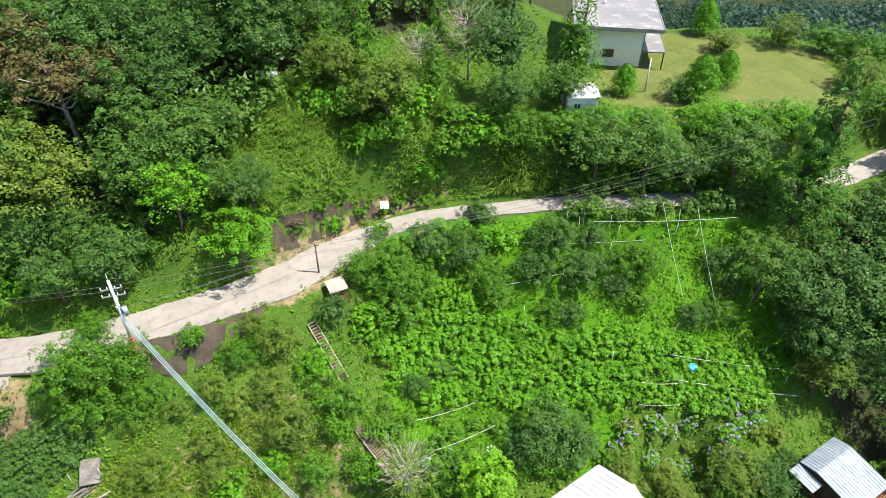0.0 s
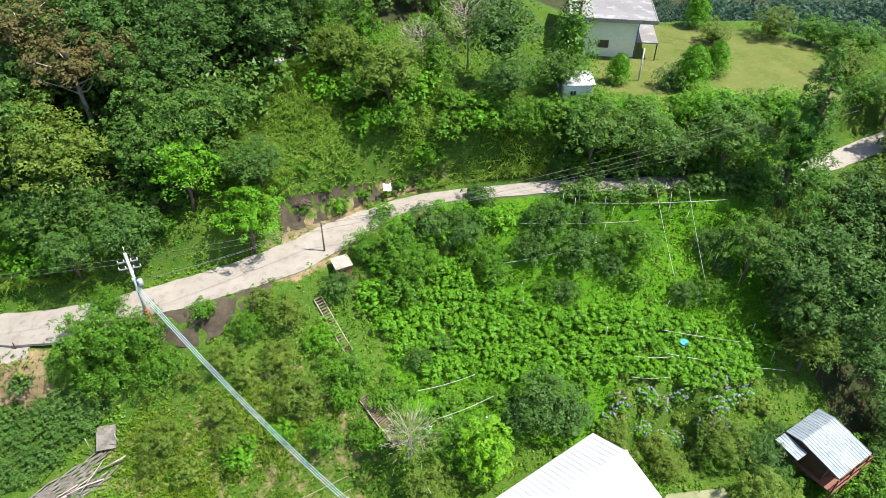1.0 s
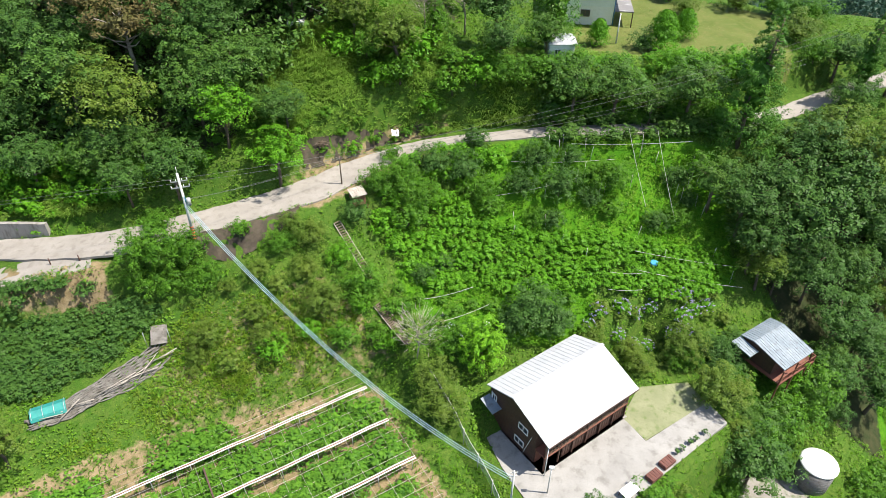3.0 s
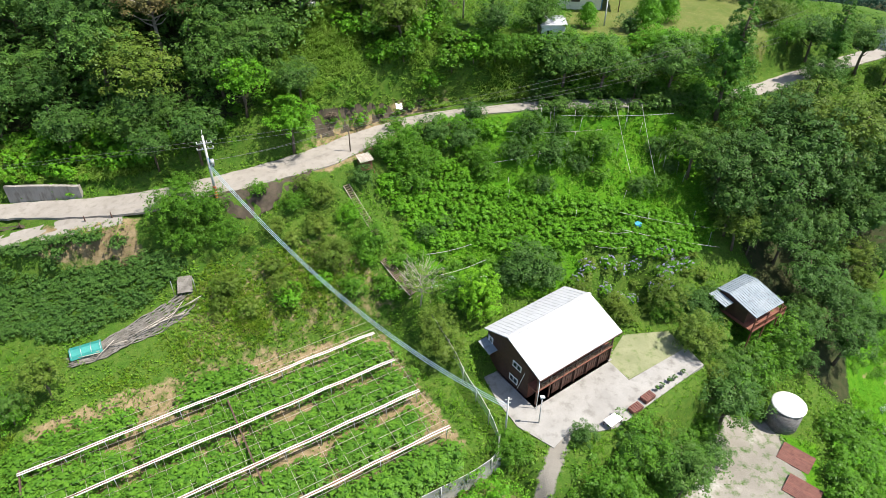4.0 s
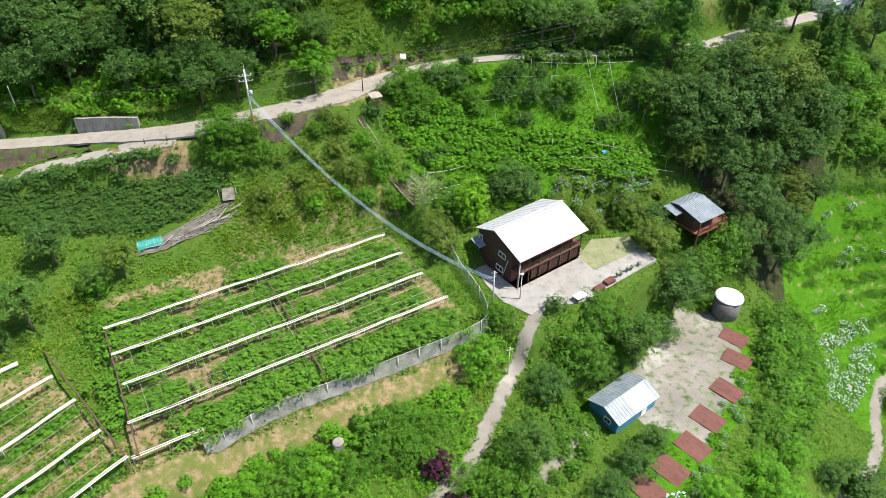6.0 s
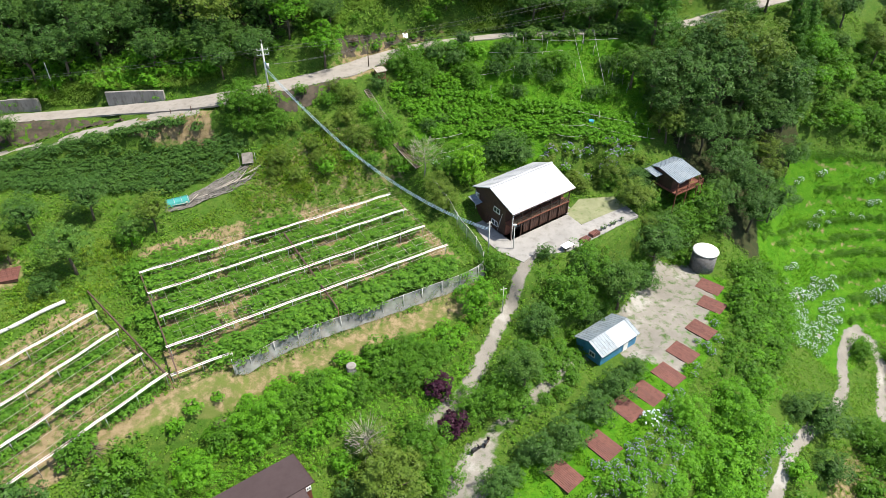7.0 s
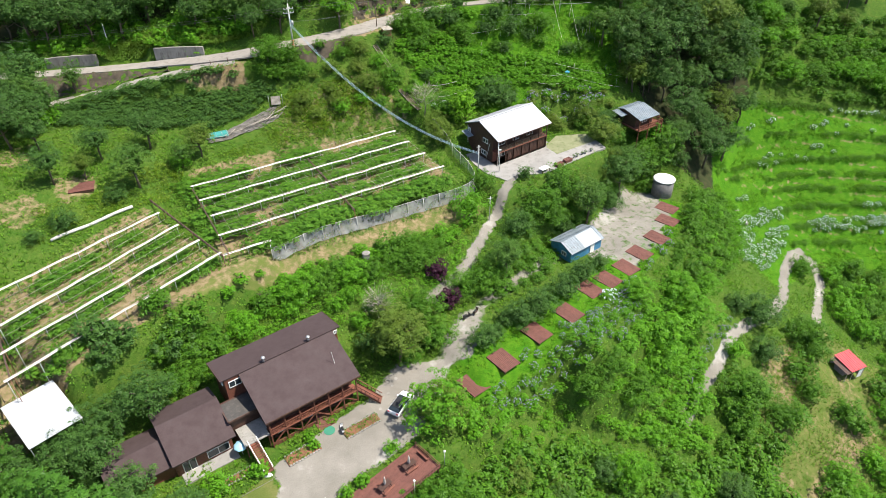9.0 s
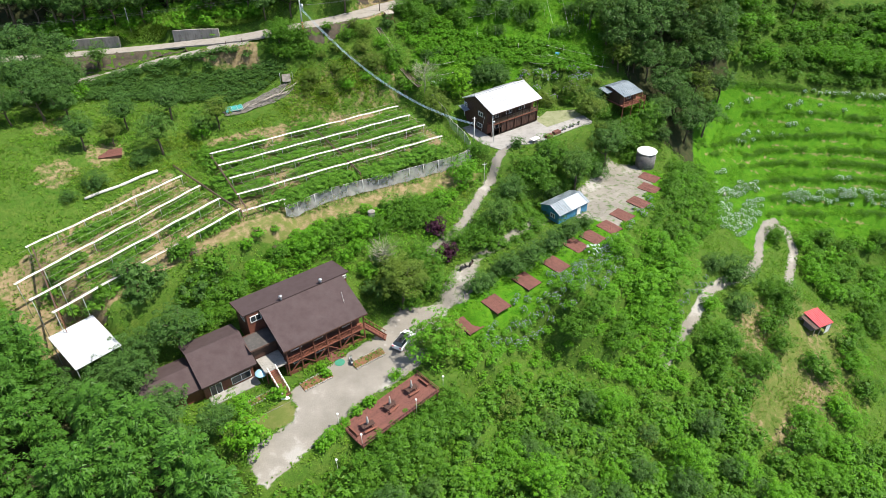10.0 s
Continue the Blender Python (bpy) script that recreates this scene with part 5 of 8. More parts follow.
def ribbed_roof(parent, material, x0, x1, edges, thick, gap, name="roof", label=""):
    """A sheet roof with its raised ribs as parts on it."""
    roof = part(name, roof_mesh(x0, x1, edges, thick), material, parent, label)
    n = max(2, int((x1 - x0) / gap))
    for i in range(n + 1):
        x = x0 + 0.03 + (x1 - x0 - 0.06) * i / n
        for (ya, za), (yb, zb) in zip(edges, edges[1:]):
            part("rib", beam(bmesh.new(), (x, ya, za + 0.02), (x, yb, zb + 0.02), 0.05, 0.05), material, roof)


def window(parent, m, w, h, name="window", frame_material=None):
    """A framed window in a wall: x across, y outwards, z up."""
    win = part(name, boxes(*[tuple(d) for d in ((-w / 2, -0.03, -h / 2, -w / 2 + 0.09, 0.06, h / 2), (w / 2 - 0.09, -0.03, -h / 2, w / 2, 0.06, h / 2), (-w / 2 + 0.09, -0.03, h / 2 - 0.09, w / 2 - 0.09, 0.06, h / 2),
                                                 (-w / 2 + 0.09, -0.03, -h / 2, w / 2 - 0.09, 0.06, -h / 2 + 0.09), (-0.04, -0.03, -h / 2 + 0.09, 0.04, 0.06, h / 2 - 0.09))]), frame_material or WHITE_PAINT, parent)
    win.matrix_basis = m
    for s in (-1, 1):
        x0, x1 = sorted((s * 0.04, s * (w / 2 - 0.09)))
        part("pane", boxes((x0, -0.01, -h / 2 + 0.09, x1, 0.02, h / 2 - 0.09)), GLASS, win)
    return win


def railing(parent, a, b, height=0.95, gap=0.22, material=None, thick=0.05):
    """A railing from a to b with balusters."""
    bm = bmesh.new()
    a, b = Vector(a), Vector(b)
    up = Vector((0, 0, 1))
    beam(bm, a + up * height, b + up * height, 0.09, 0.06)
    beam(bm, a + up * 0.12, b + up * 0.12, 0.06, 0.05)
    n = max(2, int((b - a).length / gap))
    for i in range(n + 1):
        p = a.lerp(b, i / n)
        beam(bm, p + up * 0.12, p + up * height, thick)
    return part("railing", bm, material or RED_WOOD, parent)


def stairs(parent, top, foot, width, material, rail=None):
    """A flight of wooden stairs between two places."""
    top, foot = Vector(top), Vector(foot)
    flat = Vector((foot.x - top.x, foot.y - top.y, 0))
    side = Vector((-flat.y, flat.x, 0)).normalized() * width / 2
    for s in (-1, 1):
        part("stringer", beam(bmesh.new(), top + side * s, foot + side * s, 0.07, 0.3), material, parent)
        if rail:
            bm = beam(bmesh.new(), top + side * s + Vector((0, 0, 0.9)), foot + side * s + Vector((0, 0, 0.9)), 0.08, 0.08)
            for k in range(6):
                p = top.lerp(foot, (k + 0.5) / 6) + side * s
                beam(bm, p, p + Vector((0, 0, 0.9)), 0.06)
            part("stair_rail", bm, rail, parent)
    n = max(4, int((top.z - foot.z) / 0.18))
    for k in range(n):
        p = top.lerp(foot, (k + 0.5) / n)
        part("tread", beam(bmesh.new(), p - side, p + side, 0.3, 0.05), material, parent)


def gable_walls(x0, x1, y0, y1, edges, foot=-0.6):
    """A closed body under a gabled roof: edges as for roof_mesh."""
    bm = bmesh.new()
    line = [(y0, foot)] + [(min(max(y, y0), y1), z) for y, z in edges] + [(y1, foot)]
    rings = [[bm.verts.new((x, y, z)) for y, z in line] for x in (x0, x1)]
    bm.faces.new(rings[0][::-1])
    bm.faces.new(rings[1])
    for k in range(len(line)):
        j = (k + 1) % len(line)
        bm.faces.new((rings[0][k], rings[0][j], rings[1][j], rings[1][k]))
    bmesh.ops.recalc_face_normals(bm, faces=list(bm.faces))
    return bm


def white_house():
    h = thing("wooden_house", "two-storey dark brown wooden house with a white sheet roof", "house", at=pose(13.0, 31.55, 17.3, 0, 0, 37))
    edges = [(-5.1, 5.3), (0.8, 7.35), (5.1, 5.5)]
    part("roof", roof_mesh(-6.8, 6.8, edges, 0.14), WHITE_TIN, h)
    for k in range(1, 22):
        x = -6.8 + 13.6 * k / 22
        for (ya, za), (yb, zb) in zip(edges, edges[1:]):
            part("seam", beam(bmesh.new(), (x, ya, za + 0.012), (x, yb, zb + 0.012), 0.05, 0.04), WHITE_TIN, h)
    part("ridge_cap", beam(bmesh.new(), (-6.85, 0.8, 7.4), (6.85, 0.8, 7.4), 0.4, 0.06), WHITE_TIN, h)
    part("gutter", beam(bmesh.new(), (-6.8, -5.12, 5.2), (6.8, -5.12, 5.2), 0.12, 0.1), DARK_WOOD, h)
    body = [(-3.0, 5.2), (0.8, 7.1), (4.6, 5.35)]
    part("wall", gable_walls(-6.5, 6.4, -3.0, 4.6, body), DARK_WOOD, h)
    for x, out in ((-6.5, -1), (6.4, 1)):
        bm = bmesh.new()
        z = 0.1
        while z < 6.8:
            half0, half1 = (-2.98, 4.58) if z < 5 else (-3.0 + (z - 4.9) * 2.05, 4.6 - (z - 5.0) * 2.2)
            if half1 - half0 > 0.3:
                xa, xb = sorted((x, x + out * 0.04))
                box(bm, xa, half0, z, xb, half1, z + 0.19)
            z += 0.22
        part("cladding", bm, DARK_WOOD, h)
    part("footing", boxes((-6.7, -4.7, -0.5, 6.6, 4.8, 0.12)), OLD_WALL, h, "pale concrete footing")
    part("gallery_floor", boxes((-6.5, -4.55, 2.45, 6.4, -3.0, 2.6)), RED_WOOD, h)
    for k in range(7):
        x = -6.35 + 12.6 * k / 6
        part("post", boxes((x - 0.08, -4.5, 0.1, x + 0.08, -4.34, 5.25)), DARK_WOOD, h)
    part("lower_screen", boxes((-3.6, -4.28, 0.1, 6.3, -4.2, 2.42)), DARK_WOOD, h)
    for k in range(24):
        x = -3.5 + 0.41 * k
        part("batten", boxes((x, -4.32, 0.14, x + 0.05, -4.28, 2.4)), DARK_WOOD, h)
    railing(h, (-6.4, -4.45, 2.6), (6.3, -4.45, 2.6), 0.95, 0.2, BARK)
    for k in range(4):
        x = -4.7 + 3.1 * k
        part("brace", beam(bmesh.new(), (x, -4.4, 2.65), (x + 1.1, -4.4, 3.5), 0.08), RED_WOOD, h)
    for y, z in ((-1.0, 3.9), (-0.6, 1.3), (3.9, 4.3)):
        window(h, Matrix.Translation((-6.56, y, z)) @ pose(0, 0, 0, 0, 0, 90), 1.5 if y < 3 else 0.7, 0.95)
    for x in (-4.2, -0.6, 3.0):
        window(h, Matrix.Translation((x, -3.05, 3.8)) @ pose(0, 0, 0, 0, 0, 180), 1.6, 1.3)
        window(h, Matrix.Translation((x + 0.8, -3.05, 1.3)) @ pose(0, 0, 0, 0, 0, 180), 1.5, 1.2)
    part("door", boxes((-6.35, -3.08, 0.1, -5.45, -3.0, 2.1)), RED_WOOD, h)
    part("lean_to", roof_mesh(-7.9, -6.56, [(2.6, 3.6), (4.8, 4.1)], 0.06), GREY_TIN, h, "small grey lean-to roof")
    part("downpipe", tube(bmesh.new(), [(-6.6, -4.9, 5.1), (-6.6, -4.9, 0.0)], 0.05, 8), WHITE_PAINT, h)
    part("pipe", tube(bmesh.new(), [(-6.64, 4.3, 5.0), (-6.64, 4.3, 0.2)], 0.05, 8), WHITE_PAINT, h)
    part("stay", tube(bmesh.new(), [(-6.62, -1.4, 0.2), (-6.62, -2.4, 3.9)], 0.035, 6), WHITE_PAINT, h)


def yard_slab(name, corners, material, label, z, thick=0.5, category="paving"):
    bm = bmesh.new()
    top = [bm.verts.new((x, y, z)) for x, y in corners]
    low = [bm.verts.new((x, y, z - thick)) for x, y in corners]
    bm.faces.new(top)
    bm.faces.new(low[::-1])
    for k in range(len(top)):
        j = (k + 1) % len(top)
        bm.faces.new((top[k], low[k], low[j], top[j]))
    bmesh.ops.recalc_face_normals(bm, faces=list(bm.faces))
    bmesh.ops.triangulate(bm, faces=[f for f in bm.faces if len(f.verts) > 4])
    return tagged(part(name, bm, material), label, category, kind="structure")


def planter(x, y, turn, z, material, label, w=1.7, d=1.0):
    p = thing("planter_box", label, "planter", "planters along the yard wall", at=pose(x, y, z, 0, 0, turn))
    for name, dims in (("side", (-w / 2, -d / 2, 0, w / 2, -d / 2 + 0.06, 0.5)), ("side", (-w / 2, d / 2 - 0.06, 0, w / 2, d / 2, 0.5)), ("end", (-w / 2, -d / 2 + 0.06, 0, -w / 2 + 0.06, d / 2 - 0.06, 0.5)), ("end", (w / 2 - 0.06, -d / 2 + 0.06, 0, w / 2, d / 2 - 0.06, 0.5))):
        part(name, boxes(dims), material, p)
    for k in range(5):
        xx = -w / 2 + w * (k + 0.1) / 5
        part("slat", boxes((xx, -d / 2, 0.5, xx + w / 5 - 0.05, d / 2, 0.55)), material, p)
    return p


def white_house_yard():
    yard_slab("yard_1", [(6.2, 24.5), (8.3, 21.0), (12.2, 18.2), (14.2, 20.5), (17.6, 20.6), (19.8, 21.2), (32.6, 31.2), (31.2, 34.2), (22.6, 28.4), (20.0, 32.5), (21.5, 33.5), (19.5, 36.0), (4.2, 29.4)], PAVING, "pale stained concrete yard beside the house", 17.42)
    yard_slab("yard_2", [(20.05, 32.3), (22.63, 28.5), (31.1, 34.1), (29.6, 37.2), (23.4, 36.3), (21.6, 33.4)], MOSSY, "mossy pale green concrete slab beside the house", 17.40)
    for k, (x, y) in enumerate(((22.4, 23.8), (24.2, 25.5))):
        planter(x, y, 38, 17.42, DECK_RED, "low red-painted slatted wooden bench box")
    t = thing("work_table", "white-topped table at the yard's edge", "table", at=pose(19.3, 21.7, 17.42, 0, 0, 38))
    part("tabletop", bevelled(boxes((-1.0, -0.6, 0.72, 1.0, 0.6, 0.78)), 0.01), WHITE_PAINT, t)
    for x in (-0.9, 0.9):
        for y in (-0.5, 0.5):
            part("leg", boxes((x - 0.04, y - 0.04, 0, x + 0.04, y + 0.04, 0.72)), DARK_WOOD, t)
    for x, y, r in ((26.3, 27.3, 0.28), (27.4, 28.2, 0.22), (28.1, 28.6, 0.26), (25.6, 26.8, 0.2), (29.4, 29.6, 0.24)):
        pot = thing("flower_pot", "grey clay flower pot with a small plant on the yard wall", "pot", "pots on the yard wall", at=pose(x, y, 17.42))
        part("pot", tube(bmesh.new(), [(0, 0, 0), (0, 0, 0.34)], [r * 0.7, r], 10), OLD_WALL, pot)
        v, f = crown(8, 14, r, r, 0.12, 0.16, middle=0.5, low=-0.3)
        part("plant", raw_mesh("plant", v, f, DEEP), None, pot)


def lodge():
    h = thing("lodge", "large two-storey red-brown wooden lodge with a dark brown shingle roof", "house", at=pose(-10.2, -26.0, 8.1, 0, 0, 36.87))
    part("roof", roof_mesh(-13.95, -0.25, [(0, 5.4), (7.6, 8.1)], 0.16), BROWN_SHINGLE, h)
    part("back_roof", roof_mesh(-16.4, 0.95, [(7.3, 8.2), (12.9, 6.95)], 0.16), BROWN_SHINGLE, h)
    for x in (-16.42, 0.97):
        part("barge_board", beam(bmesh.new(), (x, 7.3, 8.1), (x, 12.9, 6.85), 0.05, 0.24), DARK_WOOD, h)
    part("fascia", boxes((-13.95, -0.06, 5.14, -0.25, -0.003, 5.36)), DARK_WOOD, h)
    for x in (-10.4, -3.85):
        v = part("roof_vent", tube(bmesh.new(), [(x, 7.35, 8.2), (x, 7.35, 8.75)], 0.16, 12), STEEL, h, "small bright metal roof vent")
        part("vent_cap", tube(bmesh.new(), [(x, 7.35, 8.75), (x, 7.35, 8.95), (x, 7.35, 9.05)], [0.3, 0.26, 0.1], 12), STEEL, v)
    part("aerial", beam(bmesh.new(), (-2.4, 3.0, 6.5), (-2.5, 3.3, 8.4), 0.035, 0.035), WHITE_PAINT, h)
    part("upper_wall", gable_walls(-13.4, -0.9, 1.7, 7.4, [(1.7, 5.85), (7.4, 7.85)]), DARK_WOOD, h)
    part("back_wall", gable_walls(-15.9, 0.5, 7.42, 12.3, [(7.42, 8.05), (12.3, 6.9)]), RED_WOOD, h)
    part("gallery_floor", boxes((-13.6, 0.25, 2.4, -0.7, 1.7, 2.55)), RED_WOOD, h)
    for k in range(7):
        x = -13.45 + 12.6 * k / 6
        part("post", boxes((x - 0.08, 0.28, -0.2, x + 0.08, 0.44, 5.5)), RED_WOOD, h)
    railing(h, (-13.5, 0.36, 2.55), (-0.8, 0.36, 2.55), 0.95, 0.19)
    for k in range(6):
        x0 = -13.45 + 12.6 * k / 6
        s = 1 if k % 2 else -1
        a, b = ((x0, 0.36, 0.5), (x0 + 2.1, 0.36, 2.35))
        if s > 0:
            a, b = (x0, 0.36, 2.35), (x0 + 2.1, 0.36, 0.5)
        part("brace", beam(bmesh.new(), a, b, 0.12), RED_WOOD, h)
    part("low_wall", boxes((-13.4, 0.45, -0.2, -7.6, 0.55, 0.65)), RED_WOOD, h)
    part("low_wall", boxes((-4.9, 0.45, -0.2, -0.9, 0.55, 0.65)), RED_WOOD, h)
    part("entrance_ramp", boxes((-7.5, -0.9, -0.1, -5.0, 1.6, 0.14)), DECK_RED, h)
    for x in (-11.5, -8.0, -3.0):
        window(h, Matrix.Translation((x, 1.64, 3.9)) @ pose(0, 0, 0, 0, 0, 180), 1.7, 1.3)
        window(h, Matrix.Translation((x, 1.64, 1.3)) @ pose(0, 0, 0, 0, 0, 180), 1.6, 1.2)
    window(h, Matrix.Translation((-15.96, 9.3, 6.6)) @ pose(0, 0, 0, 0, 0, 90), 1.6, 1.1)
    window(h, Matrix.Translation((-14.6, 7.36, 6.9)) @ pose(0, 0, 0, 0, 0, 180), 1.7, 1.1)
    window(h, Matrix.Translation((0.2, 7.36, 7.5)) @ pose(0, 0, 0, 0, 0, 180), 0.6, 0.6)
    part("flat_roof", boxes((-17.4, 3.6, 4.5, -13.45, 7.0, 4.65)), DARK_FELT, h, "small dark flat roof with a pale rim")
    part("rim", boxes((-17.45, 3.5, 4.5, -13.45, 3.6, 4.8), (-17.55, 3.6, 4.5, -17.4, 7.0, 4.8)), BEAM_BROWN, h)
    part("link_wall", boxes((-17.2, 4.0, -0.2, -13.45, 7.4, 4.5)), DARK_WOOD, h)
    part("side_deck", boxes((-16.9, 0.6, 2.4, -13.45, 3.9, 2.55)), OLD_WALL, h)
    for x, y in ((-16.7, 0.8), (-13.7, 0.8), (-16.7, 3.6)):
        part("post", boxes((x - 0.07, y - 0.07, -0.2, x + 0.07, y + 0.07, 2.4)), RED_WOOD, h)
    stairs(h, (-15.9, 0.6, 2.5), (-15.6, -2.9, 0.1), 1.2, RED_WOOD, WHITE_PAINT)
    stairs(h, (-0.6, 1.0, 2.5), (1.9, -1.3, 0.1), 1.1, RED_WOOD, RED_WOOD)


def annex():
    h = thing("annex", "low red-brown wooden annex with a dark brown roof beside the lodge", "house", at=pose(-10.2, -26.0, 8.1, 0, 0, 36.87))
    part("roof", roof_mesh(-25.3, -17.3, [(2.2, 3.5), (7.6, 5.6), (11.4, 4.3)], 0.16), BROWN_SHINGLE, h)
    part("west_roof", roof_mesh(-32.5, -25.2, [(2.9, 2.9), (6.4, 4.4), (10.0, 3.2)], 0.16), BROWN_SHINGLE, h)
    part("wall", gable_walls(-25.0, -17.7, 3.4, 10.4, [(3.4, 3.8), (7.6, 5.4), (10.4, 4.4)]), RED_WOOD, h)
    part("west_wall", gable_walls(-32.0, -25.02, 3.7, 9.5, [(3.7, 3.0), (6.4, 4.2), (9.5, 3.2)]), RED_WOOD, h)
    part("band", boxes((-25.0, 3.3, 1.95, -17.7, 3.397, 2.2)), DARK_WOOD, h)
    window(h, Matrix.Translation((-19.6, 3.36, 1.15)) @ pose(0, 0, 0, 0, 0, 180), 2.9, 1.3)
    window(h, Matrix.Translation((-23.3, 3.36, 1.05)) @ pose(0, 0, 0, 0, 0, 180), 1.7, 2.0, name="glass_door")
    part("step", boxes((-24.6, 1.6, -0.2, -17.6, 3.4, 0.12)), PAVING, h)
    part("fascia", boxes((-25.3, 2.23, 3.25, -17.3, 2.297, 3.5)), DARK_WOOD, h)


def picnic_deck():
    d = thing("terrace_deck", "brick-red planked terrace deck with a low railing", "deck", at=pose(-6.1, -39.9, 8.15, 0, 0, 44.5))
    for k in range(32):
        y = -2.4 + 4.8 * k / 32
        part("plank", boxes((-6.9, y + 0.008, 0.1, 6.9, y + 0.142, 0.16)), DECK_RED, d)
    part("joists", boxes(*[(x, -2.4, -0.1, x + 0.12, 2.4, 0.098) for x in (-6.8, -3.4, 0, 3.4, 6.68)]), DARK_WOOD, d)
    for x in (-6.6, -2.2, 2.2, 6.6):
        for y in (-2.25,):
            part("post", boxes((x - 0.08, y - 0.08, -4.5, x + 0.08, y + 0.08, 0.1)), DARK_WOOD, d)
    railing(d, (-6.85, -2.35, 0.16), (6.85, -2.35, 0.16), 0.6, 0.5, DECK_RED, 0.04)
    railing(d, (6.85, -2.3, 0.16), (6.85, 2.3, 0.16), 0.6, 0.5, DECK_RED, 0.04)
    railing(d, (-6.85, -2.3, 0.16), (-6.85, 2.3, 0.16), 0.6, 0.5, DECK_RED, 0.04)
    at = lambda x, y, turn=0: pose(-6.1, -39.9, 8.15 + 0.162, 0, 0, 44.5) @ pose(x, y, 0, 0, 0, turn)
    first = thing("picnic_table", "dark brown picnic table with benches and a furled white parasol", "table", "picnic tables on the deck", at=at(-4.4, -0.4, -10))
    for k in range(5):
        part("tabletop_board", boxes((-0.9, -0.4 + k * 0.16, 0.72, 0.9, -0.26 + k * 0.16, 0.77)), DARK_WOOD, first)
    for s in (-1, 1):
        part("bench_board", boxes((-0.9, s * 0.78 - 0.14, 0.42, 0.9, s * 0.78 + 0.14, 0.47)), RED_WOOD, first)
        part("trestle", beam(beam(beam(bmesh.new(), (s * 0.65, -0.75, 0.0), (s * 0.65, -0.2, 0.72), 0.08), (s * 0.65, 0.75, 0.0), (s * 0.65, 0.2, 0.72), 0.08), (s * 0.65, -0.9, 0.38), (s * 0.65, 0.9, 0.38), 0.08), DARK_WOOD, first)
    part("parasol_pole", tube(bmesh.new(), [(0, 0, 0.0), (0, 0, 1.3)], 0.025, 8), WHITE_PAINT, first)
    part("parasol_cloth", tube(bmesh.new(), [(0, 0, 1.05), (0, 0, 1.2), (0, 0, 2.1), (0, 0, 2.45)], [0.13, 0.19, 0.1, 0.02], 9), WHITE_FILM, first, "furled white parasol cloth")
    copy_thing(first, at(-0.1, 0.1, 8))
    copy_thing(first, at(4.0, 0.3, -4))
    for x, turn in ((6.3, 90), (-6.3, 90)):
        b = thing("bench", "red-brown wooden bench at the deck's end", "bench", "benches on the deck", at=at(x, 0.2, turn))
        part("seat", boxes((-0.9, -0.2, 0.4, 0.9, 0.2, 0.46)), RED_WOOD, b)
        part("backrest", boxes((-0.9, -0.25, 0.55, 0.9, -0.2, 0.85) if x > 0 else (-0.9, 0.2, 0.55, 0.9, 0.25, 0.85)), RED_WOOD, b)
        for s in (-0.75, 0.75):
            part("leg", boxes((s - 0.04, -0.2, 0, s + 0.04, 0.2, 0.4)), RED_WOOD, b)


def lamp_post(x, y, z, height=2.4, label="thin garden lamp post with a white globe"):
    p = thing("garden_lamp", label, "lamp", "garden lamps", at=pose(x, y, z))
    part("pole", tube(bmesh.new(), [(0, 0, -0.2), (0, 0, height)], 0.035, 8), POST_GREY, p)
    bm = bmesh.new()
    bmesh.ops.create_icosphere(bm, subdivisions=2, radius=0.17, matrix=Matrix.Translation((0, 0, height + 0.15)))
    part("globe", bm, WHITE_PAINT, p)


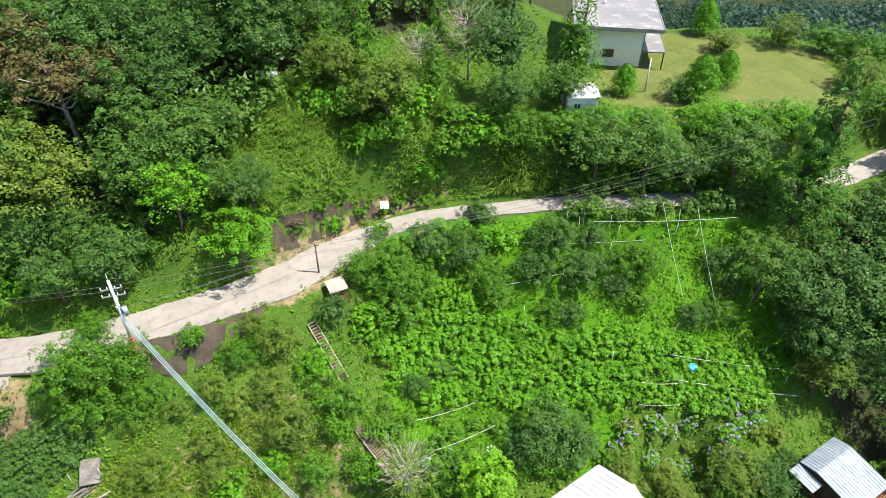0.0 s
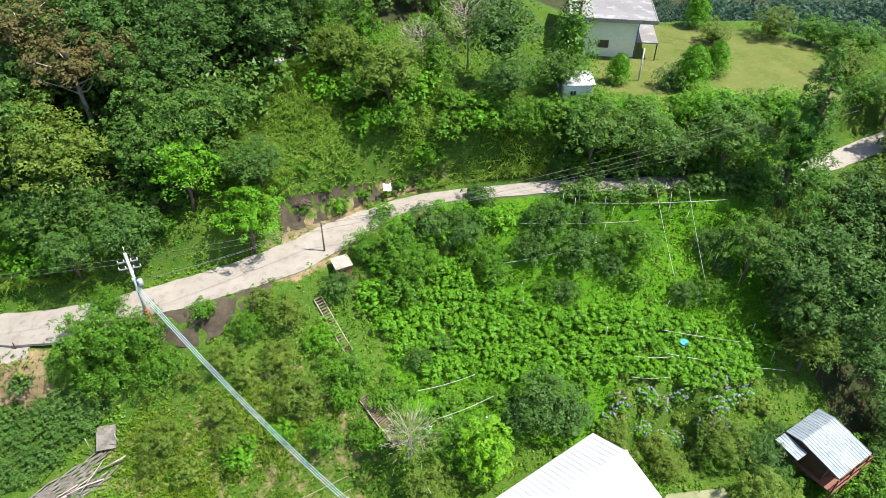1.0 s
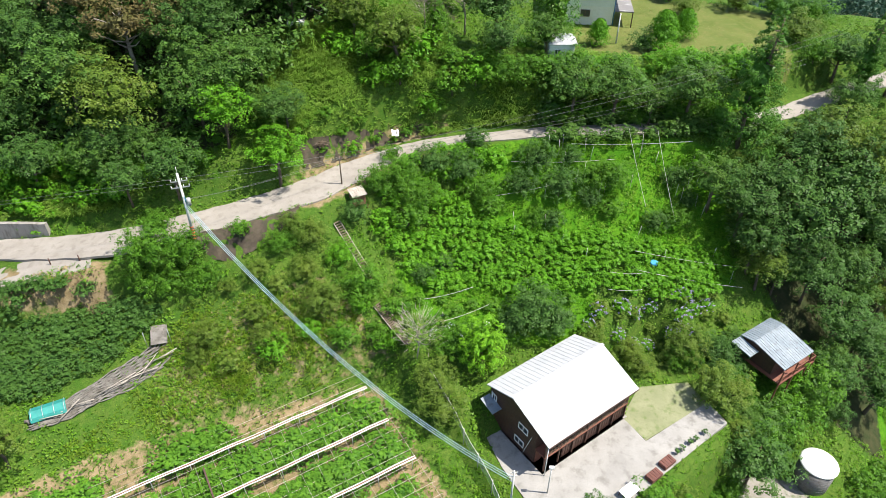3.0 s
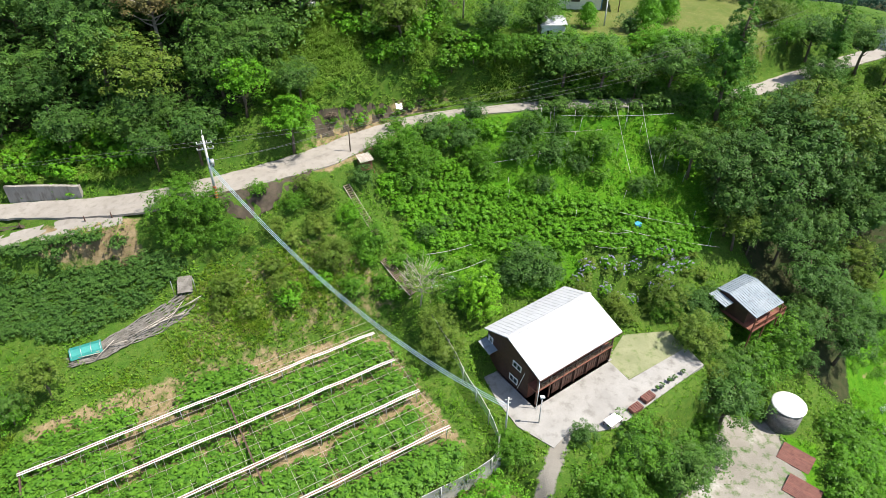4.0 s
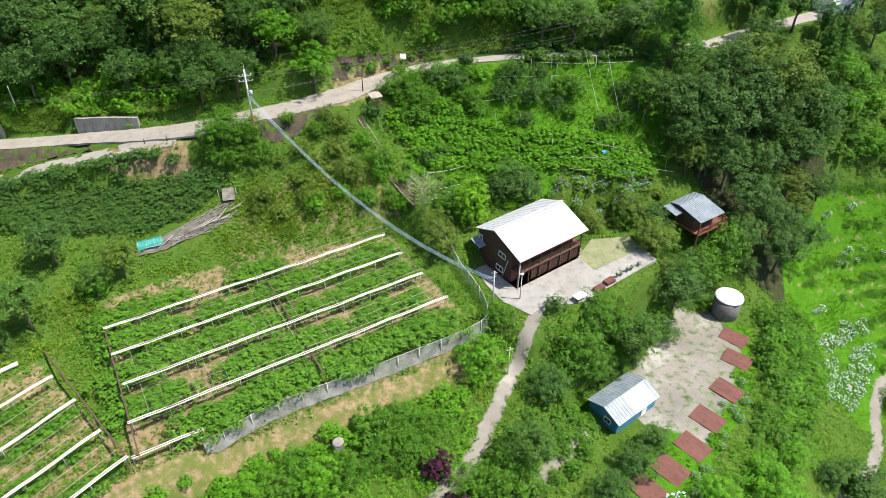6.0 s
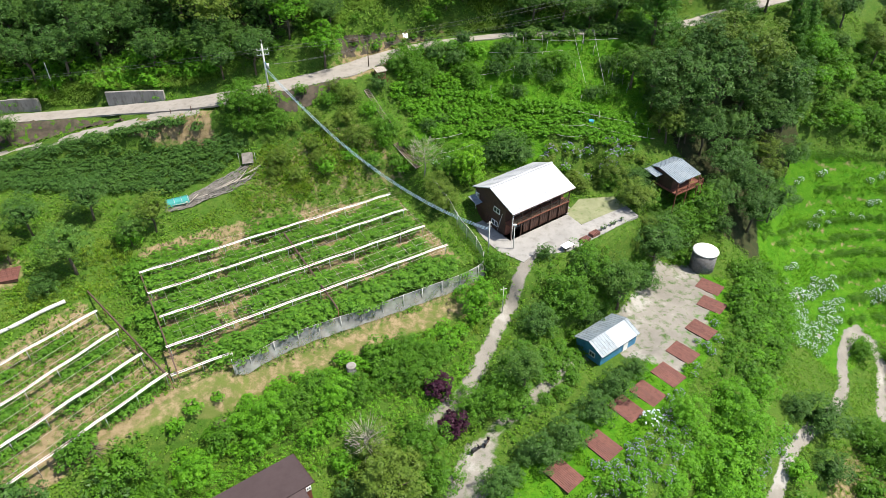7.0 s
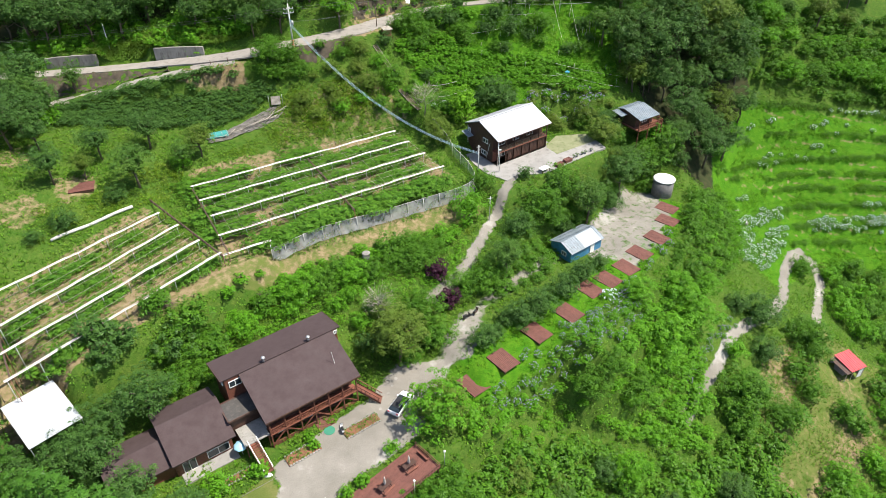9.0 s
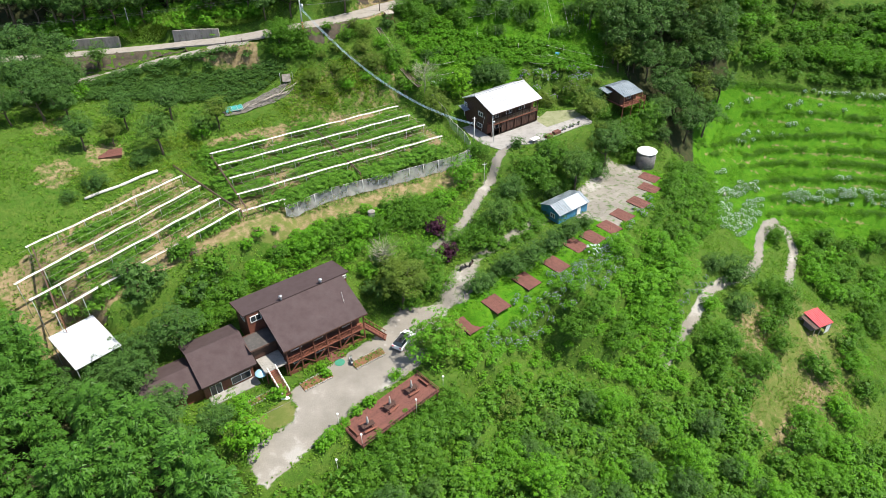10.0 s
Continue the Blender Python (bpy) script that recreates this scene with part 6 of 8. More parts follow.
def car(x, y, turn):
    c = thing("car", "white hatchback car with a black roof parked on the drive", "car", at=pose(x, y, float(ground(x, y)) + 0.02, 0, 0, turn))
    paint = surface("white_car_paint", (0.75, 0.76, 0.77), (0.78, 0.79, 0.8), None, rough=0.2, bump=0.0)
    half = 0.9
    profile = [(-2.1, 0.35), (-2.15, 0.65), (-2.05, 0.95), (-1.2, 1.02), (0.9, 1.0), (1.75, 0.88), (2.1, 0.7), (2.15, 0.35)]
    bm = bmesh.new()
    rings = []
    for y_, f in ((-half, 0.96), (-half * 0.93, 1.0), (half * 0.93, 1.0), (half, 0.96)):
        rings.append([bm.verts.new((px * f, y_, 0.35 + (pz - 0.35) * (f if abs(y_) == half else 1.0))) for px, pz in profile])
    for r, s in zip(rings, rings[1:]):
        for k in range(len(profile) - 1):
            bm.faces.new((r[k], r[k + 1], s[k + 1], s[k]))
        bm.faces.new((r[-1], r[0], s[0], s[-1]))
    bm.faces.new(rings[0][::-1])
    bm.faces.new(rings[-1])
    bmesh.ops.recalc_face_normals(bm, faces=list(bm.faces))
    body = part("body", bm, paint, c)
    cab = [(-1.95, 0.98), (-1.55, 1.4), (0.2, 1.46), (1.05, 1.0)]
    bm = bmesh.new()
    rings = [[bm.verts.new((px, s * (0.84 if pz < 1.1 else 0.66), pz)) for px, pz in cab] for s in (-1, 1)]
    for k in range(3):
        bm.faces.new((rings[0][k], rings[0][k + 1], rings[1][k + 1], rings[1][k]))
    bm.faces.new(rings[0][::-1])
    bm.faces.new(rings[1])
    bm.faces.new((rings[0][3], rings[0][0], rings[1][0], rings[1][3]))
    bmesh.ops.recalc_face_normals(bm, faces=list(bm.faces))
    cabin = part("cabin_glass", bm, GLASS, c)
    part("roof_panel", boxes((-1.5, -0.62, 1.44, 0.15, 0.62, 1.48)), BLACK, c)
    for s in (-1, 1):
        part("roof_rail", beam(bmesh.new(), (-1.45, s * 0.6, 1.5), (0.1, s * 0.6, 1.5), 0.04), STEEL, c)
        part("headlight", boxes((1.95, s * 0.62 - 0.16, 0.68, 2.1, s * 0.62 + 0.16, 0.8)), GLASS, c)
        part("tail_light", boxes((-2.16, s * 0.66 - 0.14, 0.75, -2.03, s * 0.66 + 0.14, 0.93)), RED_TIN, c)
        part("mirror", boxes((0.65, s * 0.98 - 0.08, 0.98, 0.8, s * 0.98 + 0.08, 1.1)), paint, c)
    part("windscreen_pillar", beam(beam(bmesh.new(), (0.22, -0.66, 1.47), (1.05, -0.84, 1.01), 0.07), (0.22, 0.66, 1.47), (1.05, 0.84, 1.01), 0.07), paint, c)
    for px in (-1.35, 1.3):
        for s in (-1, 1):
            w = part("wheel", tube(bmesh.new(), [(px, s * 0.72, 0.33), (px, s * 0.91, 0.33)], 0.33, 14), BLACK, c)
            part("rim", tube(bmesh.new(), [(px, s * 0.9, 0.33), (px, s * 0.925, 0.33)], 0.2, 10), STEEL, w)


def motorcycle(x, y, turn, colour, label):
    c = thing("scooter", label, "scooter", "scooters on the drive", at=pose(x, y, float(ground(x, y)) + 0.02, 0, 0, turn))
    for px in (-0.6, 0.6):
        part("wheel", tube(bmesh.new(), [(px, -0.06, 0.26), (px, 0.06, 0.26)], 0.26, 12), BLACK, c)
    part("body", beam(beam(bmesh.new(), (-0.75, 0, 0.62), (0.0, 0, 0.55), 0.3, 0.3), (-0.1, 0, 0.35), (0.4, 0, 0.35), 0.32, 0.1), colour, c)
    part("seat", bevelled(boxes((-0.75, -0.15, 0.77, -0.05, 0.15, 0.87)), 0.03), BLACK, c)
    part("front_shield", beam(bmesh.new(), (0.45, 0, 0.35), (0.32, 0, 0.95), 0.34, 0.08), colour, c)
    part("handlebar", tube(bmesh.new(), [(0.25, -0.34, 1.05), (0.33, 0, 1.0), (0.25, 0.34, 1.05)], 0.025, 6), BLACK, c)


def lodge_yard():
    def bed(x, y, turn, w, d):
        b = thing("flower_bed", "stone-edged flower bed with low plants in front of the lodge", "flower bed", "flower beds", at=pose(x, y, 8.12, 0, 0, turn))
        n = int(w * d * 26)
        c = np.stack([rng.uniform(-w / 2, w / 2, n), rng.uniform(-d / 2, d / 2, n), rng.uniform(0.12, 0.45, n)], axis=1)
        v, f = leaves(c, rng.normal(size=(n, 3)) + np.array([0, 0, 1.5]), 0.26 * rng.uniform(0.6, 1.3, n), 0.5)
        part("soil", bevelled(boxes((-w / 2, -d / 2, -0.1, w / 2, d / 2, 0.12)), 0.05), RUST, b, "reddish garden soil")
        part("plants", raw_mesh("plants", v, f, GREEN), None, b)
        for sy in (-1, 1):
            for k in range(int(w / 0.4)):
                px = -w / 2 + 0.2 + 0.4 * k
                bm = bmesh.new()
                bmesh.ops.create_icosphere(bm, subdivisions=1, radius=0.2, matrix=Matrix.Translation((px, sy * d / 2, 0.08)) @ Matrix.Diagonal((1.0, 0.7 + 0.3 * random.random(), 0.8, 1)))
                part("edge_stone", bm, OLD_WALL, b)
    bed(-17.3, -34.7, 37, 4.6, 1.7)
    bed(-10.2, -30.3, 37, 5.2, 1.6)
    bed(-25.0, -38.4, 37, 5.0, 1.0)
    u = thing("garden_parasol", "open light blue parasol beside the annex", "parasol", at=pose(-25.0, -34.9, 8.1))
    part("pole", tube(bmesh.new(), [(0, 0, 0), (0, 0, 2.0)], 0.03, 8), WHITE_PAINT, u)
    blue = surface("light_blue_cloth", (0.3, 0.55, 0.68), (0.36, 0.62, 0.74), None, rough=0.8)
    part("canopy", tube(bmesh.new(), [(0, 0, 1.75), (0, 0, 1.85), (0, 0, 2.2)], [0.95, 0.9, 0.04], 8), blue, u)
    s = thing("white_stone", "large rounded white stone at the lawn's corner", "stone", at=pose(-21.2, -38.0, 8.1))
    bm = bmesh.new()
    bmesh.ops.create_icosphere(bm, subdivisions=2, radius=0.5, matrix=Matrix.Diagonal((1.5, 0.7, 0.6, 1)))
    part("stone", bm, WHITE_PAINT, s)
    m = thing("green_mat", "round green mat on the concrete before the lodge", "mat", at=pose(-14.4, -31.1, 8.14))
    part("mat", tube(bmesh.new(), [(0, 0, 0), (0, 0, 0.03)], 0.75, 18), surface("green_mat", (0.03, 0.16, 0.1), (0.04, 0.2, 0.13), None, rough=0.9), m)
    for k, (x, y) in enumerate(((-8.6, -28.0), (-7.9, -27.4), (-6.2, -21.8), (-6.6, -23.2), (-7.0, -24.6))):
        st = thing("stepping_stone", "flat pale stepping stone on the drive", "stone", "stepping stones", at=pose(x, y, float(ground(x, y)) + 0.02))
        part("stone", tube(bmesh.new(), [(0, 0, -0.05), (0, 0, 0.03)], 0.2 + 0.04 * (k % 3), 9), STAINED, st)
    car(-5.1, -26.9, 62)
    motorcycle(4.3, -10.6, 40, BLACK, "dark scooter parked on the gravel drive")
    motorcycle(5.7, -9.5, 65, BEAM_BROWN, "dark brown scooter parked on the gravel drive")
    motorcycle(-12.7, -31.0, 110, WHITE_PAINT, "small white scooter parked beside the ramp")
    for x, y in ((-9.4, -46.2), (-2.6, -40.4), (1.0, -36.2), (-12.9, -42.9), (-12.5, -48.5)):
        lamp_post(x, y, 8.1 if x != -12.5 else 6.0)
    yard_slab("lawn_edge", [(-20.3, -38.6), (-19.9, -38.3), (-25.9, -42.6), (-26.3, -42.9)], PAVING, "pale concrete kerb along the lodge's lawn", 8.2, 0.3, "kerb")


def small_gable(name, label, x, y, z, turn, lx, ly, eave, ridge, roof, wall, stilts=0.0, ribs=0.5, tall=0.0):
    h = thing(name, label, "shed", at=pose(x, y, z, 0, 0, turn))
    ribbed_roof(h, roof, -lx / 2, lx / 2, [(-ly / 2, eave), (0, ridge), (ly / 2, eave)], 0.08, ribs)
    part("wall", gable_walls(-lx / 2 + 0.25, lx / 2 - 0.25, -ly / 2 + 0.35, ly / 2 - 0.35, [(-ly / 2 + 0.35, eave + 0.05), (0, ridge - 0.1), (ly / 2 - 0.35, eave + 0.05)]), wall, h)
    return h


def sheds():
    b = small_gable("blue_shed", "blue sheet-metal shed with a pale grey ribbed roof", 24.5, 10.0, 7.9, 38, 8.4, 5.6, 2.2, 3.3, GREY_TIN, BLUE_TIN)
    window(b, Matrix.Translation((-4.0, -0.8, 1.3)) @ pose(0, 0, 0, 0, 0, 90), 1.1, 0.9)
    part("door", boxes((1.0, -2.54, 0, 2.0, -2.47, 2.0)), WHITE_PAINT, b)
    part("white_panel", roof_mesh(-0.8, 3.4, [(-2.82, 2.25), (-0.1, 3.32)], 0.03), PALE_TIN, b, "newer pale grey roof sheet")
    hut = thing("stilt_hut", "small red-brown wooden hut on stilts with a grey sheet roof", "hut", at=pose(41.0, 40.8, 15.0, 0, 0, 34))
    ribbed_roof(hut, GREY_TIN, -2.9, 2.9, [(-3.0, 5.5), (1.6, 6.4), (3.4, 6.0)], 0.08, 0.4)
    ribbed_roof(hut, GREY_TIN, -4.6, -2.92, [(0.6, 5.5), (3.4, 5.8)], 0.06, 0.4, "lean_to_roof")
    part("wall", gable_walls(-2.7, 2.5, -1.6, 3.0, [(-1.6, 5.62), (1.6, 6.22), (3.0, 5.95)], 3.285), DARK_WOOD, hut)
    part("platform", boxes((-3.1, -3.2, 3.1, 4.0, 3.2, 3.28)), RED_WOOD, hut)
    for x in (-3.0, -0.2, 2.6, 3.9):
        part("post", boxes((x - 0.07, -3.15, -2.0, x + 0.07, -3.0, 5.4 if x < 3 else 4.2)), RED_WOOD, hut)
        part("post", boxes((x - 0.07, 3.0, -2.0, x + 0.07, 3.15, 3.1)), RED_WOOD, hut)
    railing(hut, (-3.0, -3.08, 3.28), (3.9, -3.08, 3.28), 0.95, 0.25)
    railing(hut, (3.9, -3.05, 3.28), (3.9, 3.0, 3.28), 0.95, 0.25)
    window(hut, Matrix.Translation((0.0, -1.66, 4.5)) @ pose(0, 0, 0, 0, 0, 180), 1.4, 1.0)
    t = thing("water_tank", "round grey water tank with a white lid", "tank", at=pose(45.6, 31.0, float(ground(45.6, 31.0))))
    part("shell", tube(bmesh.new(), [(0, 0, -1.0), (0, 0, 3.75)], 2.1, 40), SLATS, t)
    for k in range(7):
        part("hoop", tube(bmesh.new(), [(0, 0, 0.25 + k * 0.52), (0, 0, 0.29 + k * 0.52)], 2.115, 40), SLATS, t)
    part("lid", tube(bmesh.new(), [(0, 0, 3.75), (0, 0, 3.86), (0, 0, 4.0)], [2.22, 2.22, 1.9], 40), WHITE_PAINT, t)
    r = thing("red_roofed_shed", "small open timber shed with a bright red sheet roof", "shed", at=pose(78.6, 3.2, float(ground(78.6, 3.2)), 0, 0, 24))
    ribbed_roof(r, RED_TIN, -1.6, 2.3, [(-2.2, 2.5), (2.2, 3.1)], 0.05, 0.45)
    part("old_roof", roof_mesh(-2.7, -1.62, [(-2.2, 2.3), (2.0, 2.7)], 0.05), BEAM_BROWN, r, "rusty mossy roof sheet")
    part("back_wall", boxes((-2.4, 1.9, -0.3, 2.1, 1.98, 2.7)), DRY_WOOD, r)
    part("side_wall", boxes((2.05, -1.9, -0.3, 2.12, 1.9, 2.3)), DRY_WOOD, r)
    part("front_board", boxes((0.9, -2.0, -0.2, 2.05, -1.94, 2.2)), WHITE_PAINT, r, "white front panel")
    part("shelf", boxes((-2.3, -1.2, 0.9, 0.8, 1.8, 0.98)), DRY_WOOD, r)
    for x in (-2.5, -0.8, 0.8, 2.2):
        part("post", boxes((x - 0.05, -2.05, -0.4, x + 0.05, -1.95, 2.45)), DRY_WOOD, r)
    z = float(ground(-48.5, -32.5))
    w = thing("white_canopy", "white flat sheet canopy on posts beside the vine field", "canopy", at=pose(-48.4, -34.8, z, 0, 0, 48))
    part("sheet", roof_mesh(-3.15, 3.15, [(-4.3, 15.8 - z), (4.3, 16.2 - z)], 0.06), WHITE_TIN, w)
    for x in (-3.0, 3.0):
        for y in (-4.1, 4.1):
            part("post", boxes((x - 0.05, y - 0.05, -0.8, x + 0.05, y + 0.05, 15.78 - z)), STEEL, w)
    g = thing("upper_house", "cream rendered house with a weathered grey flat roof above the lawn", "house", at=pose(23.0, 96.5, 42.3, 0, 0, -6))
    part("wall", boxes((-5.3, -4.6, -0.5, 3.2, 8.5, 3.0)), CREAM, g)
    part("upper_wall", boxes((-5.3, -4.6, 3.0, 3.2, 8.5, 5.7)), surface("grey_green_sheet", (0.72, 0.73, 0.6), (0.78, 0.79, 0.67), None, rough=0.6), g, "pale cream-green sheet cladding")
    part("roof", boxes((-6.6, -6.0, 5.7, 5.6, 10.0, 5.95)), GREY_FELT, g)
    part("parapet", boxes((-6.6, -6.05, 5.5, 5.6, -5.95, 6.05), (5.55, -6.0, 5.5, 5.65, 10.0, 6.05), (-6.65, -6.0, 5.5, -6.55, 10.0, 6.05)), OLD_WALL, g)
    window(g, Matrix.Translation((-1.3, -4.66, 1.9)) @ pose(0, 0, 0, 0, 0, 180), 1.5, 1.1, frame_material=DARK_WOOD)
    part("canopy", boxes((3.4, -5.0, 2.4, 6.4, 3.0, 2.55)), GREY_FELT, g)
    part("canopy_post", boxes((6.2, -4.9, -0.5, 6.35, -4.75, 2.4)), DARK_WOOD, g)
    part("downpipe", tube(bmesh.new(), [(3.3, -4.7, 5.6), (3.3, -4.7, 0)], 0.07, 8), BLUE_TIN, g)
    for x, y in ((-2.0, 4.0), (1.5, 6.5), (-4.0, 0.0)):
        part("roof_vent", tube(bmesh.new(), [(x, y, 5.9), (x, y, 6.5)], 0.2, 10), WHITE_PAINT, g)
    s = small_gable("white_hut", "small white hut with a white roof below the lawn", 15.4, 77.8, 42.4, 4, 4.2, 4.6, 2.7, 3.1, WHITE_TIN, WHITE_PAINT, ribs=0.6)
    window(s, Matrix.Translation((-0.6, -2.0, 1.5)) @ pose(0, 0, 0, 0, 0, 180), 0.9, 0.8)
    n = small_gable("far_house", "white house with a pale blue-grey roof among trees", 78.5, 89.0, float(ground(78.5, 89.0)) - 0.5, 20, 6.8, 6.4, 2.6, 4.2, WHITE_TIN, WHITE_PAINT)
    window(n, Matrix.Translation((0.0, -2.9, 1.6)) @ pose(0, 0, 0, 0, 0, 180), 1.6, 1.2)
    k = thing("road_shack", "little rusty tin-roofed shack on stilts below the road", "shack", at=pose(-11.9, 52.6, 31.2, 0, 0, 30))
    ribbed_roof(k, DRY_WOOD, -1.0, 1.0, [(-0.9, 3.0), (0.9, 3.3)], 0.05, 0.3)
    part("wall", boxes((-0.85, -0.6, 1.4, 0.85, 0.7, 2.95)), RUST, k)
    for x in (-1.0, 1.0):
        for y in (-0.8, 0.85):
            part("post", boxes((x - 0.05, y - 0.05, -1.5, x + 0.05, y + 0.05, 1.4)), RUST, k)


white_house()
white_house_yard()
lodge()
annex()
picnic_deck()
lodge_yard()
sheds()

# ---- vine fields, fences, decks, poles and cables ----
def rain_cover(label, a, b, z, group):
    """A white gutter-shaped rain cover on posts over a vine row."""
    a, b = Vector((*a, z)), Vector((*b, z))
    r = thing("vine_row_cover", label, "rain cover", group, at=Matrix.Translation(a))
    d = b - a
    side = Vector((-d.y, d.x, 0)).normalized()
    n = int(d.length / 2.2)
    for s in (-1, 1):
        bm = bmesh.new()
        rows = []
        for i in range(n + 1):
            p = d * (i / n) + Vector((0, 0, 0.05 * math.sin(i * 1.9) + 0.03 * math.sin(i * 0.7)))
            w = 0.22 + 0.025 * math.sin(i * 2.3 + s)
            rows.append([bm.verts.new(p + side * s * k + Vector((0, 0, q))) for k, q in ((0.06, 0.0), (w * 0.6, 0.09), (w, 0.0), (w * 0.6, 0.05))])
        for p, q in zip(rows, rows[1:]):
            for k in range(4):
                bm.faces.new((p[k], p[(k + 1) % 4], q[(k + 1) % 4], q[k]))
        bmesh.ops.recalc_face_normals(bm, faces=list(bm.faces))
        part("film", bm, WHITE_FILM, r)
    part("ridge_pipe", tube(bmesh.new(), [(0, 0, 0.0), d], 0.05, 6), RUST, r)
    m = max(2, int(d.length / 4.0))
    for i in range(m + 1):
        p = d * (0.01 + 0.98 * i / m)
        gz = float(ground(a.x + p.x, a.y + p.y)) - z
        part("post", tube(bmesh.new(), [(p.x, p.y, gz - 0.2), (p.x, p.y, 0.0)], 0.045, 6), STEEL, r)
    return r


COVER_A = "white plastic rain cover on steel posts over a vine row"
DIR_A, SIDE_A = Vector((-0.847, -0.531)), Vector((0.531, -0.847))
for k, (x, y) in enumerate(((-9.3, 32.8), (-6.4, 28.3), (-3.1, 23.6), (0.5, 18.6))):
    n = 40.5 if k < 3 else 41.5
    rain_cover(COVER_A, (x, y), (x + DIR_A.x * n, y + DIR_A.y * n), 20.35, "covers of the upper vine field")
rain_cover(COVER_A, (-26.5, -3.3), (-33.0, -7.2), 19.4, "covers of the upper vine field")
for (x, y), (u, v) in (((-46.4, 3.5), (-63.5, -18.5)), ((-42.1, 0.0), (-60.5, -27.5)), ((-37.4, -4.2), (-56.5, -31.0)), ((-33.1, -7.5), (-52.0, -33.6))):
    rain_cover("white plastic rain cover on steel posts over a vine row", (x, y), (u, v), 20.15, "covers of the lower vine field")


def cross_beam(a, b, z):
    t = thing("trellis_beam", "rusty steel trellis beam across the vine rows", "beam", "trellis beams", at=Matrix.Translation((*a, z)))
    d = Vector((b[0] - a[0], b[1] - a[1], 0))
    bm = beam(bmesh.new(), (0, 0, 0), d, 0.16, 0.08)
    beam(bm, Vector((0, 0, -0.35)), d + Vector((0, 0, -0.35)), 0.1, 0.06)
    n = int(d.length / 0.7)
    for i in range(n):
        beam(bm, d * (i / n) + Vector((0, 0, -0.35 * (i % 2))), d * ((i + 1) / n) + Vector((0, 0, -0.35 * ((i + 1) % 2))), 0.04)
    part("truss", bm, BEAM_BROWN, t)
    for i in range(6):
        p = d * (i / 5)
        gz = float(ground(a[0] + p.x, a[1] + p.y)) - z
        part("post", tube(bmesh.new(), [(p.x, p.y, gz - 0.2), (p.x, p.y, 0)], 0.05, 6), RUST, t)


cross_beam((-25.0, 21.8), (-14.2, 4.4), 20.1)
cross_beam((-43.9, 12.0), (-32.2, -7.0), 20.1)
cross_beam((-49.5, 7.6), (-32.6, -8.2), 20.1)
cross_beam((-62.8, -18.0), (-51.5, -33.2), 20.0)


def wires_over(corner, d, s, length, rows, gap, z, label):
    bm = bmesh.new()
    for k in range(rows):
        p = Vector((*corner, z)) + Vector((*s, 0)) * gap * k
        tube(bm, [p, p + Vector((*d, 0)) * length * 0.5 - Vector((0, 0, 0.12)), p + Vector((*d, 0)) * length], 0.022, 3)
    tagged(part("trellis_wires", bm, DRY_WOOD), label, "wires", kind="stuff")


wires_over((-10, 35.5), DIR_A, SIDE_A, 40, 14, 1.55, 19.9, "thin pale trellis wires over the upper vine field")
wires_over((-48, 4.5), Vector((-0.56, -0.83)), Vector((0.77, -0.64)), 29, 10, 1.9, 19.7, "thin pale trellis wires over the lower vine field")
bm = bmesh.new()
for k in range(22):
    p = Vector((-9.5, 34, 19.85)) + Vector((*DIR_A, 0)) * 1.85 * k
    tube(bm, [p, p + Vector((*SIDE_A, 0)) * 18.5], 0.02, 3)
tagged(part("trellis_wires", bm, DRY_WOOD), "pale cross wires under the covers of the vine field", "wires", kind="stuff")

NET, _nt, _nb = nodes_of("grey_insect_net")
_nb.inputs["Base Color"].default_value = (0.42, 0.42, 0.4, 1)
_nb.inputs["Roughness"].default_value = 0.9
_nn = add(_nt, "ShaderNodeTexNoise", Scale=0.8, Detail=5.0)
_nt.links.new(_nt.nodes.new("ShaderNodeNewGeometry").outputs["Position"], _nn.inputs["Vector"])
_nt.links.new(blend(_nt, spread(_nt, _nn.outputs[0], 0.4, 0.65), (0.3, 0.305, 0.3), (0.4, 0.405, 0.4)), _nb.inputs["Base Color"])
_nt.links.new(spread(_nt, _nn.outputs[0], 0.3, 0.7, 0.42, 0.62), _nb.inputs["Alpha"])


def net_fence(line, height, label):
    """A hanging net between posts, creased and lifted unevenly at its foot."""
    p = smooth_line([(x, y, 0) for x, y in line], 0.5)
    f = thing("net_fence", label, "fence")
    bm = bmesh.new()
    d = unit(np.gradient(p[:, :2], axis=0))
    rows = []
    for i, (q, t) in enumerate(zip(p, d)):
        z = float(ground(q[0], q[1]))
        row = []
        for k in range(6):
            s = k / 5
            o = 0.10 * math.sin(i * 1.1 + k) * math.sin(s * math.pi) + 0.05 * math.sin(i * 2.7) * (1 - s) + 0.35 * (1 - s) ** 2
            row.append(bm.verts.new((q[0] + t[1] * o, q[1] - t[0] * o, z + 0.1 + 0.08 * math.sin(i * 0.9) * (1 - s) + (height - 0.1) * s)))
        rows.append(row)
    for a, b in zip(rows, rows[1:]):
        for k in range(5):
            face = bm.faces.new((a[k], b[k], b[k + 1], a[k + 1]))
            face.smooth = True
    part("net", bm, NET, f, "creased grey insect net")
    top = bmesh.new()
    tube(top, [(q[0], q[1], float(ground(q[0], q[1])) + height + 0.02) for q in p[::3]], 0.035, 5)
    part("top_rail", top, WHITE_FILM, f)
    for q in p[::6]:
        z = float(ground(q[0], q[1]))
        part("post", tube(bmesh.new(), [(q[0] + 0.08, q[1] - 0.12, z - 0.2), (q[0] + 0.08, q[1] - 0.12, z + height + 0.25)], 0.055, 6), POST_GREY, f)


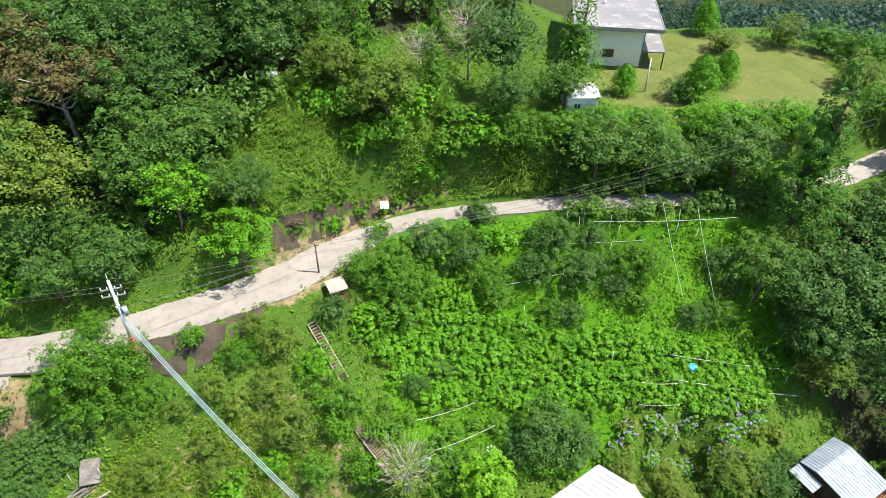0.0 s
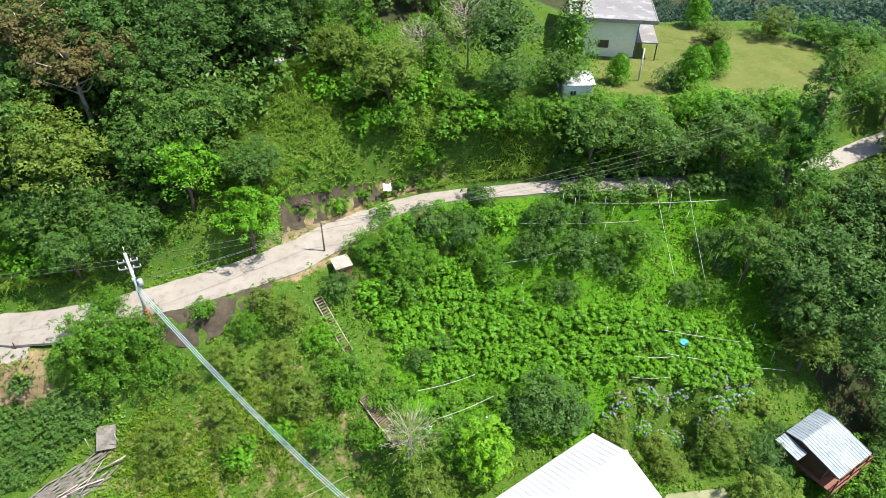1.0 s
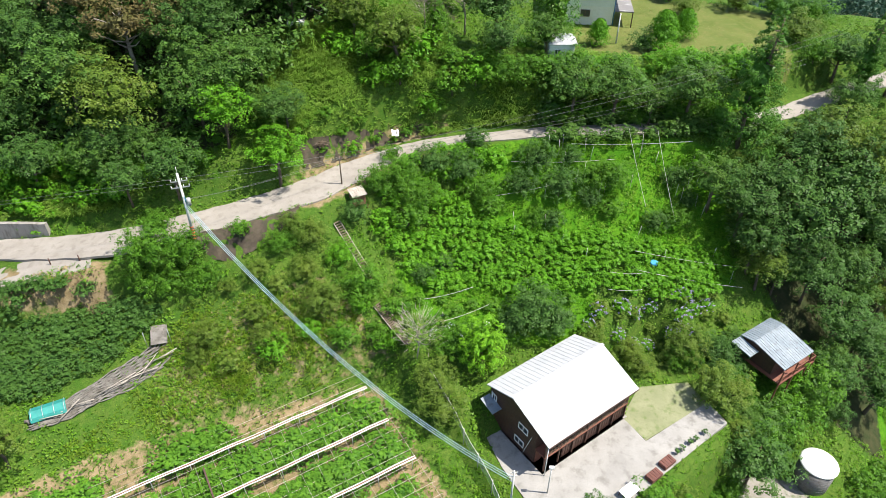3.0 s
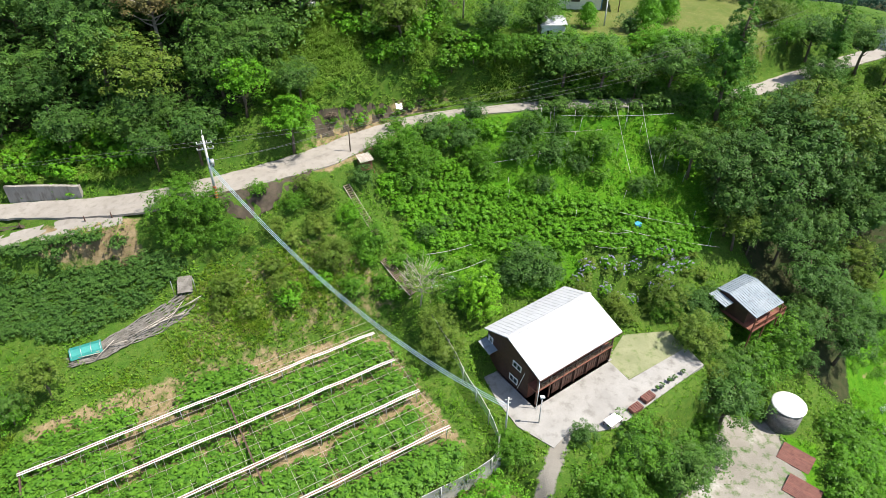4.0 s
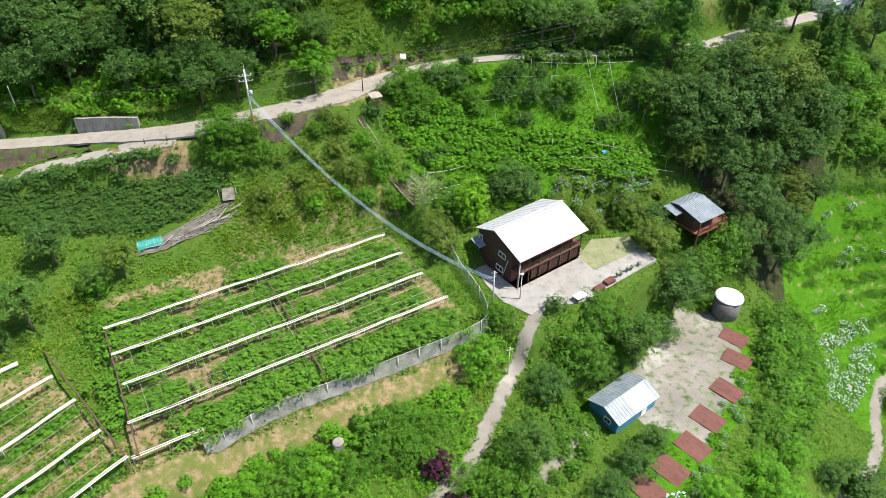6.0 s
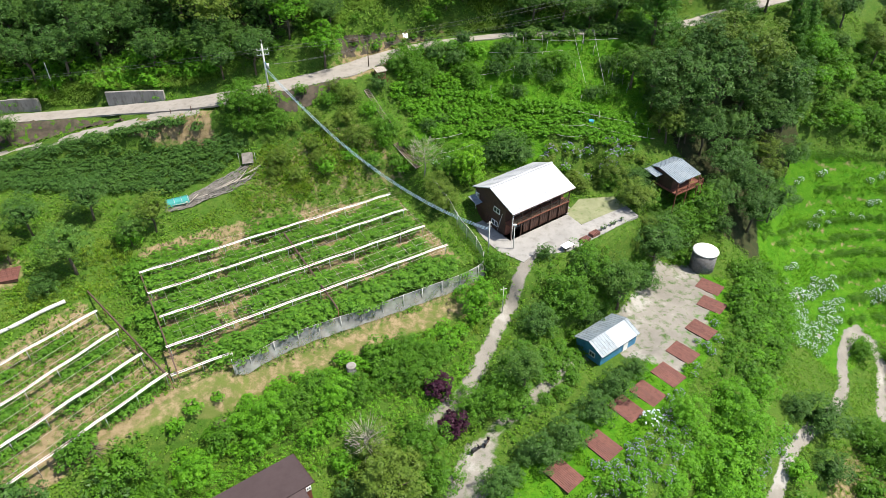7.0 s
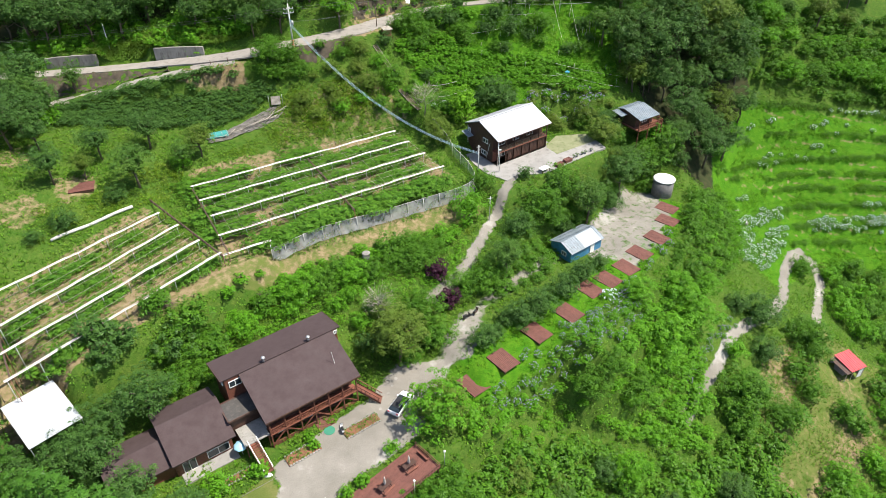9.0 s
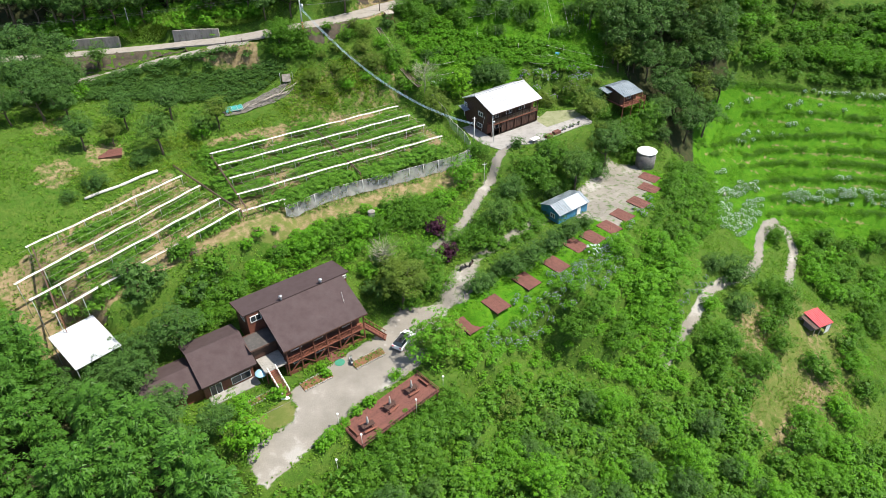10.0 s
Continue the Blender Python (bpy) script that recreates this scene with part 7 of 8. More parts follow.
net_fence([(-26.5, -4.2), (-20, 0.6), (-10.5, 6.3), (-2, 11.4), (3.5, 14.8), (5.9, 17.0), (5.6, 19.5), (3.9, 23.6), (1.6, 27.8), (-2.0, 33.5)], 2.5, "tall creased grey net fence along the vine field")


def tent_deck(x, y, turn, w=4.0, d=3.1):
    z = float(ground(x, y))
    t = thing("tent_deck", "low square brick-red planked tent platform on grass", "platform", "tent platforms", at=pose(x, y, z + 0.05, 0, 0, turn))
    for k in range(12):
        a = -d / 2 + d * k / 12
        part("plank", boxes((-w / 2, a + 0.01, 0.12, w / 2, a + d / 12 - 0.01, 0.17)), DECK_RED, t)
    part("frame", boxes((-w / 2 + 0.03, -d / 2 + 0.03, -0.3, w / 2 - 0.03, -d / 2 + 0.12, 0.118), (-w / 2 + 0.03, d / 2 - 0.12, -0.3, w / 2 - 0.03, d / 2 - 0.03, 0.118), (-0.05, -d / 2 + 0.13, -0.3, 0.05, d / 2 - 0.13, 0.118)), DARK_WOOD, t)
    return t


for x, y, turn in DECKS:
    tent_deck(x, y, turn)


ORANGE = surface("orange_warning_paint", (0.42, 0.1, 0.03), (0.5, 0.13, 0.04), (0.3, 0.08, 0.03), scale=2, grain=14, rough=0.6)


def utility_pole():
    z = float(ground(-30.0, 43.8))
    p = thing("utility_pole", "grey concrete utility pole with crossarms, transformer and striped base", "utility pole", at=pose(-30.0, 43.8, z))
    part("pole", tube(bmesh.new(), [(0, 0, -0.5), (0, 0, 9.2)], [0.19, 0.13], 12), POST_GREY, p)
    for zz, half, turn in ((8.2, 0.9, 20), (7.4, 1.0, 20), (6.4, 0.7, 110)):
        c, s = math.cos(radians(turn)), math.sin(radians(turn))
        arm = part("crossarm", beam(bmesh.new(), (-half * c, -half * s, zz), (half * c, half * s, zz), 0.1, 0.1), STEEL, p)
        for k in (-0.95, -0.35, 0.35, 0.95):
            part("insulator", tube(bmesh.new(), [(k * half * c, k * half * s, zz + 0.05), (k * half * c, k * half * s, zz + 0.3)], [0.06, 0.04], 8), WHITE_PAINT, arm)
    part("transformer", tube(bmesh.new(), [(0.42, 0.1, 5.0), (0.42, 0.1, 5.9)], 0.24, 12), STEEL, p)
    part("bracket", boxes((0.1, 0.02, 5.2, 0.3, 0.16, 5.3), (0.1, 0.02, 5.6, 0.3, 0.16, 5.7)), STEEL, p)
    part("lightning_rod", tube(bmesh.new(), [(0, 0, 9.2), (0.05, 0, 10.0)], 0.025, 6), WHITE_PAINT, p)
    for k in range(5):
        part("warning_band", tube(bmesh.new(), [(0, 0, 0.3 + k * 0.4), (0, 0, 0.5 + k * 0.4)], 0.21, 12), ORANGE, p)
    part("blue_sleeve", tube(bmesh.new(), [(0.15, -0.05, 5.3), (0.15, -0.05, 6.2)], 0.05, 8), BLUE_TIN, p)


def plain_pole(x, y, height, radius, material, label, name="pole", arms=()):
    p = thing(name, label, "pole", at=pose(x, y, float(ground(x, y))))
    part("shaft", tube(bmesh.new(), [(0, 0, -0.4), (0, 0, height)], [radius, radius * 0.75], 8), material, p)
    for zz, half, turn in arms:
        c, s = math.cos(radians(turn)), math.sin(radians(turn))
        part("crossarm", beam(bmesh.new(), (-half * c, -half * s, zz), (half * c, half * s, zz), 0.07), material, p)
    return p


utility_pole()
plain_pole(-14.2, 55.0, 4.2, 0.1, BARK, "dark wooden telephone pole beside the road", arms=((3.9, 0.5, 160),))
plain_pole(6.8, 19.9, 6.5, 0.12, POST_GREY, "grey concrete pole with cables beside the house", arms=((6.2, 0.4, 10), (5.6, 0.3, 10)))
lamp = plain_pole(10.8, 21.6, 4.6, 0.08, POST_GREY, "white yard lamp post beside the house", name="lamp_post")
part("lamp_head", boxes((-0.25, -0.15, 4.55, 0.25, 0.15, 4.75)), WHITE_PAINT, lamp)
plain_pole(25.0, 83.6, 4.6, 0.12, POST_GREY, "banded pale pole on the upper lawn")
plain_pole(8.6, 10.6, 5.0, 0.07, POST_GREY, "thin grey pole beside the footpath", arms=((4.6, 0.5, 20),))
plain_pole(-70.5, 49.8, 5.5, 0.09, POST_GREY, "leaning grey pole above the mountain road")
for x, y in ((-55.6, 41.4), (-46.5, 41.0), (-43.0, 41.2), (-6.2, 60.0), (-6.8, 59.6)):
    b = plain_pole(x, y, 0.9, 0.09, DARK_WOOD, "short dark roadside bollard", name="bollard")


def cable(name, label, a, b, sag, radius, material, group="cables"):
    a, b = Vector(a), Vector(b)
    pts = [a.lerp(b, i / 24) - Vector((0, 0, 4 * sag * (i / 24) * (1 - i / 24))) for i in range(25)]
    c = thing(name, label, "cable", group)
    part("strand", tube(bmesh.new(), pts, radius, 5), material, c)


CABLE = surface("pale_cable", (0.26, 0.38, 0.46), (0.34, 0.47, 0.55), None, scale=2, rough=0.4, bump=0.0)
DARK_CABLE = surface("dark_cable", (0.1, 0.1, 0.1), (0.16, 0.16, 0.16), None, scale=2, rough=0.6, bump=0.0)
for k, o in enumerate((-0.3, 0.0, 0.3)):
    cable("power_cable", "thick pale blue-grey cable running from pole to house", (-29.9 + 0.35 * o, 43.6 + 0.35 * o, 37.9 + 0.06 * k), (6.8 + 0.5 * o, 19.9 + 0.5 * o, 22.2 + 0.06 * k), 4.3, 0.028, CABLE)
for k, o in enumerate((-0.5, 0.5)):
    cable("road_cable", "thin dark cable along the mountain road", (-30.0 + o, 43.9, 41.2 - 0.4 * (k % 2)), (-130, 33 + o, 36 - 0.4 * (k % 2)), 1.5, 0.013, DARK_CABLE)
    cable("road_cable", "thin dark cable along the mountain road", (-30.0 + o, 43.9, 41.2 - 0.4 * (k % 2)), (52 + o, 72, 49.0 - 0.5 * k), 2.2, 0.013, DARK_CABLE)
for k in range(2):
    cable("telephone_cable", "thin dark telephone cable across the slope", (-30.0, 43.9, 38.5), (-14.2, 55.0, 38.0 - 0.3 * k), 0.5, 0.013, DARK_CABLE)
    cable("telephone_cable", "thin dark telephone cable across the slope", (-14.2, 55.0, 38.0 - 0.3 * k), (49, 72, 45.0 - 0.8 * k), 1.5, 0.013, DARK_CABLE)


def clutter():
    board = thing("white_board", "crumpled white board lying on the roadside bank", "board", at=pose(-8.0, 64.6, 36.3, 35, 10, 20))
    bm = bmesh.new()
    for i in range(4):
        for j in range(3):
            box(bm, -0.5 + 0.25 * i, -0.45 + 0.3 * j, 0.14 * math.sin(i * 2 + j), -0.25 + 0.25 * i, -0.15 + 0.3 * j, 0.05 + 0.14 * math.sin(i * 2 + j))
    part("sheet", bm, WHITE_PAINT, board)
    z = float(ground(-21.8, 72.6))
    block = thing("white_tank_box", "small white concrete tank box half hidden on the grassy slope", "tank", at=pose(-21.8, 72.6, z, 0, 0, 10))
    part("box", bevelled(boxes((-1.2, -0.55, -0.6, 1.2, 0.55, 0.6)), 0.04), WHITE_PAINT, block)
    part("lid", bevelled(boxes((-0.5, -0.4, 0.61, 0.6, 0.4, 0.7)), 0.02), STAINED, block)
    for line in (((-26.2, 75.3), (-22.4, 74.2), (-18.6, 73.8)), ((-26.2, 75.3), (-23.6, 73.4), (-20.6, 73.2)), ((-18.6, 73.8), (-17.2, 74.9), (-15.6, 75.0))):
        pipe = thing("bent_pipe", "pale bent plastic pipe propped over the slope", "pipe", "pipes on the slope")
        part("pipe", tube(bmesh.new(), [(x, y, float(ground(x, y)) + 1.5 + 0.6 * (k == 1)) for k, (x, y) in enumerate(line)], 0.05, 6), WHITE_FILM, pipe)
        for x, y in line[::2]:
            part("prop", tube(bmesh.new(), [(x, y, float(ground(x, y)) - 0.2), (x, y, float(ground(x, y)) + 1.5)], 0.03, 5), DRY_WOOD, pipe)
    z = float(ground(-41.2, 26.4))
    hutch = thing("covered_hutch", "timber hutch under a teal tarpaulin", "hutch", at=pose(-42.6, 26.6, z - 0.1, 0, 0, 28))
    part("box", boxes((-1.5, -0.7, -0.3, 1.5, 0.8, 0.75)), DARK_WOOD, hutch)
    part("tarpaulin", roof_mesh(-1.75, 1.75, [(-1.0, 0.55), (-0.75, 0.95), (0.0, 1.25), (0.8, 0.95), (1.05, 0.3)], 0.05), TEAL, hutch, "teal tarpaulin cover")
    for x in (-1.6, -0.5, 0.6, 1.6):
        part("hoop", tube(bmesh.new(), [(x, -1.03, -0.2), (x, -0.78, 1.0), (x, 0, 1.31), (x, 0.83, 1.0), (x, 1.08, -0.2)], 0.03, 5), STEEL, hutch)
    pile = thing("net_heap", "long heap of discarded grey netting and poles on the slope", "heap")
    line = smooth_line([(-44.2, 24.6, 0), (-41.5, 26.0, 0), (-38.6, 28.2, 0), (-35.0, 30.6, 0), (-32.6, 32.4, 0), (-31.0, 34.2, 0)], 0.4)
    for k in range(24):
        first, last = random.randrange(0, 10), len(line) - random.randrange(1, 12)
        o = -0.5 + 2.2 * k / 23
        pts, radii = [], []
        for i in range(first, last):
            q = line[i]
            w = o * (0.5 + 0.9 * (i / len(line))) + 0.22 * math.sin(i * 0.45 + k * 2.1)
            x, y = q[0] - 0.55 * w, q[1] + 0.83 * w
            pts.append((x, y, float(ground(x, y)) + 0.12 + 0.25 * abs(noise.noise(Vector((i * 0.3, k, 0))))))
            radii.append(0.05 + 0.1 * random.random())
        part("netting", tube(bmesh.new(), pts, radii, 5), NETTING, pile)
    for k in range(14):
        i = random.randrange(len(line) - 8)
        a, b = line[i], line[i + 7]
        za, zb = float(ground(a[0], a[1])) + 0.6, float(ground(b[0], b[1])) + 0.5 + 0.5 * random.random()
        part("stick", tube(bmesh.new(), [(a[0] + random.uniform(-0.9, 0.9), a[1] + random.uniform(-0.8, 0.8), za), (b[0] + random.uniform(-0.9, 0.9), b[1] + random.uniform(-0.8, 0.8), zb)], 0.05, 5), DRY_WOOD, pile)
    z = float(ground(-33.0, 35.2))
    n = thing("net_cage", "small net-covered cage of thin posts", "cage", at=pose(-33.0, 35.2, z, 0, 0, 15))
    part("net", roof_mesh(-0.9, 0.9, [(-1.2, 0.02), (-0.5, 0.3), (0.2, 0.75), (1.0, 0.9), (1.5, 0.5)], 0.02), NETTING, n)
    for x in (-1.3, 1.3):
        part("post", tube(bmesh.new(), [(x, -1.1, -0.3), (x, -1.1, 2.0)], 0.04, 6), STEEL, n)
    z = float(ground(-11.9, -2.4))
    barrel = thing("water_barrel", "small grey water barrel with a white lid among the bushes", "barrel", at=pose(-11.9, -2.4, z))
    part("shell", tube(bmesh.new(), [(0, 0, -0.4), (0, 0, 2.0)], 0.62, 18), SLATS, barrel)
    part("lid", tube(bmesh.new(), [(0, 0, 2.0), (0, 0, 2.08), (0, 0, 2.14)], [0.68, 0.68, 0.5], 18), STAINED, barrel)
    for x, y, r in ((-38.5, -17.5, 1.6), (-27.0, -10.2, 1.3), (-23.2, -7.6, 1.1), (-13.4, 62.3, 1.1), (-17.4, 59.8, 1.2)):
        heap = thing("brush_heap", "heap of dead brown branches lying on the bank", "heap", "brush heaps", at=pose(x, y, float(ground(x, y)) + 0.15))
        bm = bmesh.new()
        for k in range(46):
            a, q = random.uniform(0, 3.1), random.uniform(0.5, 1.0) * r
            ox, oy, oz = random.uniform(-0.5, 0.5) * r, random.uniform(-0.4, 0.4) * r, random.uniform(0.0, 0.55)
            tube(bm, [(ox - q * math.cos(a), oy - q * math.sin(a) * 0.6, oz), (ox, oy, oz + 0.12), (ox + q * math.cos(a), oy + q * math.sin(a) * 0.6, oz - 0.05)], [0.035, 0.03, 0.012], 4)
        part("brushwood", bm, BARK, heap)
    # a bundle in white plastic film; its round body is the part called trunk
    lg = thing("pale_log", "long bundle wrapped in white plastic on the grass", "log")
    a, b = (-51.6, 5.4), (-60.6, -4.4)
    part("trunk", tube(bmesh.new(), [(a[0] + (b[0] - a[0]) * s, a[1] + (b[1] - a[1]) * s, float(ground(a[0] + (b[0] - a[0]) * s, a[1] + (b[1] - a[1]) * s)) + 0.3 + 0.1 * math.sin(s * 9)) for s in np.linspace(0, 1, 14)], [0.3, 0.28, 0.3, 0.26, 0.3, 0.27, 0.3, 0.25, 0.28, 0.3, 0.27, 0.25, 0.28, 0.22], 8), WHITE_FILM, lg)
    for (ax, ay), (bx, by), w in (((-8.6, 41.4), (-4.6, 37.8), 1.3), ((-14.2, 49.4), (-9.6, 44.2), 0.9)):
        s = thing("wooden_steps", "rough wooden plank steps down the slope", "steps")
        n = 26
        side = Vector((by - ay, ax - bx, 0)).normalized() * w / 2
        for k in range(n):
            f = k / (n - 1)
            x, y = ax + (bx - ax) * f, ay + (by - ay) * f
            c = Vector((x, y, float(ground(x, y)) + 0.22))
            part("tread", beam(bmesh.new(), c - side, c + side, 0.2, 0.06), BARK, s)
        for q in (-1, 1):
            a3, b3 = Vector((ax, ay, float(ground(ax, ay)) + 0.25)), Vector((bx, by, float(ground(bx, by)) + 0.25))
            part("stringer", tube(bmesh.new(), [a3 + side * q, (a3 + b3) / 2 + side * q + Vector((0, 0, float(ground((ax + bx) / 2, (ay + by) / 2)) + 0.25 - (a3.z + b3.z) / 2)), b3 + side * q], 0.06, 6), DRY_WOOD, s)
    for k in range(46):
        poly = [(4, 52), (20, 49), (38, 51), (36, 63), (14, 64)]
        x, y = random.uniform(4, 38), random.uniform(49, 64)
        if not inside(poly, np.array(x), np.array(y)):
            continue
        s = thing("garden_stake", "thin pale garden stake among the beds", "stake", "garden stakes", at=pose(x, y, float(ground(x, y)), random.uniform(-6, 6), random.uniform(-6, 6), 0))
        part("stick", tube(bmesh.new(), [(0, 0, -0.2), (0, 0, 2.1)], 0.03, 5), WHITE_FILM, s)
    for a, b in (((6, 56), (17, 58.5)), ((16, 62), (33, 64)), ((24, 50.5), (39, 52)), ((24, 48.2), (39, 49.6)), ((8, 60), (22, 61)), ((28, 64), (30, 55)), ((24, 64), (26, 56)), ((-3, 42), (3, 44.5)), ((-1, 39.5), (5, 42.5)), ((20, 45.4), (24.5, 46)), ((20.5, 47.5), (25, 48))):
        za, zb = float(ground(*a)) + 1.9, float(ground(*b)) + 1.9
        cable("garden_wire", "pale wire strung between garden stakes", (*a, za), (*b, zb), 0.25, 0.025, WHITE_FILM, "garden wires")
    tub = thing("blue_tub", "small blue plastic tub among garden beds", "tub", at=pose(26.9, 50.6, float(ground(26.9, 50.6))))
    part("tub", tube(bmesh.new(), [(0, 0, 0), (0, 0, 0.6)], [0.4, 0.5], 12), surface("blue_plastic", (0.05, 0.3, 0.55), (0.07, 0.36, 0.6), None, rough=0.4), tub)
    c = thing("white_sack", "white sack lying on the grass path", "sack", at=pose(-0.8, 41.7, float(ground(-0.8, 41.7)) + 0.15))
    bm = bmesh.new()
    bmesh.ops.create_icosphere(bm, subdivisions=2, radius=0.4, matrix=Matrix.Diagonal((0.8, 1.4, 0.6, 1)))
    part("sack", bm, WHITE_FILM, c)
    for x, y, r in ((20.5, 73.8, 0.9), (30.5, 77.5, 0.7), (66, 33.5, 0.8), (64.3, 35.5, 0.9), (69, 27, 0.5)):
        s = thing("boulder", "pale weathered boulder on the slope", "boulder", at=pose(x, y, float(ground(x, y)), 0, 0, x * 40))
        bm = bmesh.new()
        bmesh.ops.create_icosphere(bm, subdivisions=2, radius=r, matrix=Matrix.Diagonal((1.3, 0.9, 0.7, 1)))
        for v in bm.verts:
            v.co *= 1 + 0.18 * noise.noise(v.co * 1.4)
        part("stone", bm, STAINED, s)


clutter()

# ---- grass, weeds and far woods ----
def strew_cover(name, label, polys, per, make, material, category="grass", patch=None):
    xs, ys = [], []
    for poly in polys:
        px, py = [p[0] for p in poly], [p[1] for p in poly]
        n = int(per * (max(px) - min(px)) * (max(py) - min(py)))
        x, y = rng.uniform(min(px), max(px), n), rng.uniform(min(py), max(py), n)
        ok = inside(poly, x, y)
        xs.append(x[ok])
        ys.append(y[ok])
    x, y = np.concatenate(xs), np.concatenate(ys)
    d, _ = along(ROAD, x, y)
    e, _ = along(BRANCH, x, y)
    bare = (d < 2.4) | (e < 1.6)
    for line, half in ((DRIVE, 1.5), (FOOT_PATH, 0.7), (LOOP_PATH, 0.7), (HILL_PATH, 0.7)):
        f, _ = along([(*p, 0) for p in line], x, y)
        bare |= f < half
    for poly in ([] if name == "lawn_grass" else BARE) + ([LAWN, VINES_A, TAN, LUSH[2], LUSH[0], ORCHARD] if name == "weeds" else []) + ([] if name == "lawn_grass" else [TURF, HOUSE_LAWN] if name == "silver_grass" else [TURF, HOUSE_LAWN, *WOODLAND]) + [[*u, *v[::-1]] for u, v in (BANK_SOUTH, BANK_WEST, BANK_NORTH)]:
        bare |= inside(poly, x, y)
    for cx, cy, r in [(a, b, 2.5) for a, b, _ in DECKS] + [(24.5, 10, 4.5), (45.6, 31, 2.6), (15.4, 77.8, 2.4), (23, 98, 6.5), (78.6, 3.2, 2.8), (-41.2, 26.4, 1.4)]:
        bare |= np.hypot(x - cx, y - cy) < r
    if name == "terrace_grass":   # the terrace edges stay open
        for line in TERRACES:
            bare |= (np.abs(y - np.interp(x, *zip(*line)) + 0.2) < 0.4) & (x > line[0][0] + 1)
    if name != "lawn_grass":
        f, _ = along([(*p, 0) for p in MOWN], x, y)
        bare |= f < 1.7
    if patch is not None:
        bare |= np.sin(x * 0.23 + 1.9 * np.sin(y * 0.17)) * np.cos(y * 0.26 + 1.4 * np.sin(x * 0.13)) + 0.4 * np.sin(x * 0.9 + y * 0.7) * np.cos(y * 1.1 - x * 0.5) < patch
    x, y = x[~bare], y[~bare]
    v, f = make(x, y, ground(x, y))
    tagged(part(name, raw_mesh(name, v, f, material), None), label, category, kind="stuff")


BARE = [YARD, CAMP, [(6.2, 24.5), (8.3, 21), (12.2, 18.2), (19.8, 21.2), (32.6, 31.2), (31.2, 34.2), (22.6, 28.4), (19.5, 36), (4.2, 29.4)], HOUSE_LAWN,
        [(-12.7, -43.3), (-9.4, -46.8), (0.9, -36), (-3.1, -33.4)], [(-28, -38), (-10, -25), (-17, -14), (-33, -26)], [(-26.5, -43), (-20.5, -38.4), (-19, -41), (-23.5, -46)]]
TAN = [(-45.3, 16.5), (-38, 21.5), (-27.7, 26.6), (-13, 33), (-18.7, 29.4), (-34.1, 18.8), (-44.3, 15)]
ORCHARD = [(56, -24), (64, -26), (82, -10), (86, 4), (78, 12), (62, 4), (58, -8)]
LAWN = [(22, 84), (30, 80), (50, 82), (60, 90), (56, 104), (30, 108), (26, 100)]
VIEW = [(-46, -58), (76, -56), (128, 4), (128, 72), (60, 104), (20, 108), (-30, 86), (-60, 60), (-96, 56), (-94, 6), (-62, -36)]


def weeds(x, y, z):
    """Broad-leaved weeds, in clumps of different height."""
    n, k = len(x), 6
    swell = np.sin(x * 0.55 + 1.7 * np.sin(y * 0.31)) * np.cos(y * 0.6 + 1.2 * np.sin(x * 0.27)) + 0.6 * np.sin(x * 1.7 + y * 1.1) * np.cos(y * 1.9 - x * 0.6)
    size = (0.3 + 0.35 * np.clip(swell + 0.5, 0, 1.6)) * rng.uniform(0.6, 1.2, n)
    e = unit(rng.normal(size=(n, k, 3)) + np.array([0, 0, 0.7]))
    c = np.stack([x, y, z + 0.05], axis=1)[:, None] + e * size[:, None, None] * np.array([1.1, 1.1, 0.8]) * rng.uniform(0.5, 1, (n, k, 1))
    return leaves(c.reshape(-1, 3), e.reshape(-1, 3) + 0.5 * rng.normal(size=(n * k, 3)) + np.array([0, 0, 0.8]), rng.uniform(0.18, 0.36, n * k), 0.6)


def blades(height, width, fan, bend):
    def make(x, y, z):
        """Tufts of long arching blades: each blade has three corners at the foot and tip."""
        n = len(x)
        a = rng.uniform(0, 2 * math.pi, (n, fan))
        lush = 0.75 + 0.65 * np.clip(np.sin(x * 0.35 + 2 * np.sin(y * 0.21)) * np.cos(y * 0.4 + x * 0.13), -0.6, 1)
        h = height * lush[:, None] * rng.uniform(0.6, 1.2, (n, fan))
        out = bend * h * rng.uniform(0.4, 1.2, (n, fan))
        root = np.stack([np.repeat(x[:, None], fan, 1), np.repeat(y[:, None], fan, 1), np.repeat(z[:, None], fan, 1) - 0.05], axis=2)
        way = np.stack([np.cos(a), np.sin(a), np.zeros_like(a)], axis=2)
        side = np.stack([-np.sin(a), np.cos(a), np.zeros_like(a)], axis=2) * width / 2
        mid = root + way * out[..., None] * 0.35 + np.array([0, 0, 1.0]) * h[..., None] * 0.75
        tip = root + way * out[..., None] + np.array([0, 0, 1.0]) * h[..., None] * 0.72
        v = np.stack([root, mid - side, tip, mid + side], axis=2).reshape(-1, 3)
        return v, np.arange(len(v)).reshape(-1, 4)
    return make


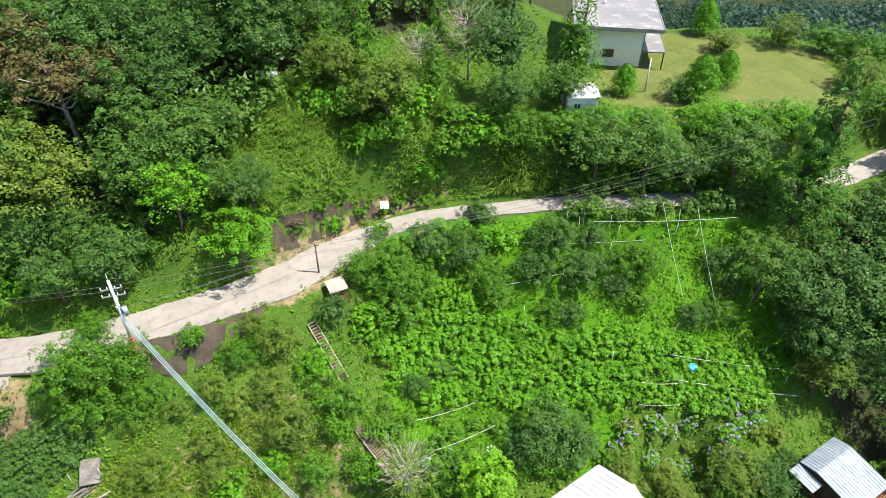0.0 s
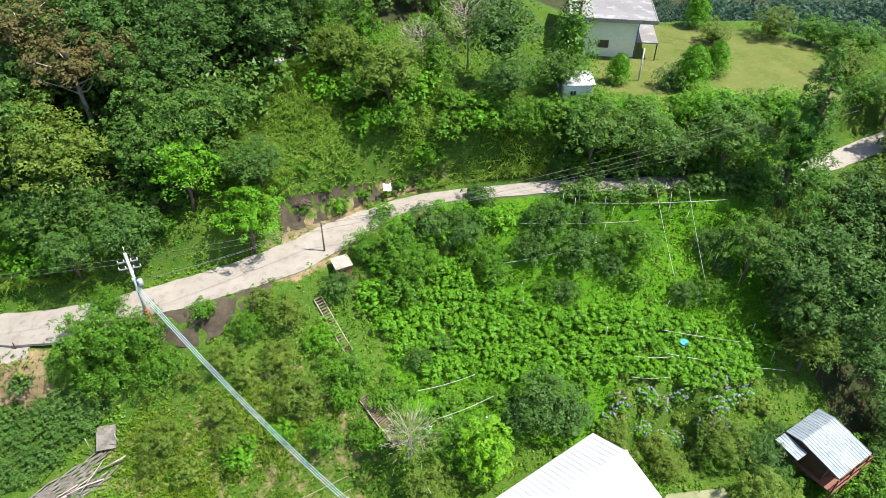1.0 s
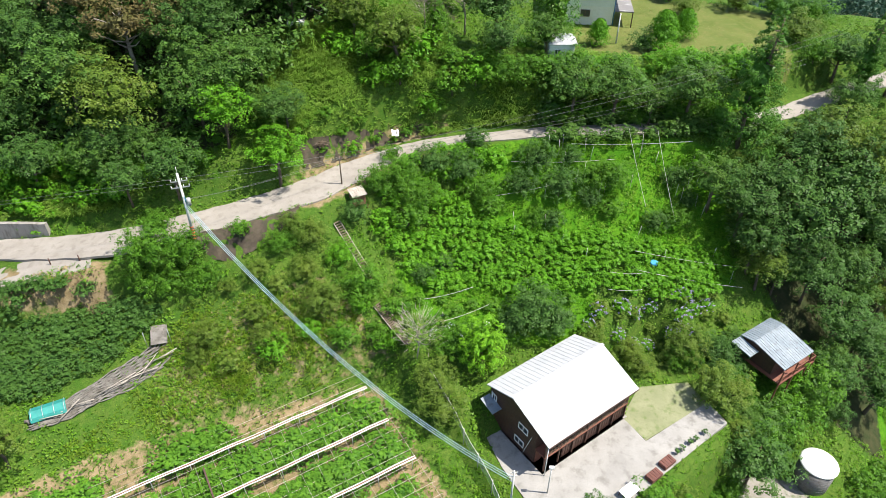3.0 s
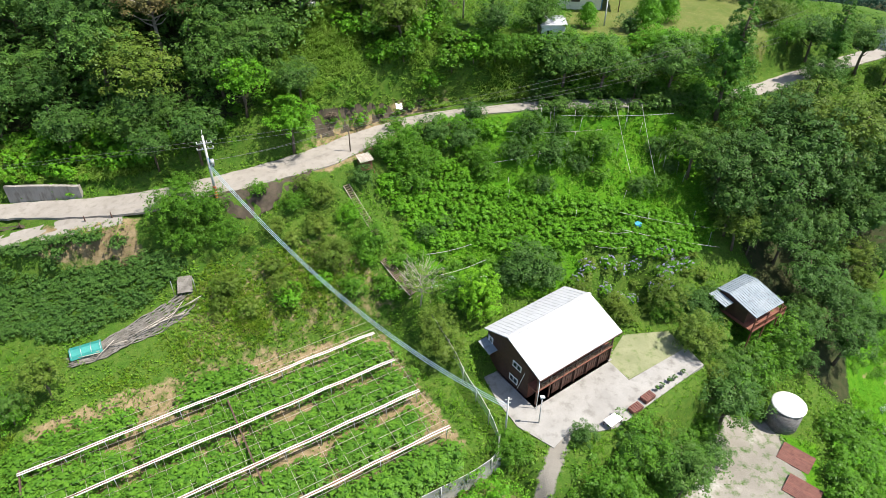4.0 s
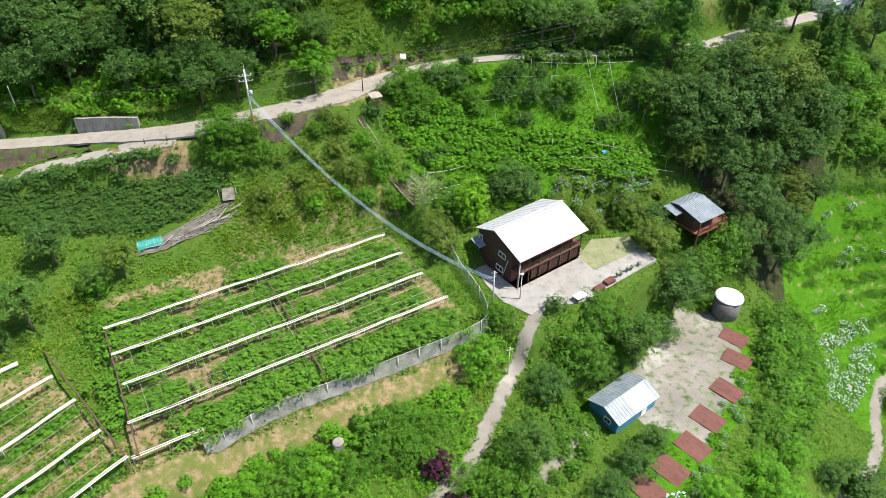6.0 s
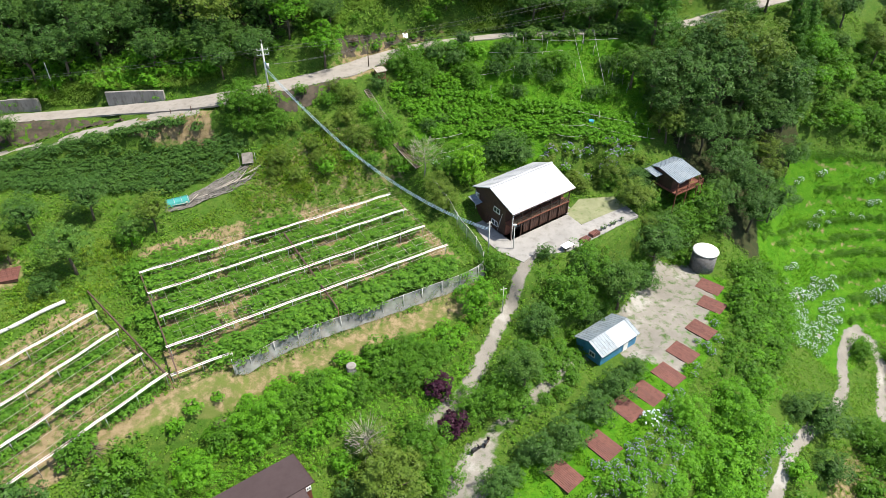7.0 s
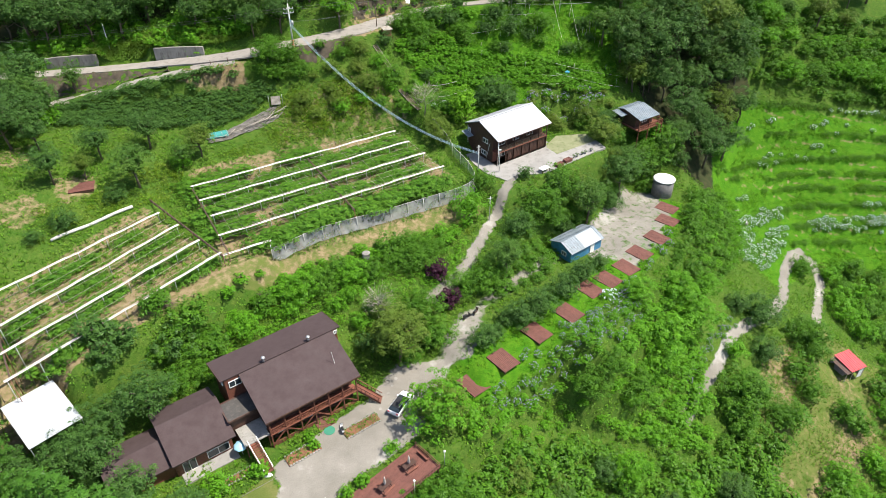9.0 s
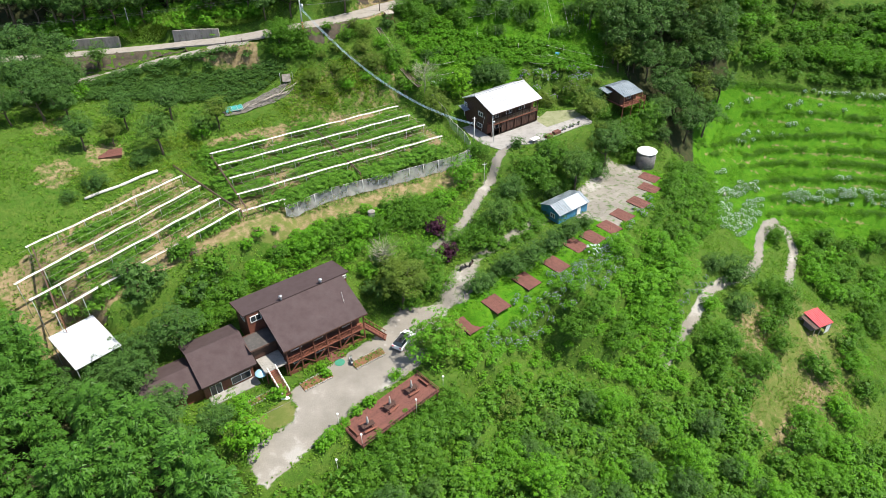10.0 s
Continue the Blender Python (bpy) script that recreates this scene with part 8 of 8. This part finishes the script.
strew_cover("weeds", "low broad-leaved green weeds over the hillside", [VIEW], 2.6, weeds, WEED, patch=-0.2)
strew_cover("meadow_grass", "tufts of bright green grass over the hillside", [VIEW], 3.2, blades(0.5, 0.1, 3, 1.0), BLADE)
strew_cover("terrace_grass", "vivid green grass on the flower terraces and in the garden", [[(58, 28), (66, 22), (124, 30), (124, 63), (72, 61), (62, 50)], [(6, 56), (13, 56.3), (18, 57.8), (24, 56.6), (30, 55), (36, 54.6), (36, 52), (22, 54.5), (17, 54.5), (8, 55)], [(21, 64), (30, 64), (34, 63), (33, 61), (26, 61), (22, 62)], [(-4, 44), (0, 45), (3, 46.6), (2, 43.6), (-2, 42.8)], [(-4, 40), (16, 43), (20, 46), (-6, 44)], LUSH[0]], 5.0, blades(0.38, 0.12, 4, 0.8), VIVID)
strew_cover("slope_grass", "long yellow-green grass on the slope beside the vine field", [[(-44, 20), (-38, 25), (-31.9, 34.4), (-30.1, 39), (-21.2, 40.6), (-8, 38), (-12, 34.5), (-27, 28), (-37.1, 22.4)], [(-32, -14), (-20, -5), (-8, 2.5), (4, 9.5), (6, 7), (-6, 0), (-18, -9), (-30, -18)], [(-52, 18), (-46, 16), (-48, 8), (-56, 2), (-62, -6), (-66, 0), (-58, 10)], [(13, 63.2), (24, 62.6), (24, 64), (13, 65)], [(26, 70), (48, 74), (52, 80), (30, 80)], [(-30, 28), (-8, 38), (-14, 42), (-30, 39), (-33, 34)]], 7.0, blades(0.6, 0.1, 4, 1.0), SLOPE_BLADE)
strew_cover("orchard_grass", "short pale olive grass between the orchard shrubs", [ORCHARD, [(-34, -11), (-20, -3), (6, 13), (4, 15), (-34, -6)]], 4.0, blades(0.3, 0.1, 4, 0.9), LAWN_BLADE)
strew_cover("lawn_grass", "short olive-green mown lawn", [TURF, LUSH[1]], 3.0, blades(0.1, 0.1, 4, 1.3), LAWN_BLADE)
strew_cover("silver_grass", "tall arching silver grass on the steep slope", [[(-25, 55.5), (-14, 62), (0, 67.6), (14, 69), (14, 79), (0, 81), (-14, 77), (-26, 70)], [(12, 70), (42, 73), (44, 79), (14, 78)], [(-74, 48), (-48, 48.5), (-40, 49), (-40, 54), (-74, 54)]], 11.0, blades(1.2, 0.11, 7, 1.35), REED)
strew_cover("dry_grass", "yellowed dry grass on the slope", [[(-50, 36), (-40, 36), (-40, 40), (-52, 40)], [(-30, 28), (-8, 38), (-14, 44), (-32, 36)], [(-34, -10), (6, 12), (4, 15), (-34, -6)]], 1.2, blades(0.5, 0.07, 5, 0.9), STRAW)


def far_woods():
    """Tree crowns over the far slopes as clumps of leaves, closed on the side that the valley opens to."""
    sets = []
    for count, per, grain, reach in ((1500, 40, 0.27, None), (2300, 100, 0.15, (50, 220, 120, 330))):
        if reach is None:
            a, r = rng.uniform(0, 2 * math.pi, count), 100 + 500 * rng.random(count) ** 0.9
            x, y = 12 + r * np.cos(a), 25 + r * np.sin(a)
            ok = ((np.abs(x - 10) > 125) | (y > 118) | (y < -85)) & ~((x > 50) & (x < 220) & (y > 120) & (y < 330))
        else:
            x, y = rng.uniform(*reach[:2], count), rng.uniform(*reach[2:], count)
            ok = y > 118
        x, y = x[ok], y[ok]
        size = rng.uniform(2.6, 5.2, len(x))
        e = unit(rng.normal(size=(len(x), per, 3)) + np.array([0, 0, 0.9]))
        c = np.stack([x, y, ground(x, y) + 3], axis=1)[:, None] + e * size[:, None, None] * rng.uniform(0.75, 1.05, (len(x), per, 1)) * np.array([1, 1, 1.2])
        sets.append(leaves(c.reshape(-1, 3), e.reshape(-1, 3) + 0.4 * rng.normal(size=(len(x) * per, 3)), np.repeat(size * grain, per), 0.8))
    v, f = joined(*sets)
    tagged(part("far_woods", raw_mesh("far_woods", v, f, HAZED_WOOD), None), "dark woods on the far mountain slopes, tinted blue-green for haze", "woods", kind="stuff")


far_woods()
